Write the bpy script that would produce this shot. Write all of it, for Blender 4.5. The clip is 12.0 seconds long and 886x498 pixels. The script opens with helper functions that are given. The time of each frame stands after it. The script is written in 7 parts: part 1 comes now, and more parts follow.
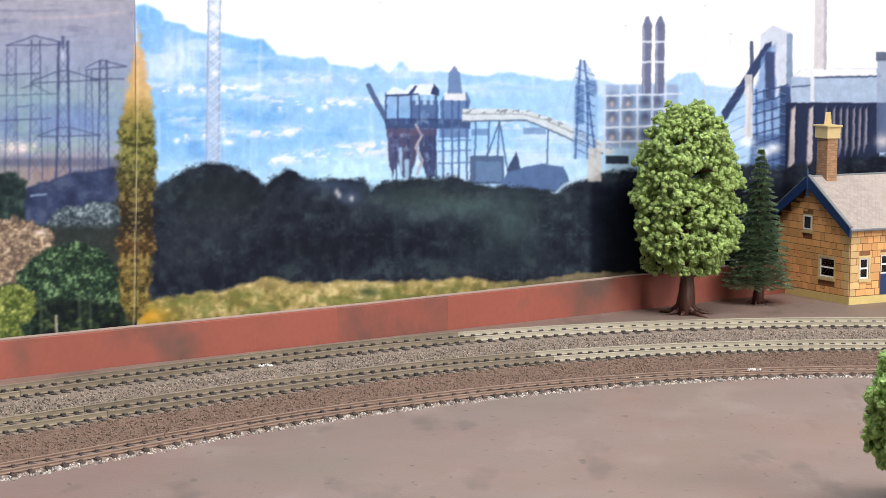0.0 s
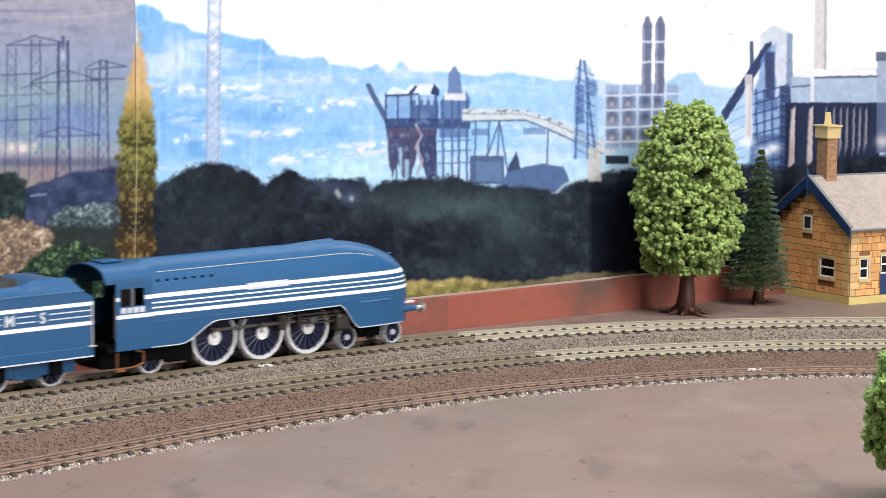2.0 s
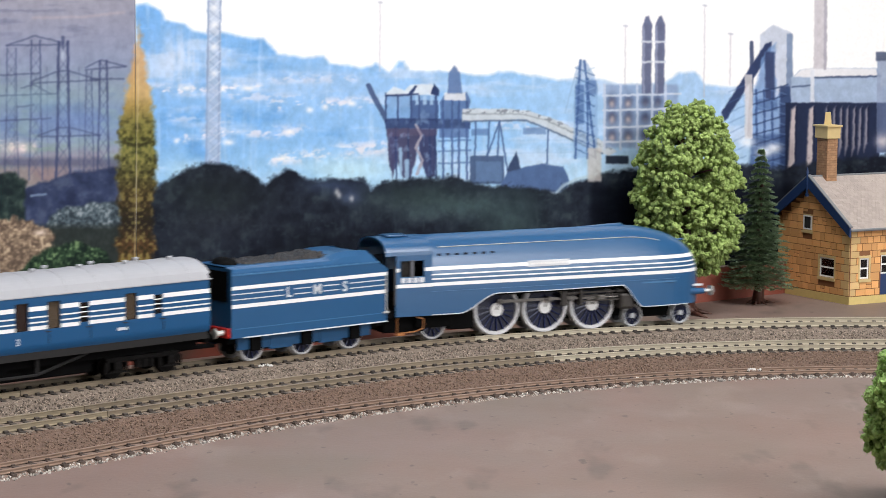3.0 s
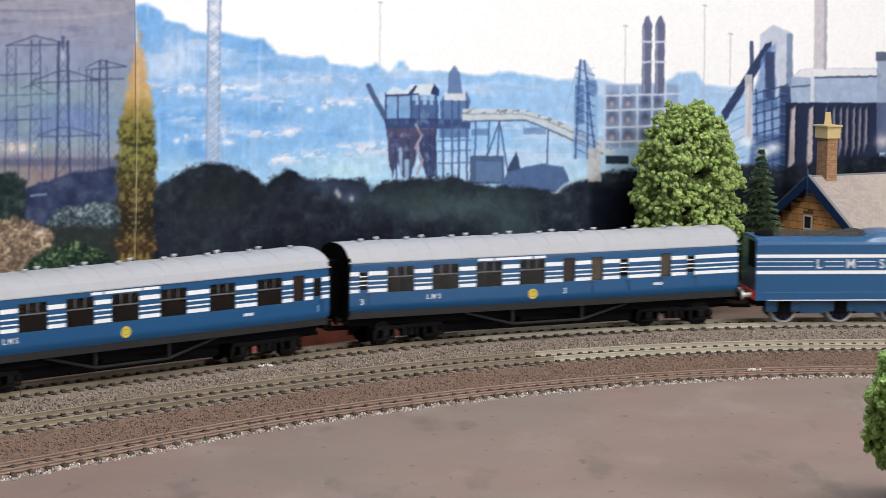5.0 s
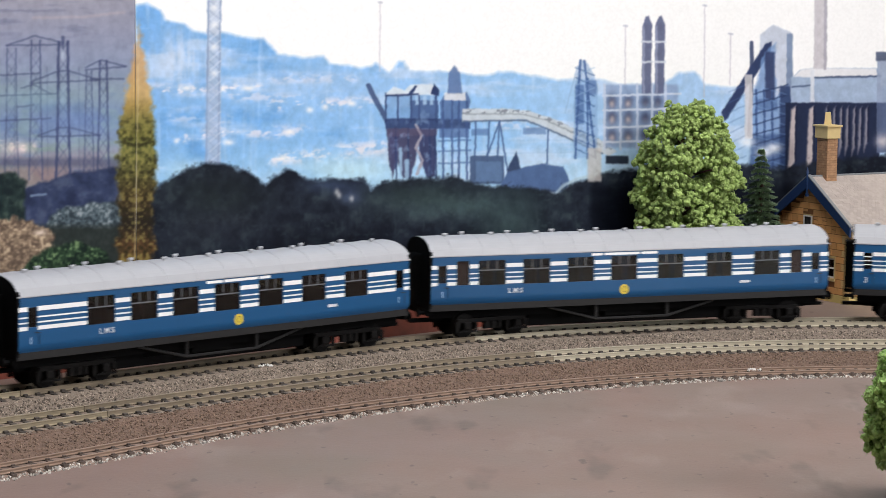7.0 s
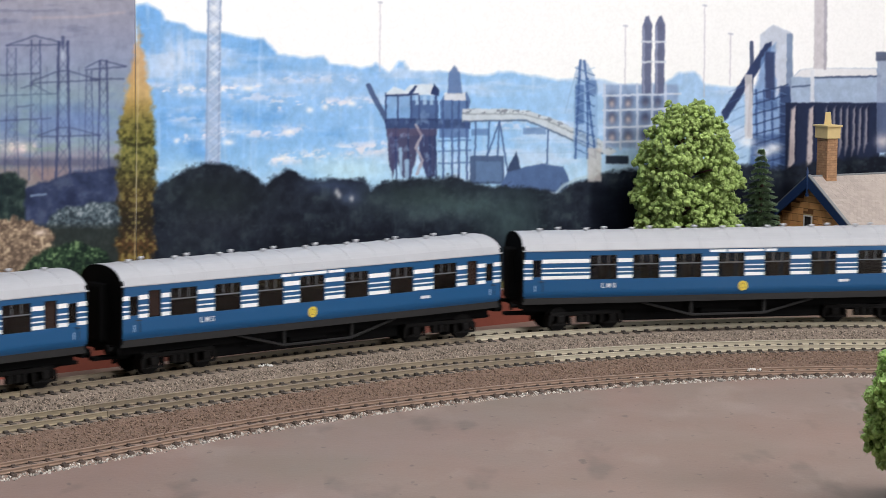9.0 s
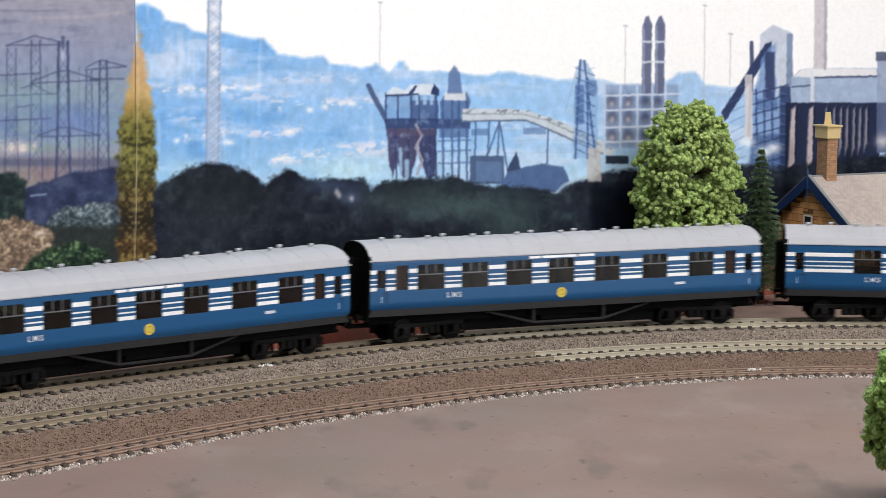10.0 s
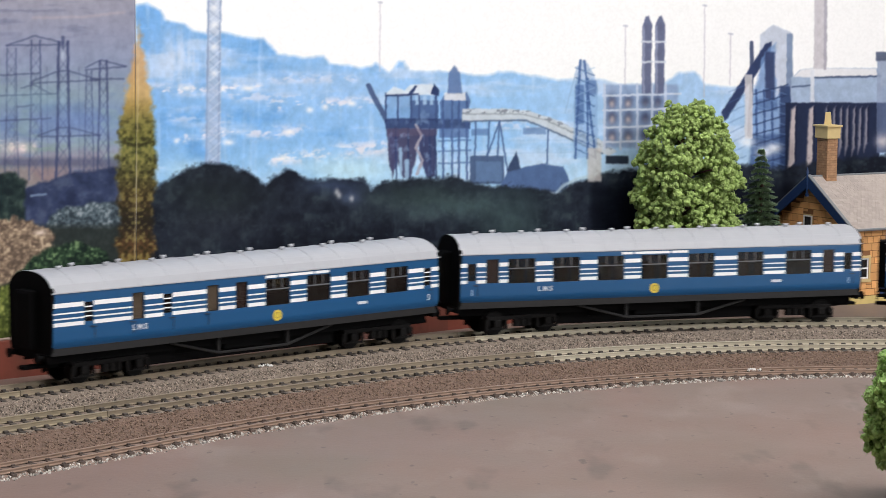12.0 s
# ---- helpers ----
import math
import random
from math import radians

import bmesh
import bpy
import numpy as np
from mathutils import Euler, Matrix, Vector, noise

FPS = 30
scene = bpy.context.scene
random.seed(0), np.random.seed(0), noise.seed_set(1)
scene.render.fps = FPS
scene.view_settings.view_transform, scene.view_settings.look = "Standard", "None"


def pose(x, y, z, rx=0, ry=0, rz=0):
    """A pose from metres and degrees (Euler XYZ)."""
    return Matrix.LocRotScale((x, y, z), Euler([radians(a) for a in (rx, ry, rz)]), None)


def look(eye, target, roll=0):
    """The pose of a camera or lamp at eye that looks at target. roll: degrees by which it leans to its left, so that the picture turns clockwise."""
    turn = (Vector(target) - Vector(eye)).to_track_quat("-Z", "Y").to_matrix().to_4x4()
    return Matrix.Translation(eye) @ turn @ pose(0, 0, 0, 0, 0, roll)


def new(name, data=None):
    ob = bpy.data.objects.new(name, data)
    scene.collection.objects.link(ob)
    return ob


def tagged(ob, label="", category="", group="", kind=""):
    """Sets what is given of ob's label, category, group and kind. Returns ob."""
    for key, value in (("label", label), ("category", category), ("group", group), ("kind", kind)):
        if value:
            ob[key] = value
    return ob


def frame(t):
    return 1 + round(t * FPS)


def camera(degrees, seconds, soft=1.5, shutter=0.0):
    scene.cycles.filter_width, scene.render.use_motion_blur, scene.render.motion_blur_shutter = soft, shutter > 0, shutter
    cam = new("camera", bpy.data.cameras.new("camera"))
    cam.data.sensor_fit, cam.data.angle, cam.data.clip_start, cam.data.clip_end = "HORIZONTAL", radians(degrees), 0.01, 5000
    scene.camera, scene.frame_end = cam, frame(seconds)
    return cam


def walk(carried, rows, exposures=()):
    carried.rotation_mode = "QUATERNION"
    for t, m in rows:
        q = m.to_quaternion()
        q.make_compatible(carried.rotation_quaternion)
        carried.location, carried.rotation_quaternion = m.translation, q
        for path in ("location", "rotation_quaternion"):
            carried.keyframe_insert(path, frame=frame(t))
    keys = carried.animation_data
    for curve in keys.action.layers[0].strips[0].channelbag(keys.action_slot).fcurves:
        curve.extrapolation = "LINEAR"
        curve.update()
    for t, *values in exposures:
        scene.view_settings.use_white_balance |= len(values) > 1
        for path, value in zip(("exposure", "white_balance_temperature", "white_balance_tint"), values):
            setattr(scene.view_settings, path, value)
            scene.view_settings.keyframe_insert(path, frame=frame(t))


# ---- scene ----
import itertools

# ---------------------------------------------------------------- camera
MM = 0.001
RAIL = 0.007            # rail top of the two ballasted tracks over the baseboard
cam = camera(21.08, 12.0, soft=0.85, shutter=0.4)
EYE = Vector((0.0, 0.0, 0.18752 + RAIL))
TILT = 6.5113
AIM = EYE + Vector((0.0, math.cos(radians(TILT)), -math.sin(radians(TILT))))
STAND = look(EYE, AIM, roll=0.578)
walk(cam, [(0.0, STAND), (12.0, STAND)], exposures=[(0.0, 0.36), (1.5, 0.36), (2.5, 0.28), (3.0, 0.07), (3.6, 0.0), (5.0, -0.05), (12.0, -0.05)])

# ---------------------------------------------------------------- world and large lights
world = bpy.data.worlds.new("room_air")
scene.world = world
world.use_nodes = True
world.node_tree.nodes["Background"].inputs["Color"].default_value = (0.75, 0.85, 1.0, 1)
world.node_tree.nodes["Background"].inputs["Strength"].default_value = 0.3


def area_lamp(name, eye, target, w, h, watts, color):
    data = bpy.data.lights.new(name, "AREA")
    data.shape, data.size, data.size_y, data.energy, data.color = "RECTANGLE", w, h, watts, color
    ob = new(name, data)
    ob.matrix_world = look(eye, target)
    return ob


WINDOW_AT = Vector((2.56, -0.72, 0.74))      # daylight window, to the right behind the camera
area_lamp("window_daylight", WINDOW_AT, WINDOW_AT + Vector((-1, 0, 0)), 1.15, 1.15, 30.0, (0.95, 0.97, 1.0))
area_lamp("ceiling_panel", (1.55, -0.25, 1.42), (0.15, 1.3, 0.0), 0.6, 0.6, 36.0, (0.985, 0.975, 0.985))
area_lamp("ceiling_tube", (0.4, 0.55, 1.42), (0.4, 0.75, 0.0), 1.3, 0.35, 28.0, (0.99, 0.98, 0.985))

# ---------------------------------------------------------------- materials
MATS = {}


def material(name, color, rough=0.5, metal=0.0, spread=0.0, grain=0.0, scale=400.0, spots=None, bump=0.0,
             coat=0.0, island=0.0, obj=0.0, spec=0.5, stretch=None):
    """A procedural surface: base colour, fine grain, larger cloudy variation, optional spots, relief, variation by piece."""
    if name in MATS:
        return MATS[name]
    m = bpy.data.materials.new(name)
    m.use_nodes = True
    nt = m.node_tree
    n, l = nt.nodes, nt.links
    b = n["Principled BSDF"]
    b.inputs["Roughness"].default_value, b.inputs["Metallic"].default_value = rough, metal
    b.inputs["Coat Weight"].default_value, b.inputs["Coat Roughness"].default_value = coat, 0.26
    b.inputs["Specular IOR Level"].default_value = spec
    co = n.new("ShaderNodeTexCoord").outputs["Object"]
    if stretch:
        mp = n.new("ShaderNodeMapping")
        mp.inputs["Scale"].default_value = stretch
        l.new(co, mp.inputs["Vector"])
        co = mp.outputs["Vector"]

    def tex(sc, detail):
        t = n.new("ShaderNodeTexNoise")
        t.inputs["Scale"].default_value, t.inputs["Detail"].default_value = sc, detail
        l.new(co, t.inputs["Vector"])
        return t.outputs["Fac"]

    def math_node(op, a, v):
        k = n.new("ShaderNodeMath")
        k.operation = op
        l.new(a, k.inputs[0])
        if isinstance(v, (int, float)):
            k.inputs[1].default_value = v
        else:
            l.new(v, k.inputs[1])
        return k.outputs[0]

    fine, wide = tex(scale, 6), tex(scale * 0.09, 4)
    value = math_node("ADD", math_node("MULTIPLY", fine, 2 * grain), 1 - grain)
    value = math_node("MULTIPLY", value, math_node("ADD", math_node("MULTIPLY", wide, 2 * spread), 1 - spread))
    if island:
        value = math_node("MULTIPLY", value, math_node("ADD", math_node("MULTIPLY", n.new("ShaderNodeNewGeometry").outputs["Random Per Island"], 2 * island), 1 - island))
    if obj:
        value = math_node("MULTIPLY", value, math_node("ADD", math_node("MULTIPLY", n.new("ShaderNodeObjectInfo").outputs["Random"], 2 * obj), 1 - obj))
    base = n.new("ShaderNodeRGB")
    base.outputs[0].default_value = (*color, 1)
    out = base.outputs[0]
    if spots:
        sc, lo, hi, col = spots
        ramp = n.new("ShaderNodeMapRange")
        ramp.inputs["From Min"].default_value, ramp.inputs["From Max"].default_value = lo, hi
        l.new(tex(sc, 5), ramp.inputs["Value"])
        mix = n.new("ShaderNodeMix")
        mix.data_type = "RGBA"
        l.new(ramp.outputs["Result"], mix.inputs["Factor"])
        l.new(out, mix.inputs["A"])
        mix.inputs["B"].default_value = (*col, 1)
        out = mix.outputs["Result"]
    sc_ = n.new("ShaderNodeVectorMath")
    sc_.operation = "SCALE"
    l.new(out, sc_.inputs[0])
    l.new(value, sc_.inputs["Scale"])
    l.new(sc_.outputs[0], b.inputs["Base Color"])
    if bump:
        bp = n.new("ShaderNodeBump")
        bp.inputs["Strength"].default_value, bp.inputs["Distance"].default_value = min(1, bump), 0.0006
        l.new(fine, bp.inputs["Height"])
        l.new(bp.outputs[0], b.inputs["Normal"])
    rn = math_node("ADD", math_node("MULTIPLY", wide, 0.2), rough - 0.1)
    l.new(rn, b.inputs["Roughness"])
    MATS[name] = m
    return m


def board_paint():
    """Brown paint on a baseboard: clouds of pinker and greyer brown, small dark scuffs, pale smudges, fine grain."""
    m = bpy.data.materials.new("painted_board")
    m.use_nodes = True
    nt = m.node_tree
    n, l = nt.nodes, nt.links
    b = n["Principled BSDF"]
    co = n.new("ShaderNodeTexCoord").outputs["Object"]

    def noise(scale, detail, stretch):
        mp = n.new("ShaderNodeMapping")
        mp.inputs["Scale"].default_value = stretch
        l.new(co, mp.inputs["Vector"])
        t = n.new("ShaderNodeTexNoise")
        t.inputs["Scale"].default_value, t.inputs["Detail"].default_value = scale, detail
        l.new(mp.outputs[0], t.inputs["Vector"])
        return t.outputs["Fac"]

    def layer(under, fac, lo, hi, color, most=1.0):
        r = n.new("ShaderNodeMapRange")
        for k, v in (("From Min", lo), ("From Max", hi), ("To Max", most)):
            r.inputs[k].default_value = v
        l.new(fac, r.inputs["Value"])
        mix = n.new("ShaderNodeMix")
        mix.data_type = "RGBA"
        l.new(r.outputs[0], mix.inputs["Factor"])
        l.new(under, mix.inputs["A"])
        mix.inputs["B"].default_value = (*color, 1)
        return mix.outputs["Result"]

    base = n.new("ShaderNodeRGB")
    base.outputs[0].default_value = (0.190, 0.137, 0.115, 1)
    c = layer(base.outputs[0], noise(7, 3, (1, 1, 1)), 0.40, 0.66, (0.222, 0.136, 0.110))
    c = layer(c, noise(9, 3, (1, 0.8, 1)), 0.45, 0.70, (0.165, 0.134, 0.106), 0.85)
    c = layer(c, noise(26, 4, (1, 0.45, 1)), 0.56, 0.70, (0.28, 0.22, 0.19), 0.6)
    c = layer(c, noise(38, 3, (1, 0.40, 1)), 0.60, 0.70, (0.100, 0.074, 0.060), 0.75)
    c = layer(c, noise(150, 3, (1, 0.6, 1)), 0.66, 0.72, (0.07, 0.052, 0.042), 0.8)
    c = layer(c, noise(900, 4, (1, 1, 1)), 0.35, 0.75, (0.155, 0.11, 0.093), 0.5)
    l.new(c, b.inputs["Base Color"])
    r = n.new("ShaderNodeMapRange")
    r.inputs["To Min"].default_value, r.inputs["To Max"].default_value = 0.42, 0.66
    l.new(noise(20, 4, (1, 1, 1)), r.inputs["Value"])
    l.new(r.outputs[0], b.inputs["Roughness"])
    bp = n.new("ShaderNodeBump")
    bp.inputs["Strength"].default_value, bp.inputs["Distance"].default_value = 0.2, 0.0005
    l.new(noise(400, 5, (1, 1, 1)), bp.inputs["Height"])
    l.new(bp.outputs[0], b.inputs["Normal"])
    return m


# ---------------------------------------------------------------- mesh helpers
def link_mesh(name, bm, mat, parent=None, label="", m=None, smooth=False):
    me = bpy.data.meshes.new(name)
    bm.normal_update()
    bm.to_mesh(me)
    bm.free()
    me.materials.append(mat)
    if smooth:
        me.polygons.foreach_set("use_smooth", [True] * len(me.polygons))
    ob = new(name, me)
    if parent:
        ob.parent = parent
    if m is not None:
        ob.matrix_basis = m
    if label:
        tagged(ob, label)
    return ob


def part(name, bm, mat, parent, label="", m=None, smooth=False):
    return link_mesh(name, bm, mat, parent, label, m, smooth)


def add_box(bm, x0, x1, y0, y1, z0, z1, bevel=0.0):
    r = bmesh.ops.create_cube(bm, size=1, matrix=Matrix.LocRotScale(((x0 + x1) / 2, (y0 + y1) / 2, (z0 + z1) / 2), None, (x1 - x0, y1 - y0, z1 - z0)))
    if bevel:
        es = list({e for v in r["verts"] for e in v.link_edges})
        bmesh.ops.bevel(bm, geom=es, offset=bevel, segments=2, affect="EDGES", profile=0.5)
    return r["verts"]


def box(x0, x1, y0, y1, z0, z1, bevel=0.0):
    bm = bmesh.new()
    add_box(bm, x0, x1, y0, y1, z0, z1, bevel)
    return bm


def add_cyl(bm, a, b, r0, r1=None, seg=12, caps=True):
    a, b = Vector(a), Vector(b)
    d = b - a
    m = Matrix.Translation((a + b) / 2) @ d.to_track_quat("Z", "Y").to_matrix().to_4x4()
    return bmesh.ops.create_cone(bm, cap_ends=caps, segments=seg, radius1=r0, radius2=r0 if r1 is None else r1, depth=d.length, matrix=m)["verts"]


def cyl(a, b, r0, r1=None, seg=12):
    bm = bmesh.new()
    add_cyl(bm, a, b, r0, r1, seg)
    return bm


def add_loft(bm, rings, closed=True, caps=True):
    """Skin a list of rings (equal number of points each)."""
    vs = [[bm.verts.new(p) for p in ring] for ring in rings]
    k = len(vs[0])
    for a, b in zip(vs, vs[1:]):
        for i in range(k if closed else k - 1):
            j = (i + 1) % k
            bm.faces.new((a[i], a[j], b[j], b[i]))
    if caps and closed:
        bm.faces.new(vs[0][::-1])
        bm.faces.new(vs[-1])
    return vs


def loft(rings, closed=True, caps=True):
    bm = bmesh.new()
    add_loft(bm, rings, closed, caps)
    return bm


def thing(name, label, category, group="", m=None):
    ob = tagged(new(name), label, category, group)
    ob.empty_display_size = 0.02
    if m is not None:
        ob.matrix_basis = m
    return ob


# ---------------------------------------------------------------- the line of the railway
KNOT_S = [-320, -190, -60, 70, 200, 330, 460, 600]
KNOT_YAW = [44.43, 43.57, 42.01, 28.38, 13.21, -2.33, -17.87, -34.6]
STEP = 2.0
LINE_S = np.arange(-2400.0, 2300.0, STEP)
LINE_YAW = np.radians(np.interp(LINE_S, KNOT_S, KNOT_YAW))
_x, _y = np.cumsum(np.cos(LINE_YAW) * STEP), np.cumsum(np.sin(LINE_YAW) * STEP)
_i = int(np.searchsorted(LINE_S, 0))
LINE_X = _x - _x[_i] - np.cos(LINE_YAW) * STEP / 2 + np.cos(LINE_YAW[_i]) * STEP / 2 - 24.3
LINE_Y = _y - _y[_i] - np.sin(LINE_YAW) * STEP / 2 + np.sin(LINE_YAW[_i]) * STEP / 2 + 1222.2


def line_at(s, off=0.0):
    """Point (metres) at s millimetres along the main line, off millimetres to the side away from the camera."""
    x, y, a = np.interp(s, LINE_S, LINE_X), np.interp(s, LINE_S, LINE_Y), np.interp(s, LINE_S, LINE_YAW)
    return Vector(((x - math.sin(a) * off) * MM, (y + math.cos(a) * off) * MM, 0)), a


# side distance of the three tracks from the main line, along it
OFFSETS = {
    "back": ([-2400, 2300], [0, 0]),
    "middle": ([-2400, -300, -100, 60, 240, 400, 2300], [-67.5, -67.5, -65, -76, -81, -82, -82]),
    "front": ([-2400, -320, -170, -80, 0, 90, 220, 400, 2300], [-130.1, -130.1, -115.6, -120.6, -129.6, -132.6, -140.6, -143.6, -143.6]),
}


def smooth_offset(which, s):
    ks, vs = OFFSETS[which]
    w = np.array([-60, -30, 0, 30, 60.0])
    return float(np.mean(np.interp(s + w, ks, vs)))


def track_point(which, s, side=0.0):
    return line_at(s, smooth_offset(which, s) + side)

# ---------------------------------------------------------------- baseboard, wall, backdrop, room
M_BOARD = board_paint()
M_RED = material("red_oxide_paint", (0.27, 0.072, 0.047), rough=0.6, spread=0.2, grain=0.10, scale=300, bump=0.2,
                 spots=(14, 0.54, 0.70, (0.10, 0.055, 0.04)))
M_WALLTOP = material("worn_wall_edge", (0.36, 0.26, 0.22), rough=0.8, spread=0.2, grain=0.2, scale=600)
M_ROOM = material("room_paint", (0.74, 0.72, 0.68), rough=0.8, spread=0.03, grain=0.02, scale=30)
M_PLASTER = material("room_plaster", (0.42, 0.40, 0.375), rough=0.85, spread=0.05, grain=0.03, scale=30)
M_CARPET = material("carpet", (0.16, 0.14, 0.13), rough=0.95, spread=0.1, grain=0.3, scale=200, bump=0.5)

link_mesh("ground", box(-2.1, 2.3, 0.06, 3.3, -0.02, 0.0), M_BOARD)
tagged(bpy.data.objects["ground"], "brown painted layout baseboard with scuffs and stains", "baseboard", kind="structure")

link_mesh("ground", box(-2.1, -0.45, -0.75, 0.06, -0.02, 0.0), M_BOARD)
tagged(bpy.data.objects["ground.001"], "brown painted side leaf of layout baseboard", "baseboard", kind="structure")
for x, y in ((-2.0, -0.65), (-0.55, -0.65), (-2.0, 3.2), (2.2, 3.2), (2.2, 0.16), (-2.0, 0.9), (0.6, 0.16)):
    leg = link_mesh("baseboard_leg", box(x - 0.03, x + 0.03, y - 0.03, y + 0.03, -0.9, -0.0199), material("leg_timber", (0.36, 0.25, 0.15), rough=0.7, spread=0.15, grain=0.2, scale=60))
    tagged(leg, "square softwood leg under layout baseboard", "table leg", kind="structure")

WALL_YAW = radians(39.186)
WALL_DIR = Vector((math.cos(WALL_YAW), math.sin(WALL_YAW), 0))
WALL_NRM = Vector((-math.sin(WALL_YAW), math.cos(WALL_YAW), 0))
WALL_O = Vector((0, 1.3043, 0))
WALL_M = Matrix.Translation(WALL_O) @ Matrix.Rotation(WALL_YAW, 4, "Z")

wall = thing("retaining_wall", "long low red-brown painted strip wall behind tracks", "wall", m=WALL_M)
tagged(wall, kind="structure")
N = 90
rnd = random.Random(4)
M_STAINED = material("weathered_wall_paint", (0.255, 0.070, 0.047), rough=0.6, spread=0.2, grain=0.12, scale=300, bump=0.2,
                     spots=(22, 0.38, 0.66, (0.085, 0.050, 0.040)))
for x0, x1, n, mat, label in ((-1.5, -0.0725, 50, M_RED, "red-brown painted panel"), (-0.0725, 0.004, 6, M_STAINED, "dark weathered panel"), (0.004, 1.1, 40, M_RED, "red-brown painted panel")):
    rings = []
    for i in range(n + 1):
        x = x0 + (x1 - x0) * i / n
        top = 0.0188 + 0.0012 * min(1, max(0, (x + 0.05) / 0.2)) + rnd.uniform(-1, 1) * 0.00012
        rings.append([(x, 0, -0.004), (x, rnd.uniform(-1, 1) * 0.0002, top - 0.0006), (x, 0.0004, top), (x, 0.0040, top), (x, 0.0044, -0.004)])
    part("wall_panel", loft(rings), mat, wall, label)
bm = bmesh.new()
rings = []
for i in range(N + 1):
    x = -1.5 + 2.6 * i / N
    top = 0.0189 + 0.0012 * min(1, max(0, (x + 0.05) / 0.2)) + rnd.uniform(-1, 1) * 0.0001
    rings.append([(x, 0.0002, top), (x, 0.0002, top + 0.0005), (x, 0.0042, top + 0.0005), (x, 0.0042, top)])
part("top_edge", loft(rings), M_WALLTOP, wall, "pale worn top edge")

# ---------------------------------------------------------------- printed photographic backdrop
# The print is drawn on its own drawing grid, in drawing units; this gives the grid position of a point of the sheet.
PRINT_GRID = ((2840.38, -35.231, 766.48), (5.983, -3199.26, 582.92), (0.474104, -0.085642, 1.0))


class Print:
    """Inks a picture over points X, Y of the drawing grid: soft shapes, strokes and cloudy texture."""

    def __init__(self, X, Y):
        self.X, self.Y = X, Y
        self.rgb = np.ones(X.shape + (3,)) * 253.0
        self.rng = np.random.RandomState(7)

    def cloud(self, sx, sy, octaves=4, seed=0):
        out, amp, total = np.zeros(self.X.shape), 1.0, 0.0
        rng = np.random.RandomState(seed)
        for o in range(octaves):
            g = rng.rand(64, 64)
            a, b = self.X / sx * 2**o + 17.3 * o, self.Y / sy * 2**o + 9.1 * o
            i, j = np.floor(a).astype(int), np.floor(b).astype(int)
            fa, fb = a - i, b - j
            fa, fb = fa * fa * (3 - 2 * fa), fb * fb * (3 - 2 * fb)
            i0, i1, j0, j1 = i % 64, (i + 1) % 64, j % 64, (j + 1) % 64
            out += amp * (g[i0, j0] * (1 - fa) * (1 - fb) + g[i1, j0] * fa * (1 - fb) + g[i0, j1] * (1 - fa) * fb + g[i1, j1] * fa * fb)
            total += amp
            amp *= 0.55
        return out / total

    def ink(self, mask, color, strength=1.0):
        k = (np.clip(mask, 0, 1) * strength)[..., None]
        self.rgb = self.rgb * (1 - k) + np.asarray(color, float) * k

    def area(self, pts, soft=3.0, warp=0.0, seed=1, size=18):
        """Soft mask of a polygon with an uneven edge."""
        x0, x1 = min(p[0] for p in pts) - 20 - warp, max(p[0] for p in pts) + 20 + warp
        y0, y1 = min(p[1] for p in pts) - 20 - warp, max(p[1] for p in pts) + 20 + warp
        sel = (self.X > x0) & (self.X < x1) & (self.Y > y0) & (self.Y < y1)
        out = np.zeros(self.X.shape)
        x, y = self.X[sel], self.Y[sel]
        if warp:
            x = x + (self.cloud(size, size, 3, seed)[sel] - 0.5) * 2 * warp
            y = y + (self.cloud(size, size, 3, seed + 50)[sel] - 0.5) * 2 * warp
        inside, dist = np.zeros(x.shape, bool), np.full(x.shape, 1e9)
        for (ax, ay), (bx, by) in zip(pts, pts[1:] + pts[:1]):
            cross = (ay > y) != (by > y)
            with np.errstate(divide="ignore", invalid="ignore"):
                inside ^= cross & (x < (bx - ax) * (y - ay) / ((by - ay) or 1e-9) + ax)
            dx, dy = bx - ax, by - ay
            t = np.clip(((x - ax) * dx + (y - ay) * dy) / (dx * dx + dy * dy + 1e-9), 0, 1)
            dist = np.minimum(dist, np.hypot(x - ax - t * dx, y - ay - t * dy))
        out[sel] = np.clip(0.5 + np.where(inside, dist, -dist) / soft, 0, 1)
        return out

    def stroke(self, pts, width, color, strength=1.0, soft=2.0):
        m = np.zeros(self.X.shape)
        for (ax, ay), (bx, by) in zip(pts, pts[1:]):
            r = width + soft + 2
            sel = (self.X > min(ax, bx) - r) & (self.X < max(ax, bx) + r) & (self.Y > min(ay, by) - r) & (self.Y < max(ay, by) + r)
            x, y = self.X[sel], self.Y[sel]
            dx, dy = bx - ax, by - ay
            t = np.clip(((x - ax) * dx + (y - ay) * dy) / (dx * dx + dy * dy + 1e-9), 0, 1)
            d = np.hypot(x - ax - t * dx, y - ay - t * dy)
            m[sel] = np.maximum(m[sel], np.clip(0.5 + (width / 2 - d) / soft, 0, 1))
        self.ink(m, color, strength)

    def blob(self, x, y, rx, ry, color, strength=1.0):
        d = ((self.X - x) / rx) ** 2 + ((self.Y - y) / ry) ** 2
        self.ink(np.exp(-d), color, strength)

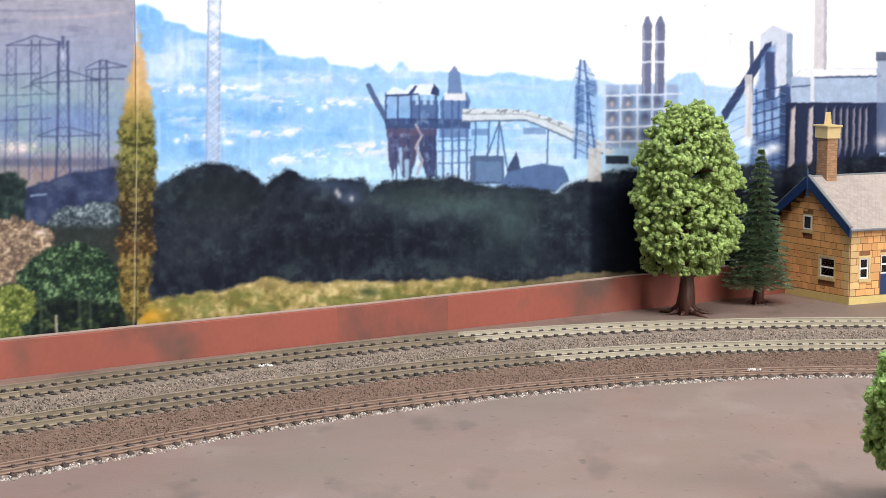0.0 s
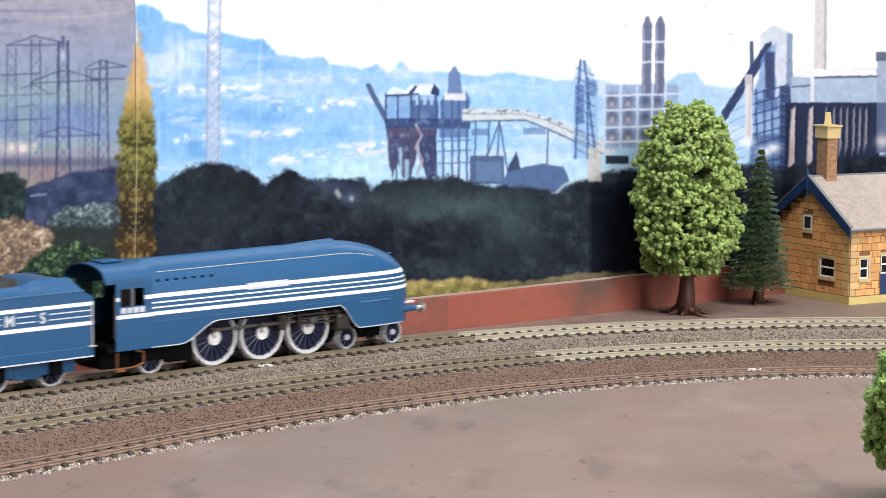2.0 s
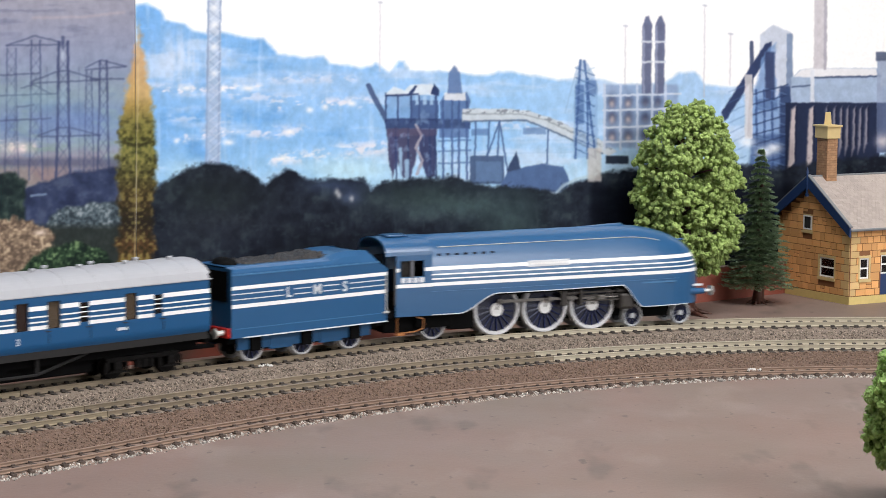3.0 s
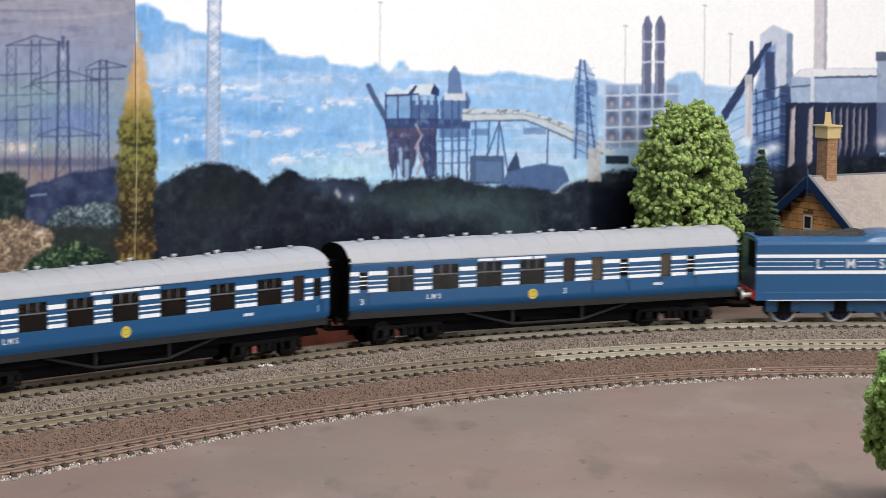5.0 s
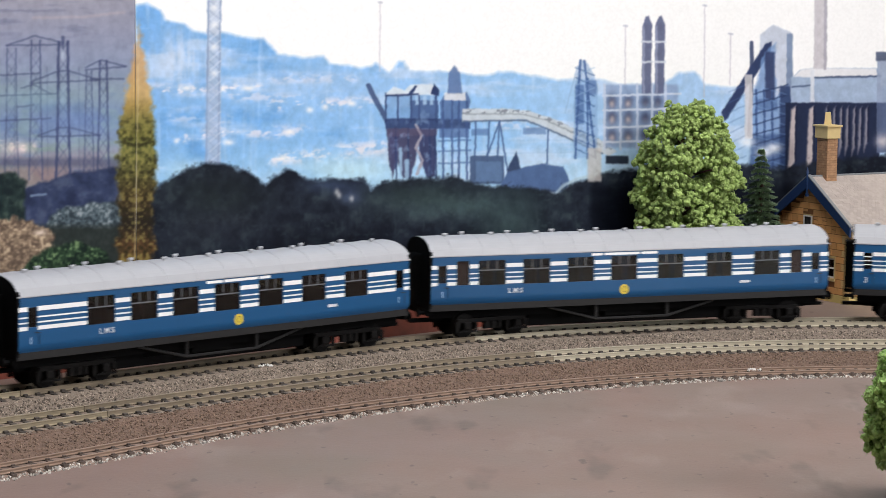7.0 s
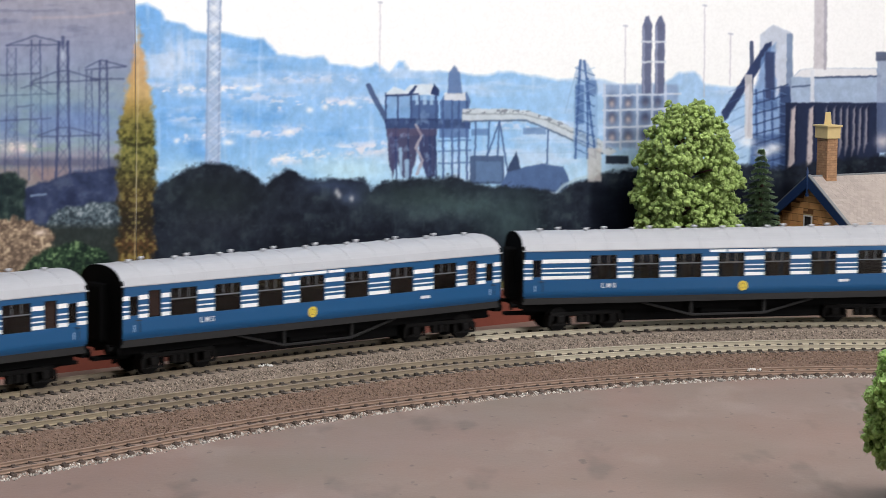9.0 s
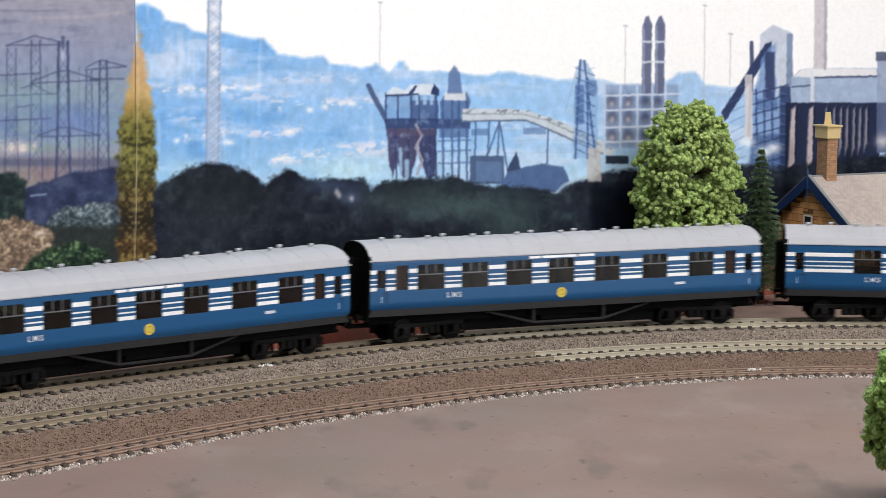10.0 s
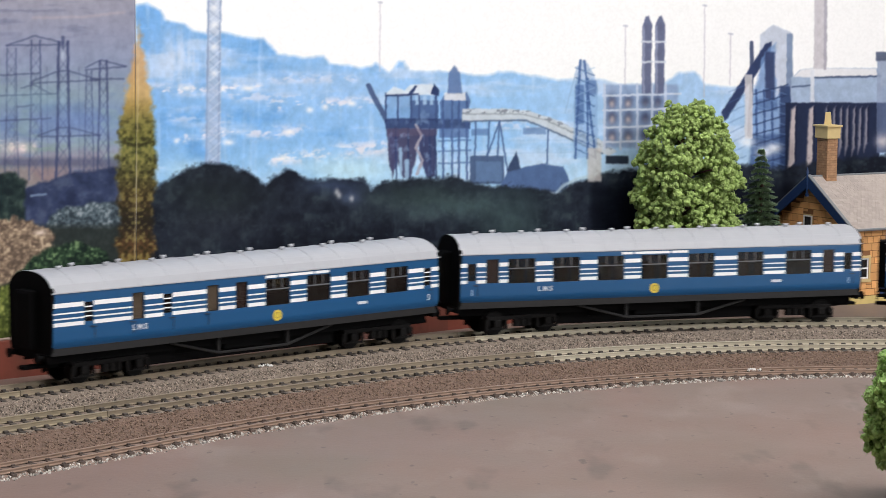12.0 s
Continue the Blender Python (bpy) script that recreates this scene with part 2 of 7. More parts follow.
    def fill(self, x0, y0, x1, y1, color, strength=1.0, soft=2.5):
        m = (np.clip(0.5 + (self.X - x0) / soft, 0, 1) * np.clip(0.5 + (x1 - self.X) / soft, 0, 1)
             * np.clip(0.5 + (self.Y - y0) / soft, 0, 1) * np.clip(0.5 + (y1 - self.Y) / soft, 0, 1))
        self.ink(m, color, strength)

    def ramp(self, axis, stops):
        """Colours by height or width."""
        v = self.Y if axis == "y" else self.X
        ks = [s[0] for s in stops]
        return np.stack([np.interp(v, ks, [s[1][c] for s in stops]) for c in range(3)], -1)

    def ink_map(self, mask, colors):
        k = np.clip(mask, 0, 1)[..., None]
        self.rgb = self.rgb * (1 - k) + colors * k

    def foliage(self, mask, dark, mid, light, size=9, seed=3, bias=0.0):
        n = self.cloud(size, size, 4, seed) * 0.65 + self.cloud(size * 3.5, size * 3.0, 2, seed + 9) * 0.35 + bias
        k1, k2 = np.clip((n - 0.36) / 0.16, 0, 1)[..., None], np.clip((n - 0.55) / 0.15, 0, 1)[..., None]
        c = np.asarray(dark, float) * (1 - k1) + np.asarray(mid, float) * k1
        c = c * (1 - k2) + np.asarray(light, float) * k2
        self.ink_map(mask, c)


def draw_valley(p):
    """Works in a blue hazy valley behind dark trees."""
    hills = [(240, 10), (262, 6), (284, 18), (292, 38), (325, 42), (345, 56), (380, 62), (400, 58), (430, 65), (462, 68), (480, 82),
             (492, 96), (535, 103), (572, 101), (585, 114), (620, 118), (640, 122), (665, 112), (690, 128), (706, 110), (716, 108), (726, 126),
             (790, 128), (850, 134), (880, 128), (930, 131), (985, 142), (1060, 142), (1100, 152), (1180, 146), (1200, 128), (1232, 130),
             (1250, 150), (1320, 156), (1700, 150), (1700, 420), (240, 420)]
    m = p.area(hills, 7, 4, 11, 30)
    blue = p.ramp("x", [(240, (112, 168, 226)), (480, (132, 182, 232)), (700, (150, 194, 238)), (900, (160, 202, 240)), (1100, (186, 212, 240)), (1568, (190, 208, 235))])
    low = p.ramp("y", [(60, (128, 178, 230)), (170, (150, 192, 236)), (250, (142, 190, 236)), (310, (186, 222, 240)), (360, (190, 226, 240))])
    p.ink_map(m, blue * 0.55 + low * 0.45)
    haze = p.cloud(120, 26, 4, 21)
    p.ink(m * np.clip((haze - 0.52) * 5, 0, 1), (212, 226, 246), 0.6)
    deep = p.cloud(60, 34, 4, 22)
    p.ink(m * np.clip((deep - 0.55) * 4, 0, 1) * np.clip((1000 - p.X) / 500, 0, 1), (88, 150, 216), 0.55)
    streak = p.cloud(9, 120, 2, 23)
    p.ink(m * np.clip((streak - 0.6) * 4, 0, 1), (206, 226, 248), 0.35)
    # pale haze over the near slope, then straggling rows of houses
    p.ink(m * np.exp(-((p.X - 318) / 46) ** 2 - ((p.Y - 105) / 50) ** 2) * np.clip(p.cloud(10, 70, 3, 24) * 2.2 - 0.4, 0, 1), (206, 220, 240), 0.85)
    p.ink(m * np.exp(-((p.X - 560) / 150) ** 2 - ((p.Y - 150) / 30) ** 2), (166, 200, 238), 0.5)
    speck, clump = p.cloud(11, 6, 3, 25), p.cloud(46, 16, 3, 26)
    for y, fall, x0, x1, h, s in ((160, -0.02, 262, 470, 8, 1.0), (188, -0.04, 470, 665, 9, 0.9), (172, 0.02, 400, 560, 7, 0.5), (236, -0.03, 430, 560, 10, 0.75), (250, -0.16, 296, 430, 9, 0.9),
                                  (284, -0.10, 470, 690, 10, 0.95), (210, 0.0, 290, 420, 9, 0.4), (222, 0.0, 870, 1010, 8, 0.5), (140, 0.0, 470, 640, 7, 0.5), (262, -0.06, 590, 690, 7, 0.6)):
        band = np.exp(-((p.Y - y - fall * (p.X - x0)) / h) ** 2) * np.clip((p.X - x0) / 14, 0, 1) * np.clip((x1 - p.X) / 14, 0, 1)
        p.ink(m * band * np.clip((speck * 0.6 + clump * 0.4 - 0.47) * 9, 0, 1), (244, 238, 244), s)
        p.ink(m * band * np.clip((clump - 0.45) * 4, 0, 1), (206, 212, 236), 0.45 * s)
    for x, y, w in ((548, 195, 6), (575, 190, 6), (622, 183, 9), (500, 280, 12), (440, 156, 14), (404, 252, 10), (330, 156, 12), (392, 158, 8), (512, 234, 7), (312, 250, 5)):
        p.blob(x, y, w, 5, (255, 250, 248), 0.85)
    p.blob(620, 300, 90, 24, (206, 236, 240), 0.6)
    p.blob(330, 300, 40, 20, (200, 228, 238), 0.5)
    # lattice mast
    p.fill(367, -200, 391, 292, (176, 192, 216), 0.75, 4)
    for x in (368, 389):
        p.stroke([(x + 4, -200), (x - 3, 292)], 3, (138, 156, 190), 0.9)
    for i in range(26):
        y = -180 + i * 18
        p.stroke([(370, y), (390, y + 18)], 1.6, (140, 158, 192), 0.7)
        p.stroke([(390, y), (370, y + 18)], 1.6, (226, 234, 246), 0.7)
    for y in (14, 44, 84, 130):
        p.blob(379, y, 7, 6, (250, 250, 252), 0.8)
    p.fill(363, 150, 388, 292, (168, 186, 216), 0.35, 8)
    # thin lamp posts
    for x, y0, y1 in ((673, 4, 126), (1247, 10, 172), (1107, 46, 150), (1293, 60, 150)):
        p.stroke([(x, y0), (x - 1, y1)], 2.0, (196, 192, 204), 0.7)
        p.stroke([(x - 3, y0), (x + 3, y0 + 1)], 3, (170, 176, 196), 0.6)
    # hopper house on legs
    dark, rust = (46, 60, 100), (68, 68, 98)
    p.stroke([(652, 152), (662, 172), (684, 212)], 9, (70, 86, 124), 0.9)
    p.fill(682, 166, 775, 228, (122, 162, 208), 0.8)
    for x in (683, 704, 728, 742, 772):
        p.stroke([(x, 166), (x, 216)], 3, dark, 0.85)
    p.ink(p.area([(683, 166), (696, 154), (716, 160), (726, 150), (764, 149), (776, 163), (775, 168), (684, 170)], 3), (216, 226, 236), 1)
    p.stroke([(683, 170), (740, 167)], 3, dark)
    p.ink(p.area([(722, 168), (734, 152), (738, 152), (728, 170)], 2), dark)
    p.ink(p.area([(762, 166), (768, 149), (778, 160), (777, 170)], 2), dark)
    p.fill(726, 178, 776, 214, (66, 86, 130), 0.8)
    for x in (738, 752, 764):
        p.fill(x - 3, 170, x + 3, 186, (170, 200, 230), 0.8)
    p.fill(682, 210, 832, 228, dark, 0.85)
    p.ink(p.area([(684, 228), (746, 228), (738, 262), (728, 316), (712, 316), (702, 280), (694, 316), (688, 280)], 3, 2, 31), rust, 0.95)
    p.ink(p.area([(688, 228), (706, 228), (702, 300), (694, 300)], 3), (70, 72, 110), 0.8)
    p.ink(p.area([(740, 228), (772, 228), (770, 312), (756, 316), (742, 280)], 3, 2, 32), (56, 62, 98), 0.95)
    p.stroke([(736, 222), (746, 240), (736, 262), (748, 284), (738, 308)], 5, (166, 160, 172), 0.9)
    for x in (700, 722, 760, 770):
        p.stroke([(x, 228), (x + 2, 316)], 3, dark, 0.8)
    p.ink(p.area([(778, 182), (788, 166), (826, 164), (832, 178), (826, 212), (780, 212)], 2), (84, 110, 156), 0.85)
    p.fill(786, 164, 824, 178, (226, 228, 232), 0.9)
    for x in (784, 800, 812, 826):
        p.stroke([(x, 180), (x, 316)], 4, (66, 88, 134), 0.8)
    p.fill(778, 226, 830, 244, (74, 96, 144), 0.7)
    p.ink(p.area([(794, 130), (804, 116), (814, 128), (818, 166), (792, 166)], 3), (92, 116, 160), 0.85)
    for x0, y0, x1 in ((706, 262, 712), (716, 282, 724), (774, 246, 782), (792, 246, 798), (816, 246, 824)):
        p.fill(x0, y0, x1, 316, (168, 206, 234), 0.75, 3)
    for y in (250, 268, 290):
        p.stroke([(776, y), (832, y - 2)], 3, (84, 112, 162), 0.7)
        p.stroke([(834, y - 18), (1010, y - 20)], 2, (150, 186, 222), 0.4)
    p.fill(834, 228, 866, 240, (92, 122, 172), 0.7)
    p.ink(p.area([(684, 228), (776, 228), (774, 240), (686, 242)], 3), (108, 90, 112), 0.35)
    p.ink(np.exp(-((p.X - 745) / 60) ** 2 - ((p.Y - 250) / 60) ** 2) * np.clip((p.cloud(9, 12, 3, 38) - 0.55) * 5, 0, 1), (150, 180, 214), 0.55)
    # conveyor
    p.ink(p.area([(818, 193), (900, 192), (936, 196), (976, 210), (1060, 246), (1092, 268), (1076, 276), (1040, 262), (966, 226), (930, 212), (818, 216)], 3, 1.5, 33), (200, 209, 218), 1)
    p.ink(p.area([(818, 193), (900, 192), (936, 196), (976, 210), (1060, 246), (1092, 268), (1060, 258), (966, 214), (930, 203), (818, 202)], 3) * np.clip((p.cloud(6, 4, 2, 37) - 0.55) * 8, 0, 1), (110, 116, 128), 0.7)
    p.stroke([(820, 215), (930, 213), (968, 228), (1066, 272)], 3, (92, 108, 134), 0.9)
    p.stroke([(824, 202), (920, 202), (964, 212), (1062, 256)], 2.5, (150, 158, 166), 0.8)
    for a, b in (((884, 216), (862, 276)), ((884, 216), (898, 300)), ((884, 216), (880, 280)), ((970, 230), (968, 290)), ((866, 216), (862, 300)), ((842, 216), (840, 300))):
        p.stroke([a, b], 3, (74, 98, 142), 0.85)
    p.fill(832, 276, 892, 326, (74, 94, 128), 0.95)
    p.fill(842, 286, 888, 322, (96, 122, 160), 0.9)
    p.ink(p.area([(898, 300), (914, 268), (922, 300), (920, 326), (896, 326)], 3), (46, 60, 92), 0.9)
    p.fill(926, 226, 966, 238, (100, 130, 176), 0.7)
    p.ink(p.area([(884, 330), (900, 304), (960, 290), (998, 296), (1008, 320), (1000, 340), (884, 340)], 3, 2, 34), (82, 106, 148), 1)
    # lattice tower
    p.ink(p.area([(1020, 130), (1027, 106), (1036, 108), (1050, 132), (1058, 160), (1056, 280), (1014, 280), (1016, 180)], 3, 2, 35), (132, 166, 210), 0.55)
    for a, b in (((1027, 108), (1018, 280)), ((1034, 108), (1054, 280)), ((1040, 140), (1040, 280))):
        p.stroke([a, b], 4, (64, 92, 144), 0.8)
    p.fill(1018, 150, 1034, 220, (72, 100, 150), 0.7, 4)
    p.fill(1036, 142, 1056, 168, (88, 116, 164), 0.7, 4)
    for i in range(9):
        y = 120 + i * 18
        p.stroke([(1019, y), (1052, y + 14)], 2, (60, 90, 140), 0.7)
        p.stroke([(1052, y), (1019, y + 14)], 2, (150, 184, 220), 0.5)
    p.stroke([(1022, 118), (1000, 200)], 2, (150, 180, 216), 0.7)
    # process frame with two stacks
    p.fill(1070, 150, 1200, 262, (140, 160, 196), 0.8, 5)
    for x, y0 in ((1083, 172), (1112, 172), (1083, 200), (1112, 200), (1083, 232), (1112, 232), (1142, 172), (1142, 200), (1142, 232), (1164, 172), (1164, 200), (1164, 232)):
        p.blob(x, y0 + 8, 9, 12, (58, 66, 96), 0.9)
        p.blob(x, y0 + 12, 5, 7, (222, 202, 196), 0.7 if x < 1130 else 0.2)
    for y in (170, 196, 226, 252):
        p.stroke([(1068, y), (1204, y - 4)], 4, (206, 214, 230), 0.9)
    for x in (1070, 1098, 1128, 1154, 1178):
        p.stroke([(x, 150), (x, 264)], 4.5, (196, 206, 226), 0.85)
    for x in (1145, 1168):
        p.ink(p.area([(x - 8, 46), (x - 2, 30), (x + 3, 28), (x + 9, 44), (x + 7, 166), (x - 9, 166)], 2.5), (98, 104, 134), 0.95)
        p.fill(x - 8, 46, x - 4, 166, (150, 158, 184), 0.8)
        for y in (74, 110):
            p.stroke([(x - 9, y), (x + 9, y)], 4, (214, 220, 232), 0.9)
    # right-hand works
    p.ink(p.area([(1345, 62), (1368, 44), (1400, 58), (1402, 154), (1376, 300), (1342, 300)], 3), (196, 204, 220), 0.95)
    p.fill(1392, 60, 1403, 152, (120, 138, 168), 0.9)
    p.stroke([(1330, 76), (1331, 130), (1326, 240)], 7, (72, 82, 112), 0.95)
    p.ink(p.area([(1276, 200), (1354, 78), (1366, 74), (1364, 92), (1288, 208), (1282, 214)], 3), (52, 64, 100), 1)
    p.ink(p.area([(1352, 92), (1372, 76), (1374, 170), (1398, 150), (1402, 300), (1330, 300), (1326, 200)], 4, 4, 36), (120, 154, 204), 0.75)
    p.fill(1354, 92, 1371, 178, (54, 64, 100), 0.9, 4)
    p.fill(1380, 152, 1400, 304, (48, 64, 102), 0.9, 4)
    p.fill(1338, 176, 1376, 196, (70, 96, 142), 0.6, 4)
    for x in (1338, 1352, 1366):
        p.stroke([(x, 160), (x + 2, 300)], 4, (62, 84, 130), 0.8)
    p.ink(p.area([(1330, 240), (1400, 236), (1400, 304), (1326, 304)], 6, 4, 39), (52, 74, 120), 0.65)
    for i in range(8):
        y = 150 + i * 18
        p.stroke([(1290, y + 14), (1320, y)], 2.5, (86, 116, 166), 0.35)
        p.stroke([(1330, y), (1394, y + 18)], 2, (130, 164, 206), 0.45)
        p.stroke([(1394, y), (1330, y + 18)], 2.5, (40, 54, 90), 0.7)
    p.fill(1318, 132, 1332, 246, (214, 210, 212), 0.85)
    for x, y in ((1322, 252), (1370, 262), (1352, 270)):
        p.blob(x, y, 14, 8, (240, 244, 250), 0.9)
    p.ink(p.area([(1400, 138), (1416, 124), (1440, 121), (1552, 121), (1560, 136), (1556, 182), (1400, 186)], 2.5), (164, 182, 208), 1)
    p.ink(p.area([(1404, 136), (1418, 124), (1440, 121), (1550, 122), (1556, 134), (1442, 138)], 2.5), (232, 232, 236), 1)
    p.stroke([(1440, 138), (1558, 135)], 3, (70, 84, 112))
    p.stroke([(1402, 154), (1434, 152)], 3, (84, 100, 130))
    p.fill(1434, 124, 1441, 182, (220, 224, 232), 0.9)
    p.fill(1390, 182, 1556, 320, (34, 42, 68), 0.97)
    for x, w, y1 in ((1402, 9, 306), (1434, 9, 304), (1462, 4, 280), (1476, 5, 276), (1488, 5, 278), (1499, 5, 276), (1511, 5, 278), (1522, 5, 274), (1533, 5, 270)):
        p.ink(p.area([(x - w * 0.2, 194), (x + w * 0.7, 188), (x + w * 0.5, y1 - 20), (x - w * 0.9, y1)], 4), (206, 192, 190) if w > 6 else (150, 146, 158), 0.9)
        p.stroke([(x + w * 0.8, 190), (x + w * 0.6, y1 - 20)], 3, (24, 30, 54), 0.8)
    p.ink(p.area([(1444, -200), (1466, -200), (1463, 122), (1440, 122)], 2.5), (206, 202, 208), 1)
    p.stroke([(1463, -200), (1460, 122)], 5, (172, 170, 182), 0.9)
    p.fill(1552, 104, 1640, 270, (150, 164, 190), 0.9)
    p.fill(1550, 92, 1640, 108, (86, 96, 120), 0.95)
    p.fill(1552, 182, 1640, 270, (60, 72, 106), 0.7)
    p.blob(1562, 250, 12, 12, (226, 214, 214), 0.8)
    # dark belt of trees
    belt = [(236, 335), (272, 334), (300, 318), (332, 299), (372, 290), (412, 295), (446, 310), (470, 330), (484, 314), (508, 302), (528, 308), (540, 316), (596, 318), (648, 318),
            (656, 338), (676, 322), (740, 316), (800, 314), (850, 328), (920, 332), (984, 342), (1010, 326), (1046, 318), (1062, 308), (1120, 300),
            (1200, 296), (1300, 290), (1390, 300), (1440, 288), (1568, 276), (1700, 280), (1700, 620), (236, 620)]
    m = np.maximum(p.area(belt, 7, 6, 41, 14), 0.8 * p.area(belt, 9, 11, 44, 7))
    p.foliage(m, (23, 27, 38), (34, 40, 52), (52, 62, 70), 16, 42, 0.0)
    tuft = p.cloud(6, 5, 3, 45)
    p.ink(m * np.clip((tuft - 0.56) * 5, 0, 1) * np.clip((p.cloud(70, 30, 2, 46) - 0.4) * 4, 0, 1), (62, 76, 80), 0.45)
    p.ink(m * np.clip((p.cloud(5, 40, 3, 47) - 0.6) * 4, 0, 1) * np.clip((p.Y - 330) / 60, 0, 1), (60, 72, 78), 0.35)
    for x0, y0, x1, y1 in ((300, 392, 470, 384), (320, 398, 420, 470), (660, 374, 790, 340), (700, 392, 900, 352), (880, 370, 960, 430), (760, 470, 880, 462)):
        d = np.abs((p.Y - y0) - (p.X - x0) * (y1 - y0) / (x1 - x0)) / 12
        p.ink(m * np.exp(-d * d) * np.clip((p.X - x0) / 30, 0, 1) * np.clip((x1 - p.X) / 30, 0, 1) * np.clip(tuft * 1.8 - 0.4, 0, 1), (70, 82, 88), 0.5)
    for x, y, rx, ry, c, s in ((380, 345, 90, 40, (32, 40, 42), 0.8), (800, 362, 120, 26, (74, 94, 96), 0.75), (740, 345, 80, 22, (48, 62, 62), 0.6), (900, 395, 60, 60, (62, 80, 82), 0.75),
                               (400, 400, 80, 30, (44, 48, 58), 0.5), (330, 440, 60, 40, (40, 45, 54), 0.5), (620, 350, 20, 14, (88, 104, 136), 0.6), (590, 330, 50, 12, (60, 74, 104), 0.7),
                               (560, 440, 90, 40, (15, 18, 26), 0.6), (840, 470, 80, 20, (30, 36, 44), 0.5)):
        p.ink(m * np.exp(-(((p.X - x) / rx) ** 2 + ((p.Y - y) / ry) ** 2)) * np.clip(0.4 + p.cloud(22, 14, 3, 43), 0, 1), c, s)
    p.stroke([(986, 340), (1000, 326), (1024, 316), (1048, 312)], 5, (178, 200, 214), 0.75, 3)
    p.fill(1040, 262, 1064, 322, (196, 190, 186), 0.8, 4)
    p.fill(1072, 276, 1112, 290, (30, 36, 50), 0.9, 3)
    # everything right of 1040 and below 318 inked darker
    p.ink(np.clip((p.X - 1040) / 10, 0, 1) * np.clip((p.Y - 318) / 20, 0, 1), (9, 13, 24), 0.72)
    for x, y in ((600, 346), (622, 352), (596, 340)):
        p.blob(x, y, 4, 6, (206, 206, 206), 0.7)
    # rough grass
    top = [(236, 540), (270, 530), (330, 520), (400, 512), (446, 498), (478, 489), (520, 500), (560, 502), (600, 497), (650, 496), (700, 502), (726, 494), (770, 500), (830, 490),
           (866, 500), (920, 500), (960, 494), (1010, 488), (1046, 482), (1080, 484), (1120, 482), (1200, 500), (1200, 640), (236, 640)]
    m = p.area(top, 7, 5, 51, 16)
    p.foliage(m, (112, 104, 58), (156, 142, 88), (208, 188, 136), 11, 52, 0.02)
    g = p.cloud(30, 14, 3, 53)
    p.ink(m * np.clip((g - 0.5) * 6, 0, 1) * np.clip((p.Y - 505 + (p.X - 300) * 0.02) / 20, 0, 1), (104, 112, 58), 0.6)
    p.ink(m * np.clip((520 - p.Y - (p.X - 480) * 0.03) / 22, 0, 1), (198, 172, 124), 0.45)
    p.blob(652, 517, 22, 9, (66, 78, 50), 0.8)
    p.blob(262, 560, 34, 16, (206, 150, 44), 0.85)
    p.ink(m * np.clip((p.X - 850) / 120, 0, 1), (92, 84, 76), 0.6)


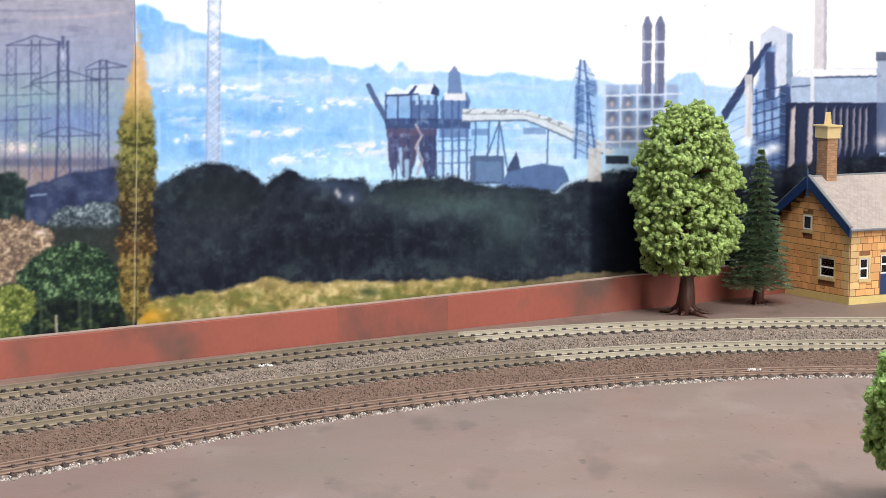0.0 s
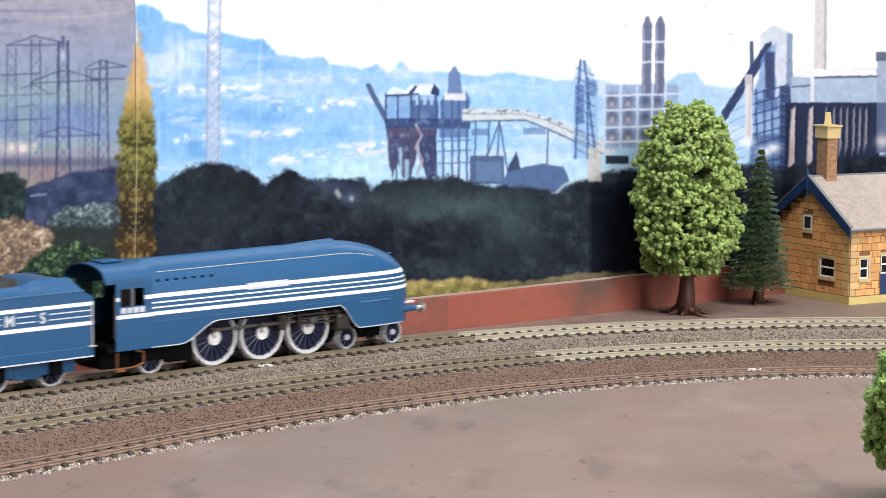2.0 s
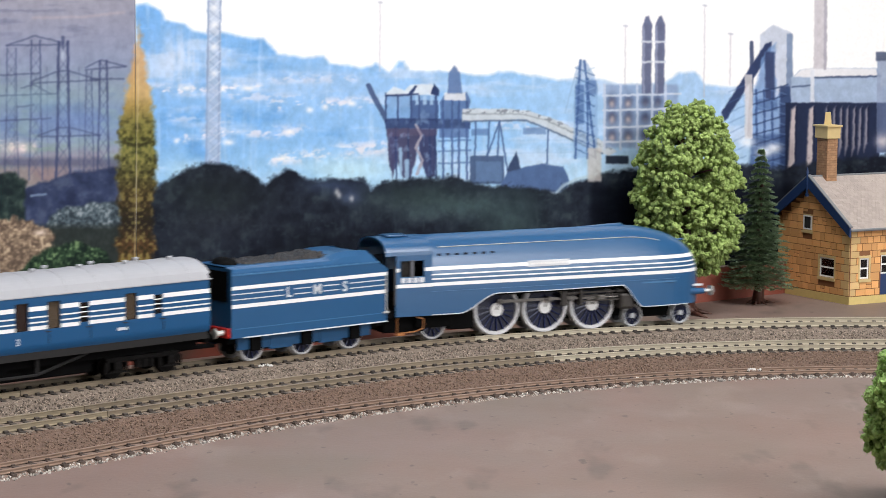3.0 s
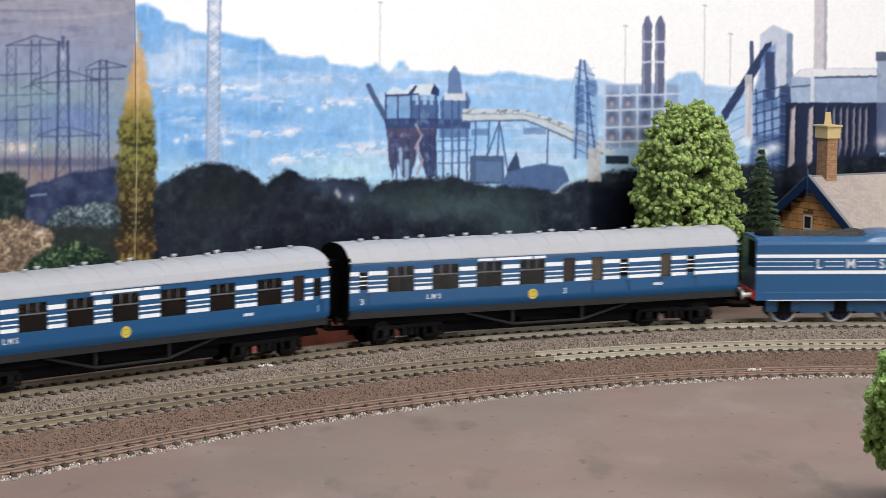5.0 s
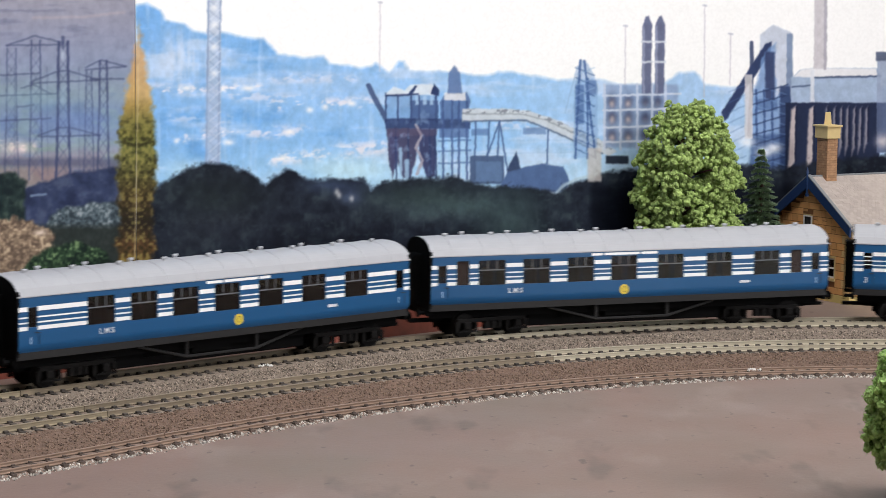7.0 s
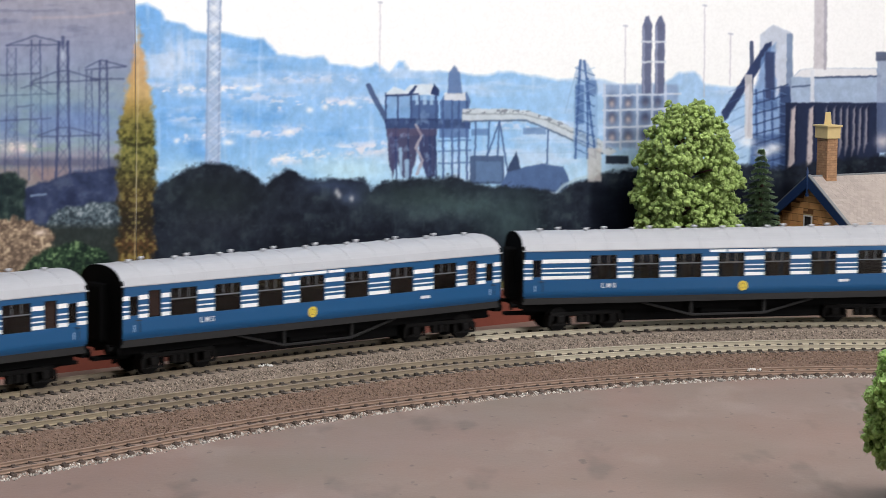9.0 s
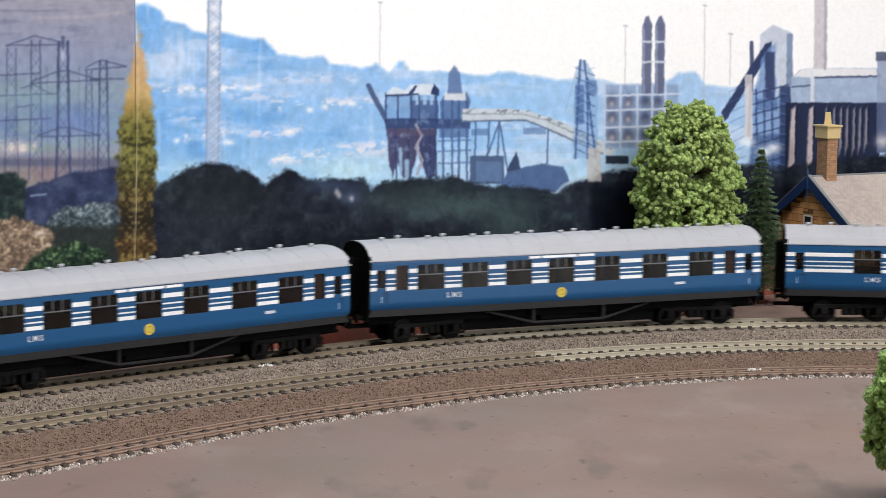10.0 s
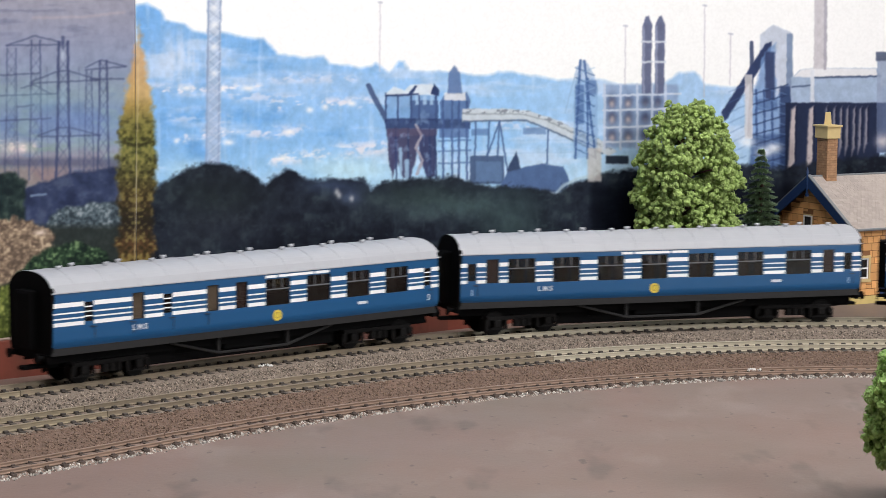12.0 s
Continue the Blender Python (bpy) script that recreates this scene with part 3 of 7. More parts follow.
def draw_pylons(p):
    """Pylons over a grey valley, bushes below."""
    p.ink_map(np.ones(p.X.shape), p.ramp("y", [(-150, (172, 170, 182)), (0, (154, 153, 168)), (60, (146, 150, 172)), (110, (140, 150, 176)), (170, (138, 156, 172)), (215, (122, 142, 178)), (250, (138, 156, 180)), (275, (146, 144, 160)), (310, (130, 122, 132)), (600, (80, 80, 80))]))
    c = p.cloud(70, 10, 4, 61)
    p.ink(np.clip((c - 0.55) * 5, 0, 1) * np.clip((90 - p.Y) / 60, 0, 1), (112, 116, 142), 0.7)
    p.stroke([(60, 32), (150, 30), (220, 22)], 5, (186, 172, 176), 0.5, 5)
    c = p.cloud(60, 24, 4, 62)
    p.ink(np.clip((c - 0.5) * 5, 0, 1) * np.clip((p.Y - 120) / 40, 0, 1), (104, 128, 166), 0.5)
    p.ink(np.clip((p.cloud(50, 22, 3, 63) - 0.55) * 6, 0, 1) * np.clip((p.Y - 130) / 30, 0, 1), (146, 172, 166), 0.5)
    for x, w in ((22, 18), (44, 14), (60, 6)):
        p.blob(x, 262, w, 9, (232, 212, 206), 0.85)
    p.fill(-300, 280, 260, 296, (88, 92, 116), 0.7, 8)
    p.fill(-300, 296, 130, 330, (150, 128, 126), 0.6, 10)
    ink = (66, 74, 108)
    # pylons
    for a, b, y0, w, s in ((12, 30, 86, 2.6, 0.6), (55, 73, 72, 2.8, 0.7), (103, 122, 74, 4.6, 0.95), (152, 164, 126, 2.6, 0.6), (176, 191, 108, 3.2, 0.85)):
        for x, lean in ((a, -1), (b, 1)):
            p.stroke([(x - lean * 1.5, y0), (x, 200), (x + lean * 3, 318)], w, ink, s)
        n = 9 if b - a > 14 else 12
        for i in range(n):
            y, h = y0 + (310 - y0) * i / n, (310 - y0) / n
            p.stroke([(a, y), (b, y + h)], 1.5, ink, s * 0.55)
            p.stroke([(b, y), (a, y + h)], 1.5, ink, s * 0.55)
    for x in (26, 84, 140):
        p.stroke([(x, 120), (x + 1, 310)], 2, ink, 0.3)
    p.stroke([(112, 66), (112, 84)], 6, ink, 0.7)
    for pts in ([(12, 81), (62, 64), (112, 76)], [(12, 81), (112, 79)], [(54, 146), (104, 126), (122, 126), (176, 142)], [(54, 148), (176, 142)], [(68, 240), (108, 226), (126, 226), (178, 240)], [(68, 242), (178, 240)],
                [(152, 120), (180, 106), (222, 118)], [(152, 124), (224, 118)], [(0, 134), (70, 130)], [(160, 140), (220, 140)], [(38, 156), (60, 150), (90, 166)], [(0, 170), (100, 166)], [(0, 214), (90, 210)], [(30, 190), (60, 186)]):
        p.stroke(pts, 2.4, ink, 0.75, 2.6)
    p.blob(111, 98, 5, 11, (186, 196, 216), 0.75)
    p.blob(112, 170, 4, 14, (150, 172, 196), 0.6)
    p.ink(np.exp(-((p.X - 60) / 70) ** 2 - ((p.Y - 175) / 22) ** 2), (134, 168, 180), 0.4)
    p.ink(np.exp(-((p.X - 150) / 90) ** 2 - ((p.Y - 215) / 26) ** 2), (102, 130, 188), 0.35)
    p.ink(np.exp(-((p.X - 80) / 60) ** 2 - ((p.Y - 262) / 10) ** 2) * np.clip((p.cloud(18, 8, 3, 64) - 0.4) * 5, 0, 1), (132, 160, 150), 0.6)
    p.ink(np.clip((p.cloud(10, 3, 3, 65) - 0.6) * 6, 0, 1) * np.exp(-((p.Y - 258) / 12) ** 2) * np.clip((80 - p.X) / 20, 0, 1), (246, 226, 220), 0.8)
    # trees and bushes
    p.foliage(p.area([(40, 336), (96, 316), (140, 304), (210, 294), (270, 306), (270, 430), (40, 430)], 6, 5, 71), (40, 48, 76), (52, 62, 92), (74, 84, 112), 18, 72)
    p.stroke([(56, 347), (82, 344)], 4, (130, 150, 176), 0.8)
    p.foliage(p.area([(-60, 306), (28, 306), (46, 322), (44, 402), (-60, 402)], 6, 5, 73), (26, 36, 40), (38, 52, 52), (62, 78, 72), 10, 74)
    p.foliage(p.area([(84, 392), (104, 370), (150, 362), (206, 358), (250, 380), (250, 450), (90, 440)], 5, 6, 75), (48, 58, 66), (84, 98, 106), (150, 160, 166), 4.5, 76)
    p.fill(-60, 400, 260, 640, (40, 46, 44), 0.9, 14)
    p.foliage(p.area([(-60, 394), (20, 386), (58, 392), (92, 410), (96, 450), (70, 490), (-60, 520)], 7, 11, 77, 12), (92, 78, 68), (138, 118, 100), (200, 178, 150), 3.6, 78, 0.01)
    p.blob(72, 412, 10, 5, (238, 218, 200), 0.9)
    p.foliage(p.area([(30, 486), (60, 452), (96, 436), (140, 428), (188, 444), (212, 486), (226, 540), (224, 600), (30, 610)], 5, 7, 79), (26, 38, 34), (50, 72, 52), (126, 152, 108), 4.2, 80, -0.01)
    p.foliage(p.area([(60, 540), (120, 530), (224, 540), (224, 640), (60, 640)], 12, 6, 81), (16, 22, 24), (30, 40, 34), (76, 92, 58), 8, 82, -0.04)
    p.foliage(p.area([(-60, 514), (30, 506), (60, 516), (66, 550), (40, 580), (66, 640), (-60, 640)], 5, 7, 83), (64, 76, 40), (112, 124, 62), (182, 186, 108), 4.6, 84)
    p.stroke([(100, 560), (101, 594)], 5, (172, 164, 146), 0.9)
    for x in (72, 140, 160):
        p.stroke([(x, 520), (x + 2, 600)], 4, (96, 112, 88), 0.5, 5)


def draw_poplar(p):
    """Tall autumn poplar along the joint of the sheets, mirrored over it."""
    c = np.interp(p.Y, [0, 600], [247, 237])
    half = np.interp(p.Y, [34, 60, 110, 180, 250, 320, 350, 400, 440, 480, 540, 572], [1, 7, 15, 29, 37, 39, 36, 33, 38, 32, 30, 12])
    edge = (p.cloud(12, 9, 3, 91) - 0.5) * 16
    a = np.abs(p.X - c)
    m = np.clip((half + edge - a) / 9, 0, 1) * np.clip((p.Y - 36) / 6, 0, 1) * np.clip((575 - p.Y) / 12, 0, 1)
    col = p.ramp("y", [(40, (176, 138, 92)), (90, (206, 152, 92)), (170, (204, 164, 98)), (188, (172, 142, 74)), (215, (116, 108, 54)), (260, (98, 100, 54)), (310, (90, 86, 50)), (350, (70, 56, 36)), (395, (38, 32, 28)), (435, (92, 66, 44)), (480, (106, 88, 50)), (560, (116, 100, 52))])
    p.ink_map(m * np.clip(0.6 + p.Y / 600, 0, 1), col)
    mirror = Print(a * 1.0 + 500, p.Y)
    n = mirror.cloud(6, 6, 4, 92)
    low = np.clip((p.Y - 170) / 80, 0, 1)
    p.ink(m * np.clip((n - 0.52) * 7, 0, 1) * low, (172, 162, 92), 0.5)
    p.ink(m * np.clip((0.46 - n) * 7, 0, 1) * low, (40, 38, 24), 0.75)
    p.ink(np.clip(1 - a / 1.6, 0, 1) * np.clip((p.Y - 30) / 20, 0, 1), (206, 190, 150), 0.7)


def backdrop():
    fine_u, fine_z = np.arange(-0.300, 0.400, 0.00056), np.arange(0.012, 0.186, 0.00042)
    us = np.concatenate([np.linspace(-1.5, -0.31, 30), fine_u, np.linspace(0.41, 1.1, 20)])
    zs = np.concatenate([[0.0], fine_z, np.linspace(0.19, 0.42, 24)])
    seam = -0.1922
    h = np.array(PRINT_GRID)
    ink = bpy.data.materials.new("photo_print")
    ink.use_nodes = True
    nt = ink.node_tree
    b = nt.nodes["Principled BSDF"]
    at = nt.nodes.new("ShaderNodeAttribute")
    at.attribute_name = "ink"
    nt.links.new(at.outputs["Color"], b.inputs["Base Color"])
    b.inputs["Roughness"].default_value, b.inputs["Specular IOR Level"].default_value = 0.6, 0.08
    for name, u0, u1, y, draw, label in (("backdrop_left", -9, seam, 0.0083, draw_pylons, "printed photo backdrop sheet of pylons and bushes"),
                                         ("backdrop_right", seam, 9, 0.0080, draw_valley, "printed photo backdrop sheet of works, hills and dark trees")):
        u = us[(us >= u0) & (us <= u1)]
        u = np.append(u, seam) if u1 == seam else np.insert(u, 0, seam)
        U, Z = np.meshgrid(u, zs)
        w = h[2, 0] * U + h[2, 1] * Z + h[2, 2]
        p = Print((h[0, 0] * U + h[0, 1] * Z + h[0, 2]) / w, (h[1, 0] * U + h[1, 1] * Z + h[1, 2]) / w)
        wobble_x, wobble_y = p.cloud(7, 7, 3, 97) - 0.5, p.cloud(7, 9, 3, 98) - 0.5
        p.X, p.Y = p.X + wobble_x * 2.6, p.Y + wobble_y * 2.6
        draw(p)
        draw_poplar(p)
        fleck = (p.cloud(9, 12, 4, 96)[..., None] - 0.5) * np.clip((252 - p.rgb.min(-1, keepdims=True)) / 60, 0, 1)
        grit = p.cloud(3, 3, 2, 95)[..., None] - 0.5
        rgb = np.clip(p.rgb * (1 + 0.05 * grit + 0.15 * fleck), 0, 255) / 255
        rgb = (rgb + np.roll(rgb, 1, 0) + np.roll(rgb, -1, 0) + np.roll(rgb, 1, 1) + np.roll(rgb, -1, 1)) / 5
        lin = np.where(rgb < 0.04045, rgb / 12.92, ((rgb + 0.055) / 1.055) ** 2.4) * 0.86
        nu, nz = len(u), len(zs)
        co = np.stack([U.ravel(), np.full(U.size, y), Z.ravel()], 1)
        i = np.arange((nz - 1) * nu).reshape(nz - 1, nu)[:, :-1].ravel()
        faces = np.stack([i, i + 1, i + nu + 1, i + nu], 1)
        me = bpy.data.meshes.new(name)
        me.vertices.add(len(co))
        me.vertices.foreach_set("co", co.ravel())
        me.loops.add(faces.size)
        me.loops.foreach_set("vertex_index", faces.ravel().astype(np.int32))
        me.polygons.add(len(faces))
        me.polygons.foreach_set("loop_start", np.arange(0, faces.size, 4, dtype=np.int32))
        me.update()
        col = me.color_attributes.new("ink", "FLOAT_COLOR", "POINT")
        col.data.foreach_set("color", np.concatenate([lin.reshape(-1, 3), np.ones((lin.shape[0] * lin.shape[1], 1))], 1).ravel())
        me.materials.append(ink)
        ob = new(name, me)
        ob.matrix_basis = WALL_M
        tagged(ob, label, "backdrop", kind="structure")
    board = link_mesh("backdrop", box(-1.5, 1.1, 0.0090, 0.0150, 0, 0.42), M_ROOM, m=WALL_M)
    tagged(board, "white board that carries the printed backdrop sheets", "backdrop", kind="structure")


backdrop()

# the room round the layout
ROOM = (-2.4, 2.6, -2.0, 3.6, -0.9, 1.5)


def room():
    x0, x1, y0, y1, z0, z1 = ROOM
    t = 0.1
    tagged(link_mesh("floor", box(x0 - t, x1 + t, y0 - t, y1 + t, z0 - t, z0), M_CARPET), "dark carpeted room floor", "floor", kind="structure")
    tagged(link_mesh("ceiling", box(x0 - t, x1 + t, y0 - t, y1 + t, z1, z1 + t), M_ROOM), "white painted room ceiling", "ceiling", kind="structure")
    tagged(link_mesh("wall_west", box(x0 - t, x0, y0, y1, z0, z1), M_PLASTER), "grey-beige plastered room wall", "wall", kind="structure")
    tagged(link_mesh("wall_north", box(x0 - t, x1 + t, y1, y1 + t, z0, z1), M_PLASTER), "grey-beige plastered room wall", "wall", kind="structure")
    tagged(link_mesh("wall_east", box(x1, x1 + t, y0, y1, z0, z1), M_PLASTER), "grey-beige plastered room wall", "wall", kind="structure")
    tagged(link_mesh("wall_south", box(x0 - t, x1 + t, y0 - t, y0, z0, z1), M_PLASTER), "grey-beige plastered room wall", "wall", kind="structure")


def room_fittings():
    """The daylight window in the side wall and the housings of the ceiling lights."""
    c = WINDOW_AT
    bm = bmesh.new()
    for y0, y1, z0, z1 in ((-0.66, -0.6, -0.66, 0.66), (0.6, 0.66, -0.66, 0.66), (-0.6, 0.6, 0.6, 0.66), (-0.6, 0.6, -0.66, -0.6)):
        add_box(bm, c.x + 0.01, c.x + 0.04, c.y + y0, c.y + y1, c.z + z0, c.z + z1, 0.004)
    tagged(link_mesh("window_1", bm, M_ROOM), "white window frame in room wall", "window", kind="structure")
    for x, y, w, d in ((1.55, -0.25, 0.66, 0.66), (0.4, 0.55, 1.36, 0.41)):
        lamp = thing("ceiling_light", "white flat ceiling light fitting", "ceiling light", "ceiling lights", pose(x, y, 1.5))
        part("housing", box(-w / 2, w / 2, -d / 2, d / 2, -0.035, 0.0, 0.006), M_ROOM, lamp)


room()
room_fittings()

# ---------------------------------------------------------------- tracks
M_RAIL_KHAKI = material("yellowed_rail", (0.29, 0.24, 0.165), rough=0.42, metal=0.2, spread=0.35, grain=0.2, scale=160)
M_RAIL_DIRTY = material("grimy_rail", (0.235, 0.190, 0.135), rough=0.45, metal=0.2, spread=0.35, grain=0.25, scale=200)
M_RAIL = material("nickel_silver_rail", (0.46, 0.41, 0.315), rough=0.38, metal=0.25, spread=0.25, grain=0.15, scale=160)
M_RAIL_DULL = material("tarnished_rail", (0.235, 0.160, 0.118), rough=0.5, metal=0.1, spread=0.2, grain=0.15, scale=250)
M_SLEEPER = material("sleeper_plastic", (0.045, 0.036, 0.030), rough=0.75, spread=0.25, grain=0.3, scale=700, obj=0.25)
M_BALLAST = material("ballast_grey", (0.190, 0.150, 0.119), rough=0.95, spread=0.2, grain=0.45, scale=1300, bump=1.0)
M_BED_BROWN = material("painted_track_fill", (0.195, 0.138, 0.110), rough=0.8, spread=0.2, grain=0.25, scale=900, bump=0.6)
M_BALLAST_RED = material("ballast_brown", (0.142, 0.091, 0.067), rough=0.95, spread=0.25, grain=0.45, scale=1300, bump=1.0)


def rail_mesh(which, side, z0, h, s0, s1):
    head, web, foot = 0.0007, 0.0005, 0.0010
    prof = [(-foot, 0), (foot, 0), (foot, 0.0003), (web, 0.0006), (web, h - 0.0006), (head, h - 0.0004), (head, h - 0.0001), (head * 0.7, h),
            (-head * 0.7, h), (-head, h - 0.0001), (-head, h - 0.0004), (-web, h - 0.0006), (-web, 0.0006), (-foot, 0.0003)]
    rings = []
    ss = np.concatenate([np.arange(-2300, -400, 40), np.arange(-400, 500, 8), np.arange(500, 2200, 30)])
    for s in [s0, *ss[(ss > s0 + 1) & (ss < s1 - 1)], s1]:
        p, a = track_point(which, s, side)
        nx, ny = -math.sin(a), math.cos(a)
        rings.append([(p.x + nx * u, p.y + ny * u, z0 + v) for u, v in prof])
    return loft(rings)


def sleeper_bm(gauge, reach):
    bm = bmesh.new()
    add_box(bm, -0.0013, 0.0013, -reach * MM, reach * MM, 0, 0.0016)
    k = 1.0 if gauge > 7 else 0.75
    for y in (-gauge * MM, gauge * MM):
        for d in (-0.0017, 0.0017):
            add_box(bm, -0.0011 * k, 0.0011 * k, y + d - 0.0008 * k, y + d + 0.0008 * k, 0.0014, 0.0016 + 0.0009 * k, 0.0003)
    return bm


def track(which, name, z, pitch, rail_mat, label, h=0.0025, wood=M_SLEEPER, gauge=8.6, reach=14.8):
    root = tagged(thing(name, label, "railway track", "model tracks"), kind="structure")
    for side in (-gauge, gauge):
        # laid in lengths; the middle length of the bright track is grimy
        for s0, s1, mat in ((-2300, -232, M_RAIL_KHAKI if rail_mat is M_RAIL else rail_mat), (-231.6, 44, M_RAIL_DIRTY if rail_mat is M_RAIL else rail_mat), (44.4, 2200, rail_mat)):
            part("rail", rail_mesh(which, side, z - h, h, s0, s1), mat, root)
    me_ob = part("sleeper", sleeper_bm(gauge, reach), wood, root)
    first, me = True, me_ob.data
    rest = bmesh.new()
    rnd = random.Random(len(name))
    s = -2300.0
    while s < 2200:
        p, a = track_point(which, s)
        m = Matrix.Translation((p.x, p.y, z - h - 0.0016)) @ Matrix.Rotation(a + rnd.uniform(-0.02, 0.02), 4, "Z")
        if -420 < s < 420:
            if first:
                me_ob.matrix_basis, first = m, False
            else:
                o = new("sleeper", me)
                o.parent, o.matrix_basis = root, m
        else:
            bmesh.ops.create_cube(rest, size=1, matrix=m @ Matrix.LocRotScale((0, 0, 0.0008), None, (0.0026, 2 * reach * MM, 0.0016)))
        s += pitch
    tagged(part("far_sleepers", rest, M_SLEEPER, root), kind="stuff")
    return root


track("back", "railway_track", RAIL, 6.9, M_RAIL, "bright-railed ballasted model railway track on dark sleepers, train runs on it")
track("middle", "railway_track", RAIL, 6.9, M_RAIL, "empty bright-railed model railway track on raised ballast")
track("front", "railway_track", 0.0032, 8.6, M_RAIL_DULL, "dull brown narrow-gauge model track beside loose grey ballast", gauge=5.7, reach=9.0, h=0.0016, wood=material("painted_sleeper", (0.080, 0.057, 0.046), rough=0.8, spread=0.25, grain=0.3, scale=700, obj=0.3))


# ---------------------------------------------------------------- ballast and scatter
def ribbon(s0, s1, ds, profile, rough, seed, z_jit=1.0):
    """A strip along the line; profile(s) lists (offset mm, height m)."""
    rnd = np.random.RandomState(seed)
    ss = np.arange(s0, s1, ds)
    rows = []
    for s in ss:
        prof = profile(s)
        offs = np.array([q[0] for q in prof])
        hs = np.array([q[1] for q in prof])
        k = np.linspace(offs[0], offs[-1], rough)
        order = np.argsort(offs)
        z = np.interp(k, offs[order], hs[order]) + rnd.uniform(-1, 1, rough) * 0.00035 * z_jit
        kk = k + rnd.uniform(-0.4, 0.4, rough)
        rows.append([tuple(line_at(s, o)[0].xy) + (float(h),) for o, h in zip(kk, z)])
    verts = [v for r in rows for v in r]
    n = rough
    faces = [(i * n + j, i * n + j + 1, (i + 1) * n + j + 1, (i + 1) * n + j) for i in range(len(rows) - 1) for j in range(n - 1)]
    me = bpy.data.meshes.new("ballast")
    me.from_pydata(verts, [], faces)
    return me


BED = RAIL - 0.0025 - 0.00035


def front_profile(s):
    f = smooth_offset("front", s)
    return [(f + 9.8, 0.0001), (f + 8.2, 0.0012), (f - 6.5, 0.0012), (f - 8.5, 0.0006), (f - 10.5, -0.0004)]


def grey_profile(s):
    m = smooth_offset("middle", s)
    return [(18, 0.0002), (15, BED), (-15, BED), (-21, BED - 0.0009), (m + 21, BED - 0.0009), (m + 15, BED), (m - 15.5, BED), (m - 17, BED - 0.0004)]


def brown_profile(s):
    m = smooth_offset("middle", s)
    f = smooth_offset("front", s)
    e = max(f + 10.5, m - 46)
    return [(m - 15.5, BED + 0.0001), (m - 19, BED - 0.0002), (m - 26, BED - 0.0016), ((m - 26 + e) / 2, BED - 0.0026), (e, -0.0004)]


def stones(name, n, where, size, mat, seed, label):
    """Loose stones: small uneven wedges."""
    rnd = random.Random(seed)
    verts, faces = [], []
    for _ in range(n):
        s, off, z = where(rnd)
        p, a = line_at(s, off)
        r = size * rnd.uniform(0.55, 1.35)
        q = Euler((rnd.uniform(0, 6), rnd.uniform(0, 6), rnd.uniform(0, 6))).to_matrix()
        b = len(verts)
        for c in ((1, 0.1, 0), (-0.9, 0.2, 0.1), (0, 0.9, 0), (0.1, -0.8, 0.1), (0, 0.1, 0.75), (0.1, 0, -0.7)):
            v = q @ Vector([x * r * rnd.uniform(0.75, 1.2) for x in c])
            verts.append((p.x + v.x, p.y + v.y, z + v.z))
        faces += [(b + i, b + j, b + k) for i, j, k in ((0, 2, 4), (2, 1, 4), (1, 3, 4), (3, 0, 4), (2, 0, 5), (1, 2, 5), (3, 1, 5), (0, 3, 5))]
    me = bpy.data.meshes.new(name)
    me.from_pydata(verts, [], faces)
    me.materials.append(mat)
    return tagged(new(name, me), label, "ballast", kind="stuff")


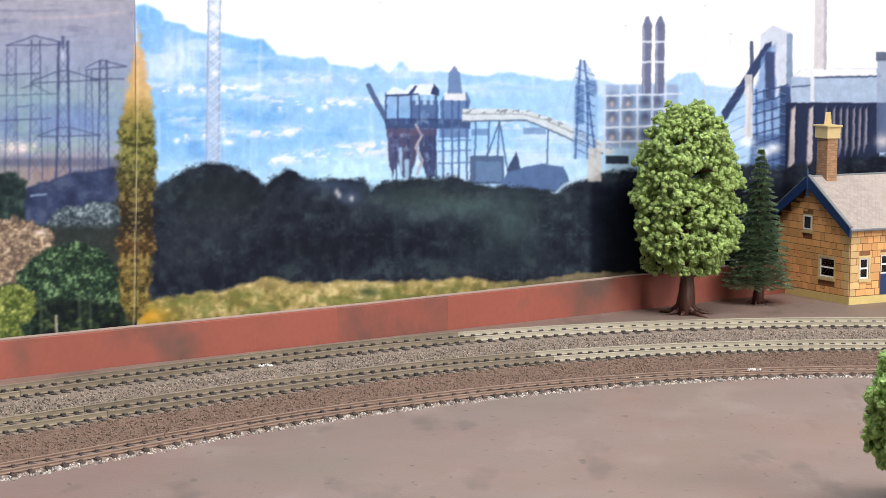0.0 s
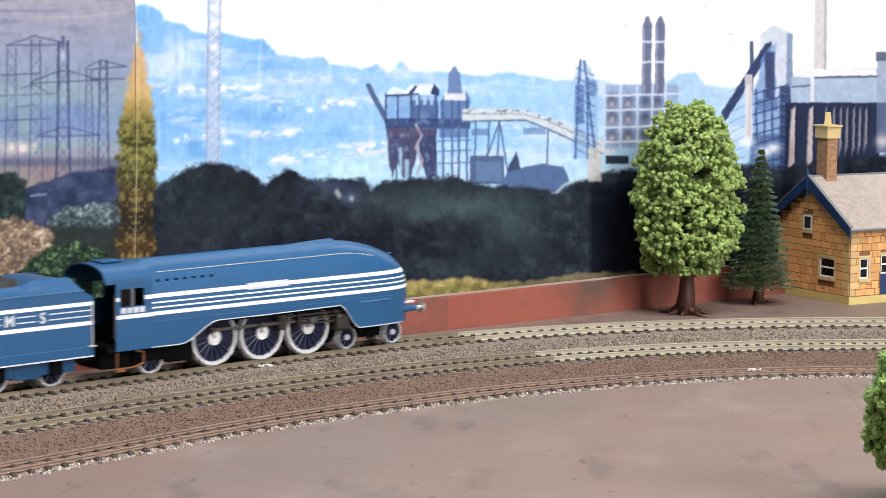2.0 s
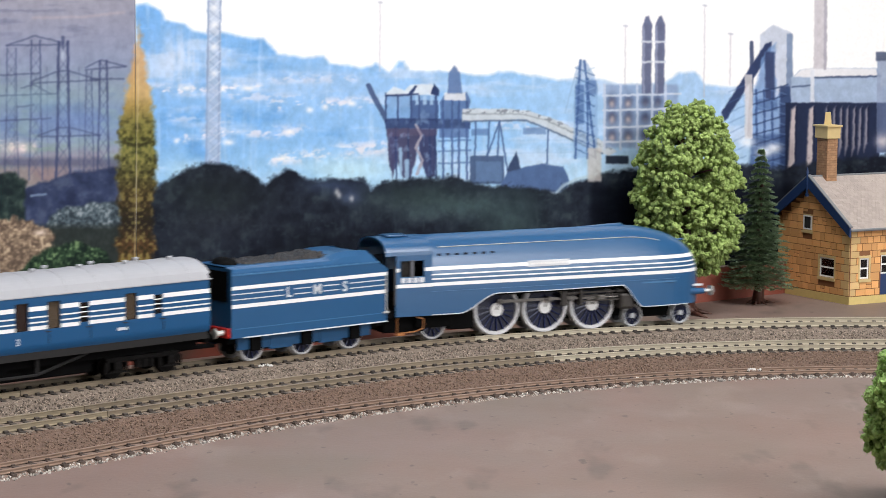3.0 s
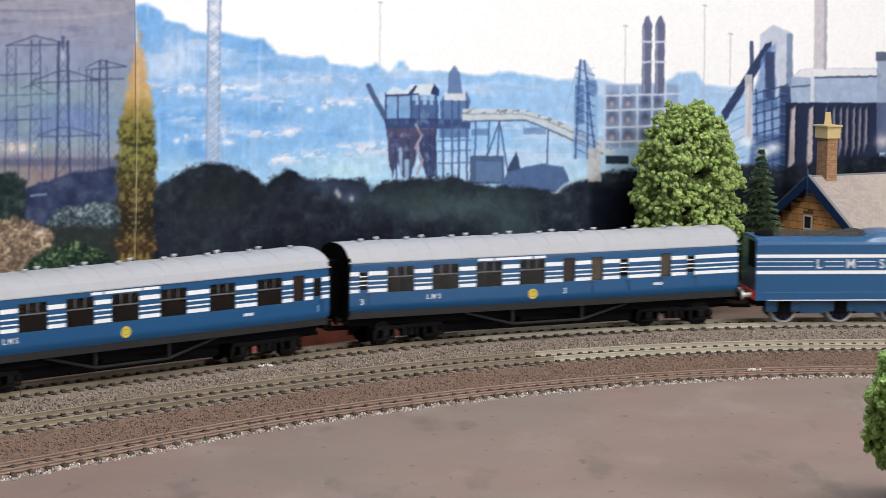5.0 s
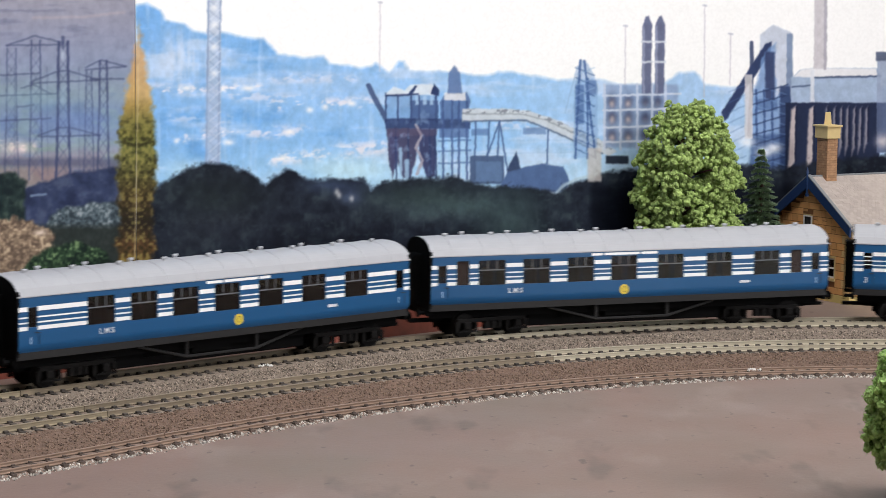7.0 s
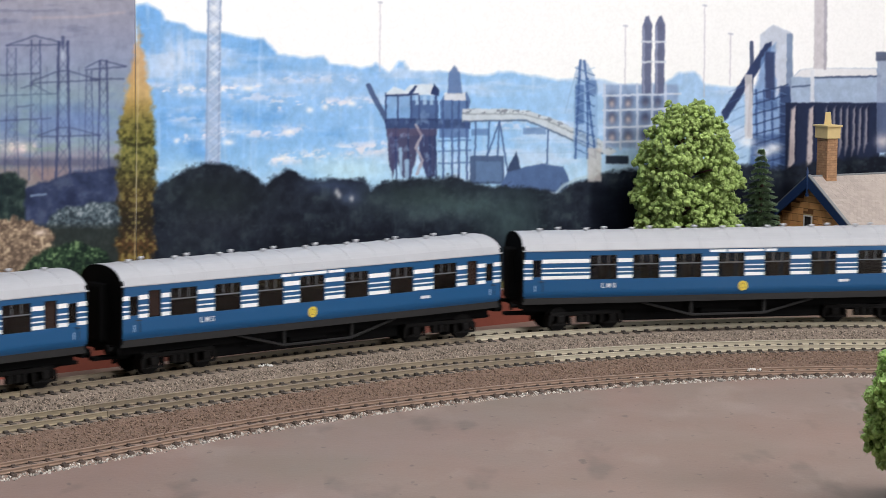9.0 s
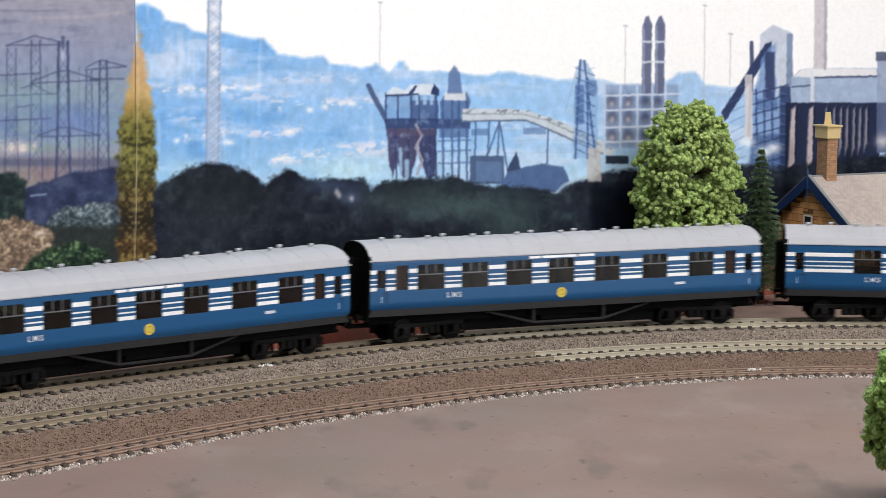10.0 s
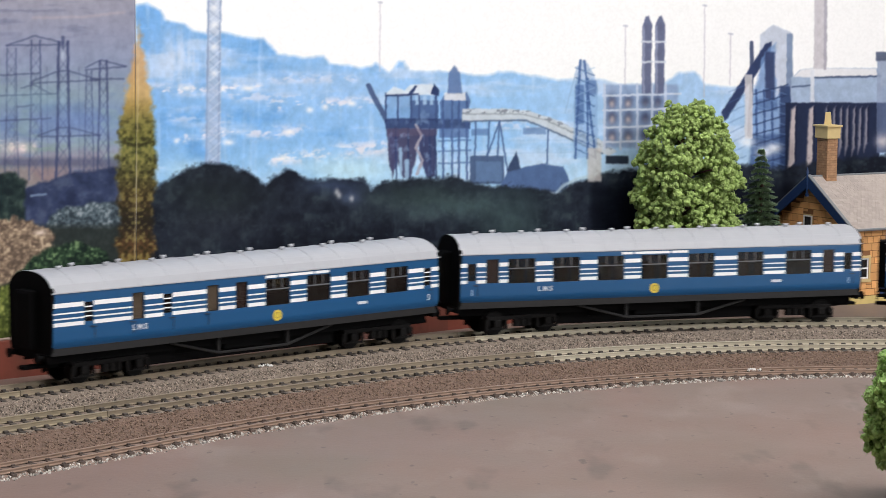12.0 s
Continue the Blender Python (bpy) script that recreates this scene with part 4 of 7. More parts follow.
def ballast():
    for name, prof, mat, n, label in (("ballast", grey_profile, M_BALLAST, 90, "grey-brown stone ballast bed under two tracks"),
                                      ("ballast", brown_profile, M_BALLAST_RED, 34, "rusty brown fibrous scatter on ballast shoulder"),
                                      ("ballast", front_profile, M_BED_BROWN, 20, "brown fill between sleepers of near track")):
        me = ribbon(-420, 430, 1.6, prof, n, 3)
        me.materials.append(mat)
        tagged(new(name, me), label, "ballast", kind="stuff")
        for a, b in ((-2320, -418), (428, 2210)):
            me = ribbon(a, b, 14, prof, 14, 3, 0.4)
            me.materials.append(mat)
            tagged(new(name, me), label, "ballast", kind="stuff")
    grey = material("loose_grey_stone", (0.235, 0.190, 0.153), rough=0.9, grain=0.2, island=0.75, scale=900)
    brown = material("loose_brown_scatter", (0.170, 0.115, 0.084), rough=0.95, grain=0.2, island=0.42, scale=900)
    pale = material("loose_pale_stone", (0.36, 0.335, 0.305), rough=0.85, grain=0.2, island=0.75, scale=900)

    def between(r):
        s = r.uniform(-400, 420)
        m = smooth_offset("middle", s)
        return s, r.uniform(m + 15, -15), BED + r.uniform(-0.0010, -0.0003)

    def in_track(r):
        s = r.uniform(-400, 420)
        return s, r.choice((0, smooth_offset("middle", s))) + r.uniform(-15.5, 15.5), BED + r.uniform(-0.0003, 0.0001)

    def shoulder(r):
        s = r.uniform(-400, 420)
        prof = brown_profile(s)
        o = r.uniform(prof[0][0], prof[-1][0] + 1)
        ks = sorted(prof)
        return s, o, float(np.interp(o, [k[0] for k in ks], [k[1] for k in ks])) + r.uniform(-0.0002, 0.0005)

    def edge(r):
        s = r.uniform(-420, 400)
        w = abs(r.gauss(0, 1))
        return s, smooth_offset("front", s) - 7.6 - 1.8 * w + r.uniform(-0.5, 1.8), r.uniform(0.0001, 0.0013) * max(0.1, 1 - w / 1.6)

    stones("ballast_stones", 15000, between, 0.00062, grey, 11, "loose grey ballast stones between two tracks")
    stones("ballast_stones", 5000, in_track, 0.00052, grey, 12, "loose grey ballast stones among sleepers")
    stones("brown_scatter", 11000, shoulder, 0.00058, brown, 13, "rust-brown scatter on ballast shoulder")
    stones("pale_stones", 5600, edge, 0.00066, pale, 14, "pale grey loose stones along near track edge")

    def speck(r):
        s = r.choice((-95, -93, 62, 150, 152, 156))
        o = -13 if s < 0 else smooth_offset("front", 60) - 3
        return s + r.uniform(-3, 3), o + r.uniform(-2, 2), 0.0046 if s < 0 else 0.003
    stones("white_chips", 26, speck, 0.0009, material("white_chip", (0.75, 0.73, 0.7), rough=0.8, grain=0.1), 15, "few white chips lying on ballast")


ballast()

# ---------------------------------------------------------------- train: shared pieces
M_BLUE = material("coronation_blue", (0.014, 0.082, 0.200), rough=0.32, spread=0.06, grain=0.03, scale=120, coat=0.35)
# lighter blue for moulded beads and lines: their edge highlight put into the colour
M_EDGE = material("blue_edge_highlight", (0.045, 0.150, 0.30), rough=0.35, spread=0.1, grain=0.1, scale=200)
M_COACH = material("coach_blue", (0.0095, 0.072, 0.185), rough=0.33, spread=0.05, grain=0.03, scale=120, spec=0.4)
M_WHITE = material("lining_white", (0.82, 0.82, 0.82), rough=0.4, spread=0.05, grain=0.04, scale=500)
M_ROOF = material("roof_grey", (0.345, 0.353, 0.378), rough=0.5, spread=0.07, grain=0.06, scale=180)
M_BLACK = material("matt_black", (0.003, 0.003, 0.0033), spec=0.08, rough=0.75, spread=0.2, grain=0.2, scale=300)
M_SOLE = material("solebar_grey", (0.014, 0.0135, 0.014), spec=0.3, rough=0.6, spread=0.2, grain=0.2, scale=300)
M_FRAME = material("underframe_grey", (0.0055, 0.005, 0.005), spec=0.12, rough=0.65, spread=0.2, grain=0.2, scale=300)
M_SEAT = material("coach_interior", (0.07, 0.026, 0.016), rough=0.7, spread=0.2, grain=0.2, scale=300)
M_TAN = material("tan_blind", (0.30, 0.21, 0.13), rough=0.7, spread=0.1, grain=0.1, scale=300)
M_TYRE = material("tyre_white", (0.60, 0.60, 0.62), rough=0.45, spread=0.15, grain=0.1, scale=300)
M_STEEL = material("bright_steel", (0.72, 0.71, 0.68), rough=0.3, metal=0.5, spread=0.1, grain=0.1, scale=300)
M_DULL = material("dull_steel", (0.05, 0.045, 0.042), rough=0.45, metal=0.6, spread=0.2, grain=0.2, scale=300)
# disc behind the spokes: shade between them put into a darker blue
M_SPOKE = material("wheel_blue_shaded", (0.003, 0.005, 0.024), rough=0.4, spread=0.1, grain=0.1, scale=300)
M_RED_BEAM = material("buffer_red", (0.50, 0.02, 0.015), rough=0.4, spread=0.05, grain=0.05)
M_GOLD = material("crest_yellow", (0.62, 0.47, 0.05), rough=0.5, spread=0.15, grain=0.15, scale=900)
M_COPPER = material("copper_pipe", (0.45, 0.20, 0.08), rough=0.35, metal=0.7, spread=0.1, grain=0.1)
M_COAL = material("coal", (0.022, 0.021, 0.022), rough=0.6, grain=0.5, scale=1500, bump=1.0)
# lit copy of the wheel blue, light on the spokes put into the colour
M_SPOKE_LIT = material("spoke_blue_lit", (0.014, 0.022, 0.085), rough=0.35, spread=0.1, grain=0.1, scale=300)
M_VENT = material("vent_grey", (0.12, 0.125, 0.14), rough=0.4, spread=0.1, grain=0.1)
M_ROD = material("rod_steel", (0.16, 0.15, 0.14), rough=0.35, metal=0.75, spread=0.1, grain=0.1)
M_GREY_TXT = material("silver_letter", (0.62, 0.64, 0.68), rough=0.4, spread=0.1, grain=0.1, scale=900)


def glass():
    m = bpy.data.materials.new("window_glass")
    m.use_nodes = True
    nt = m.node_tree
    nt.nodes.remove(nt.nodes["Principled BSDF"])
    mix = nt.nodes.new("ShaderNodeMixShader")
    tr, gl, fr = nt.nodes.new("ShaderNodeBsdfTransparent"), nt.nodes.new("ShaderNodeBsdfGlossy"), nt.nodes.new("ShaderNodeFresnel")
    tr.inputs["Color"].default_value = (0.5, 0.5, 0.5, 1)
    gl.inputs["Roughness"].default_value = 0.08
    fr.inputs["IOR"].default_value = 1.45
    nt.links.new(fr.outputs[0], mix.inputs[0])
    nt.links.new(tr.outputs[0], mix.inputs[1])
    nt.links.new(gl.outputs[0], mix.inputs[2])
    nt.links.new(mix.outputs[0], nt.nodes["Material Output"].inputs["Surface"])
    return m


M_GLASS = glass()


def pierced(x0, x1, z0, z1, holes, y, thick, lines=()):
    """A plate in the plane y with rectangular openings; it thickens towards the middle of the vehicle. Millimetres."""
    xs = sorted({x0, x1, *[v for h in holes for v in h[:2]]})
    zs = sorted({z0, z1, *[v for h in holes for v in h[2:]], *lines})
    bm = bmesh.new()
    vs = {}

    def vert(i, k, j):
        if (i, k, j) not in vs:
            vs[i, k, j] = bm.verts.new((xs[i] * MM, (y - math.copysign(thick, y) * j) * MM, zs[k] * MM))
        return vs[i, k, j]
    solid = {}
    for i in range(len(xs) - 1):
        for k in range(len(zs) - 1):
            cx, cz = (xs[i] + xs[i + 1]) / 2, (zs[k] + zs[k + 1]) / 2
            solid[i, k] = not any(h[0] < cx < h[1] and h[2] < cz < h[3] for h in holes)
    for (i, k), ok in solid.items():
        if not ok:
            continue
        for j in (0, 1):
            bm.faces.new([vert(i, k, j), vert(i + 1, k, j), vert(i + 1, k + 1, j), vert(i, k + 1, j)])
        for di, dk, a, b in ((-1, 0, (i, k), (i, k + 1)), (1, 0, (i + 1, k), (i + 1, k + 1)), (0, -1, (i, k), (i + 1, k)), (0, 1, (i, k + 1), (i + 1, k + 1))):
            if not solid.get((i + di, k + dk), False):
                bm.faces.new([vert(*a, 0), vert(*b, 0), vert(*b, 1), vert(*a, 1)])
    bmesh.ops.recalc_face_normals(bm, faces=bm.faces)
    return bm


def mbox(x0, x1, y0, y1, z0, z1, bevel=0.0):
    return box(x0 * MM, x1 * MM, y0 * MM, y1 * MM, z0 * MM, z1 * MM, bevel * MM)


def add_mbox(bm, x0, x1, y0, y1, z0, z1, bevel=0.0):
    return add_box(bm, x0 * MM, x1 * MM, y0 * MM, y1 * MM, z0 * MM, z1 * MM, bevel * MM)


def lettering(text, size, mat, parent, x, z, y, depth=0.10, space=1.0):
    """Raised letters on a side of a vehicle, centred at x, z (millimetres)."""
    cu = bpy.data.curves.new("lettering", "FONT")
    cu.body, cu.size, cu.extrude, cu.align_x, cu.align_y, cu.space_character = text, size * MM, depth * MM, "CENTER", "CENTER", space
    cu.resolution_u = 3
    cu.offset = 0.018 * size * MM
    tmp = bpy.data.objects.new("lettering", cu)
    me = bpy.data.meshes.new_from_object(tmp)
    bpy.data.objects.remove(tmp)
    me.materials.append(mat)
    ob = new("lettering", me)
    ob.parent = parent
    ob.matrix_basis = pose(x * MM, y * MM, z * MM, 90, 0, 0 if y < 0 else 180)
    return ob


def add_disc(bm, x, y, z, r0, r1, y1, seg=28):
    """A ring (r0 inner, 0 for a disc) with its axle across the vehicle, from y to y1. Millimetres."""
    if r0 <= 0:
        return add_cyl(bm, (x * MM, y * MM, z * MM), (x * MM, y1 * MM, z * MM), r1 * MM, None, seg)
    rings = []
    for r, yy in ((r0, y), (r1, y), (r1, y1), (r0, y1)):
        rings.append([bm.verts.new(((x + r * math.cos(6.28318 * i / seg)) * MM, yy * MM, (z + r * math.sin(6.28318 * i / seg)) * MM)) for i in range(seg)])
    for a, b in zip(rings, rings[1:] + rings[:1]):
        for i in range(seg):
            bm.faces.new((a[i], a[(i + 1) % seg], b[(i + 1) % seg], b[i]))


def spoked_wheel(name, parent, x, y, z, r, spokes, out, tyre_mat, face_mat, hub_mat, hub_r, crank=None):
    """A wheel in its own space (axle across); out is the outer side, -1 or 1."""
    w = part(name, bmesh.new(), face_mat, parent)
    bm = bmesh.new()
    add_disc(bm, 0, -0.9 * out, 0, 0, r * 0.86, -0.5 * out, 24)
    me = w.data
    bm.to_mesh(me)
    bm.free()
    w.matrix_basis = pose(x * MM, y * MM, z * MM)
    rod = cyl((r * 0.16 * MM, 0, 0), (r * 0.87 * MM, 0, 0), 0.42 * MM, 0.34 * MM, 5)
    first = part("spoke", rod, M_SPOKE_LIT, w)
    for i in range(spokes):
        sp = first if i == 0 else new("spoke", first.data)
        sp.parent = w
        sp.matrix_basis = Matrix.Rotation(6.28318 * (i + 0.5) / spokes, 4, "Y")
    bm = bmesh.new()
    add_disc(bm, 0, -1.2 * out, 0, r * 0.88, r, 0.7 * out, 36)
    add_disc(bm, 0, -1.7 * out, 0, r * 0.85, r + 0.7, -1.2 * out, 36)
    part("tyre", bm, tyre_mat, w, "white-painted tyre" if tyre_mat is M_TYRE else "")
    bm = bmesh.new()
    add_disc(bm, 0, 0, 0, 0, hub_r, 0.95 * out, 18)
    part("hub", bm, hub_mat, w, "white hub cap" if hub_mat is M_WHITE else "")
    if crank:
        bm = bmesh.new()
        add_cyl(bm, (0, 0.3 * out * MM, 0), (0, 0.3 * out * MM, crank * MM), 0.9 * MM, 0.7 * MM, 8)
        add_disc(bm, 0, 0, crank, 0, 0.9, 2.6 * out, 10)
        part("crank_pin", bm, M_DULL, w)
    return w


WHEELS = []      # (object, x, y, z, radius, phase, side)
BOGIES = []      # (bogie, vehicle key, x of the pivot)


# ---------------------------------------------------------------- coaches
EAVE, SIDE_LOW, HALF, LEN = 44.0, 18.4, 18.0, 116.8
STRIPES = ((37.1, 39.2), (34.0, 34.7), (31.6, 32.3), (28.5, 30.3))


def roof_z(y, top=52.6):
    u = min(1.0, abs(y) / 18.3)
    return EAVE + (top - EAVE) * (1 - u ** 2.3) ** (1 / 1.7)


def bogie(coach, key, x):
    """Four-wheeled bogie with sprung side frames."""
    b = part("bogie", bmesh.new(), M_FRAME, coach, "black four-wheeled bogie", pose(x * MM, 0, 0))
    bm = bmesh.new()
    for sy in (-1, 1):
        y0, y1 = sorted((sy * 10.6, sy * 12.0))
        add_mbox(bm, -21, 21, y0, y1, 8.0, 10.2, 0.3)
        add_mbox(bm, -5.5, 5.5, y0, y1, 4.2, 8.0, 0.3)
        add_mbox(bm, -21.5, -19.5, y0, y1, 5.5, 8.5)
        add_mbox(bm, 19.5, 21.5, y0, y1, 5.5, 8.5)
        for ax in (-15.5, 15.5):
            ya, yb = sorted((sy * 11.6, sy * 13.6))
            add_mbox(bm, ax - 2.0, ax + 2.0, ya, yb, 4.6, 8.4, 0.4)
            for k in range(3):
                add_mbox(bm, ax - 5.5 + k * 1.4, ax + 5.5 - k * 1.4, sy * 12.6 - 0.6, sy * 12.6 + 0.6, 3.2 + k * 0.5, 3.6 + k * 0.5)
            add_mbox(bm, ax - 6.6, ax - 5.4, y0, y1, 3.0, 8.0)
            add_mbox(bm, ax + 5.4, ax + 6.6, y0, y1, 3.0, 8.0)
        for cx in (-4, 0, 4):
            add_cyl(bm, (cx * MM, sy * 12.4 * MM, 4.6 * MM), (cx * MM, sy * 12.4 * MM, 8.4 * MM), 1.2 * MM, None, 8)
    add_mbox(bm, -3, 3, -11, 11, 7, 10)
    bm.to_mesh(b.data)
    bm.free()
    for ax in (-15.5, 15.5):
        wb = bmesh.new()
        for sy in (-1, 1):
            add_disc(wb, 0, sy * 7.2, 0, 0, 6.3, sy * 9.4, 22)
            add_disc(wb, 0, sy * 6.4, 0, 0, 6.9, sy * 7.2, 22)
            for i in range(4):
                a = 1.5708 * i
                add_cyl(wb, (3.4 * math.cos(a) * MM, sy * 9.4 * MM, 3.4 * math.sin(a) * MM), (3.4 * math.cos(a) * MM, sy * 9.7 * MM, 3.4 * math.sin(a) * MM), 0.9 * MM, None, 8)
        add_disc(wb, 0, -7, 0, 0, 1.0, 7, 8)
        w = part("wheelset", wb, M_FRAME, b, "", pose(ax * MM, 0, 6.3 * MM))
        WHEELS.append((w, ax, 0, 6.3, 6.3, 0.3, 1))
    BOGIES.append((b, key, x))
    return b


def coach(key, kind, flip, label):
    """kind: open (seven wide windows, doors), saloon (seven wide windows), brake (four windows, guard's end). flip turns it end for end."""
    root = thing("railway_coach", label, "railway coach", "coaches of the train")
    f = -1 if flip else 1
    wide, small, doors, tan = [], [], [], []
    if kind == "brake":
        wide = [(4.3, 19.3), (29.8, 44.8), (55.2, 70.2), (80.8, 95.8)]
        small = [(-88.4, -83.6), (-46.6, -41.6), (106.8, 111.4)] if flip else [(-100, -95.2), (-56.2, -51.2), (106.8, 111.4)]
        tan = [(-73.6, -67.0), (-31, -24.0)]
        doors = [(-13.8, -6.8)]
    elif kind == "open":
        wide = [(-90.3, -75.2), (-65.2, -50), (-39.8, -24.6), (-14.6, 0.6), (12.9, 28.2), (42, 57.4), (70.9, 86.4)]
        small = [(-113, -108.2), (106.4, 111.4)]
        doors = [(-102.6, -95.6), (93.5, 100.5)]
    else:
        wide = [(-88.5, -73.5), (-61, -46), (-34, -19), (-7.5, 7.5), (17, 32), (41, 56), (65, 80)]
        small = [(-112.5, -107.5), (107, 111.8)]
    every = [(a, b, 28.0, 41.0, "wide") for a, b in wide] + [(a, b, 29.8, 38.8, "small") for a, b in small] + \
            [(a, b, 28.4, 41.0, "door") for a, b in doors] + [(a, b, 28.4, 40.8, "tan") for a, b in tan]
    if flip:
        every = [(-b, -a, c, d, e) for a, b, c, d, e in every]
    holes = [h[:4] for h in every]
    crest, name_x, num_x = (11.4 if kind == "brake" else -6.8), -70.0, -110.5
    for sy in (-1, 1):
        # seen from its own side, each side reads from left to right
        bm = pierced(-LEN, LEN, SIDE_LOW, EAVE, holes, sy * HALF, 0.7, (19.2, 20.0, 20.8, 21.6, 22.4, 42.6, 43.3))
        for v in bm.verts:      # the side tucks in at its foot and under the eaves
            z = v.co.z / MM
            v.co.y -= sy * MM * (1.15 * max(0, (22.4 - z) / 4.0) ** 2 + 0.3 * max(0, (z - 42.6) / 1.4) ** 2)
        side = part("side_panel", bm, M_COACH, root, "blue side with four white lining bands")
        for z0, z1 in STRIPES:
            cut = sorted((h[0] - 0.25, h[1] + 0.25) for h in holes if h[2] < z1 and h[3] > z0)
            x = -LEN + 0.2
            for a, b in cut + [(LEN - 0.2, LEN)]:
                if a - x > 0.3:
                    ya, yb = sorted((sy * (HALF - 0.02), sy * (HALF + 0.09)))
                    part("lining_band", mbox(x, a, ya, yb, z0, z1), M_WHITE, side)
                x = b
        for a, b, z0, z1, what in every:
            bm = mbox(a, b, *sorted((sy * (HALF - 0.62), sy * (HALF - 0.45))), z0, z1)
            pane = part("window", bm, M_GLASS, root)
            pane.visible_shadow = False
            if what in ("wide",):
                bm = bmesh.new()
                ya, yb = sorted((sy * (HALF - 0.42), sy * (HALF - 0.12)))
                zt = 35.6
                add_mbox(bm, a, b, ya, yb, zt, zt + 0.55)
                for q in (0.34, 0.68):
                    add_mbox(bm, a + (b - a) * q - 0.2, a + (b - a) * q + 0.2, ya, yb, zt + 0.55, z1)
                part("window_frame", bm, M_VENT, pane, "pale vent bars")
            if what == "small" and kind == "brake":
                bm = bmesh.new()
                for k in range(3):
                    add_mbox(bm, a, b, *sorted((sy * (HALF - 0.4), sy * (HALF - 0.2))), z0 + 2.2 + k * 2.2, z0 + 2.7 + k * 2.2)
                part("guard_bar", bm, M_WHITE, pane)
            if what in ("tan", "door"):
                bm = mbox(a + 0.2, b - 0.2, *sorted((sy * (HALF - 1.6), sy * (HALF - 1.2))), z0 + 0.2, z1 - 0.4)
                part("blind", bm, M_TAN if what == "tan" else M_SEAT, pane, "drawn brown blind")
        # crest, initials, numerals, plate
        s = 1 if sy < 0 else -1
        bm = bmesh.new()
        add_disc(bm, 0, 0, 0, 0, 2.7, sy * 0.12, 24)
        c = part("crest", bm, M_GOLD, root, "round yellow crest", pose(crest * f * MM, sy * HALF * MM, 23.0 * MM))
        bm = bmesh.new()
        add_disc(bm, 0, 0, 0, 1.2, 1.6, sy * 0.2, 20)
        part("crest_ring", bm, material("crest_dark", (0.25, 0.17, 0.03), rough=0.5), c)
        lettering("L M S", 3.6, M_GREY_TXT, root, s * -69.5, 24.6, sy * (HALF + 0.03))
        ends = (-110.5, 109.5)
        if kind == "brake":
            for xx in ((110,) if not flip else (-110, 8.0)):
                lettering("3", 4.2, M_GREY_TXT, root, xx, 23.6, sy * (HALF + 0.03))
        else:
            for xx in ends:
                lettering("1", 4.4, material("faint_mark", (0.30, 0.42, 0.60), rough=0.5), root, xx, 23.6, sy * (HALF + 0.03))
        bm = bmesh.new()
        ya, yb = sorted((sy * HALF, sy * (HALF + 0.1)))
        add_mbox(bm, 62.5, 68.5, ya, yb, 24.0, 25.4, 0.2)
        part("number_bar", bm, M_GREY_TXT, root)
        bm = bmesh.new()
        for a, b in (((4, 11), (12, 34), (35, 44)) if kind == "brake" else ((-26, -19.5), (-18.5, 2), (3, 12.5))):
            add_mbox(bm, a * f if f > 0 else -b, b if f > 0 else -a, ya, yb, 41.6, 42.9)
        part("name_board", bm, M_WHITE, root, "white destination board")
        hx = [a for a, b, _, _, w in every if w == "tan"] + [b for a, b, _, _, w in every if w == "small"]
        for h in hx:
            bm = bmesh.new()
            add_cyl(bm, ((h - 1.5) * MM, sy * (HALF + 0.35) * MM, 27.6 * MM), ((h + 1.5) * MM, sy * (HALF + 0.35) * MM, 27.2 * MM), 0.22 * MM, None, 6)
            add_cyl(bm, ((h + 0.8) * MM, sy * (HALF + 0.2) * MM, 22.0 * MM), ((h + 0.8) * MM, sy * (HALF + 0.2) * MM, 26.0 * MM), 0.15 * MM, None, 6)
            part("door_handle", bm, M_DULL, root)
        bm = mbox(-LEN, LEN, *sorted((sy * (HALF - 2.0), sy * (HALF - 1.15))), 15.0, SIDE_LOW + 0.3)
        part("solebar", bm, M_SOLE, root, "dark solebar")
        # trussing
        bm = bmesh.new()
        y = sy * 13.5
        for x0, z0, x1, z1 in ((-49, 14.5, -21, 7.2), (-21, 7.2, 21, 7.2), (21, 7.2, 49, 14.5)):
            add_cyl(bm, (x0 * MM, y * MM, z0 * MM), (x1 * MM, y * MM, z1 * MM), 0.7 * MM, None, 6)
        for xx in (-21, 21):
            add_mbox(bm, xx - 0.7, xx + 0.7, y - 0.6, y + 0.6, 7, 15)
        part("truss", bm, M_SOLE, root, "underframe truss rod")
    # roof with seams and ventilators
    ys = [-18.3 + 36.6 * i / 22 for i in range(23)]
    rings = [[(x * MM, y * MM, roof_z(y, t) * MM) for y in ys] + [(x * MM, 18.3 * MM, (EAVE - 0.5) * MM), (x * MM, -18.3 * MM, (EAVE - 0.5) * MM)]
             for x, t in ((-LEN - 0.6, 52.2), (-LEN, 52.6), (LEN, 52.6), (LEN + 0.6, 52.2))]
    roof = part("roof", loft(rings), M_ROOF, root, "pale grey roof with seams", smooth=False)
    for i in range(13):
        x = -105.0 + 17.5 * i
        rings = [[(xx * MM, y * 1.004 * MM, (roof_z(y) + h) * MM) for y in ys] for xx, h in ((x - 0.45, 0.0), (x, 0.28), (x + 0.45, 0.0))]
        part("roof_seam", loft(rings, closed=False), M_ROOF, roof)
    vx = [-104 + 26 * i for i in range(9)]
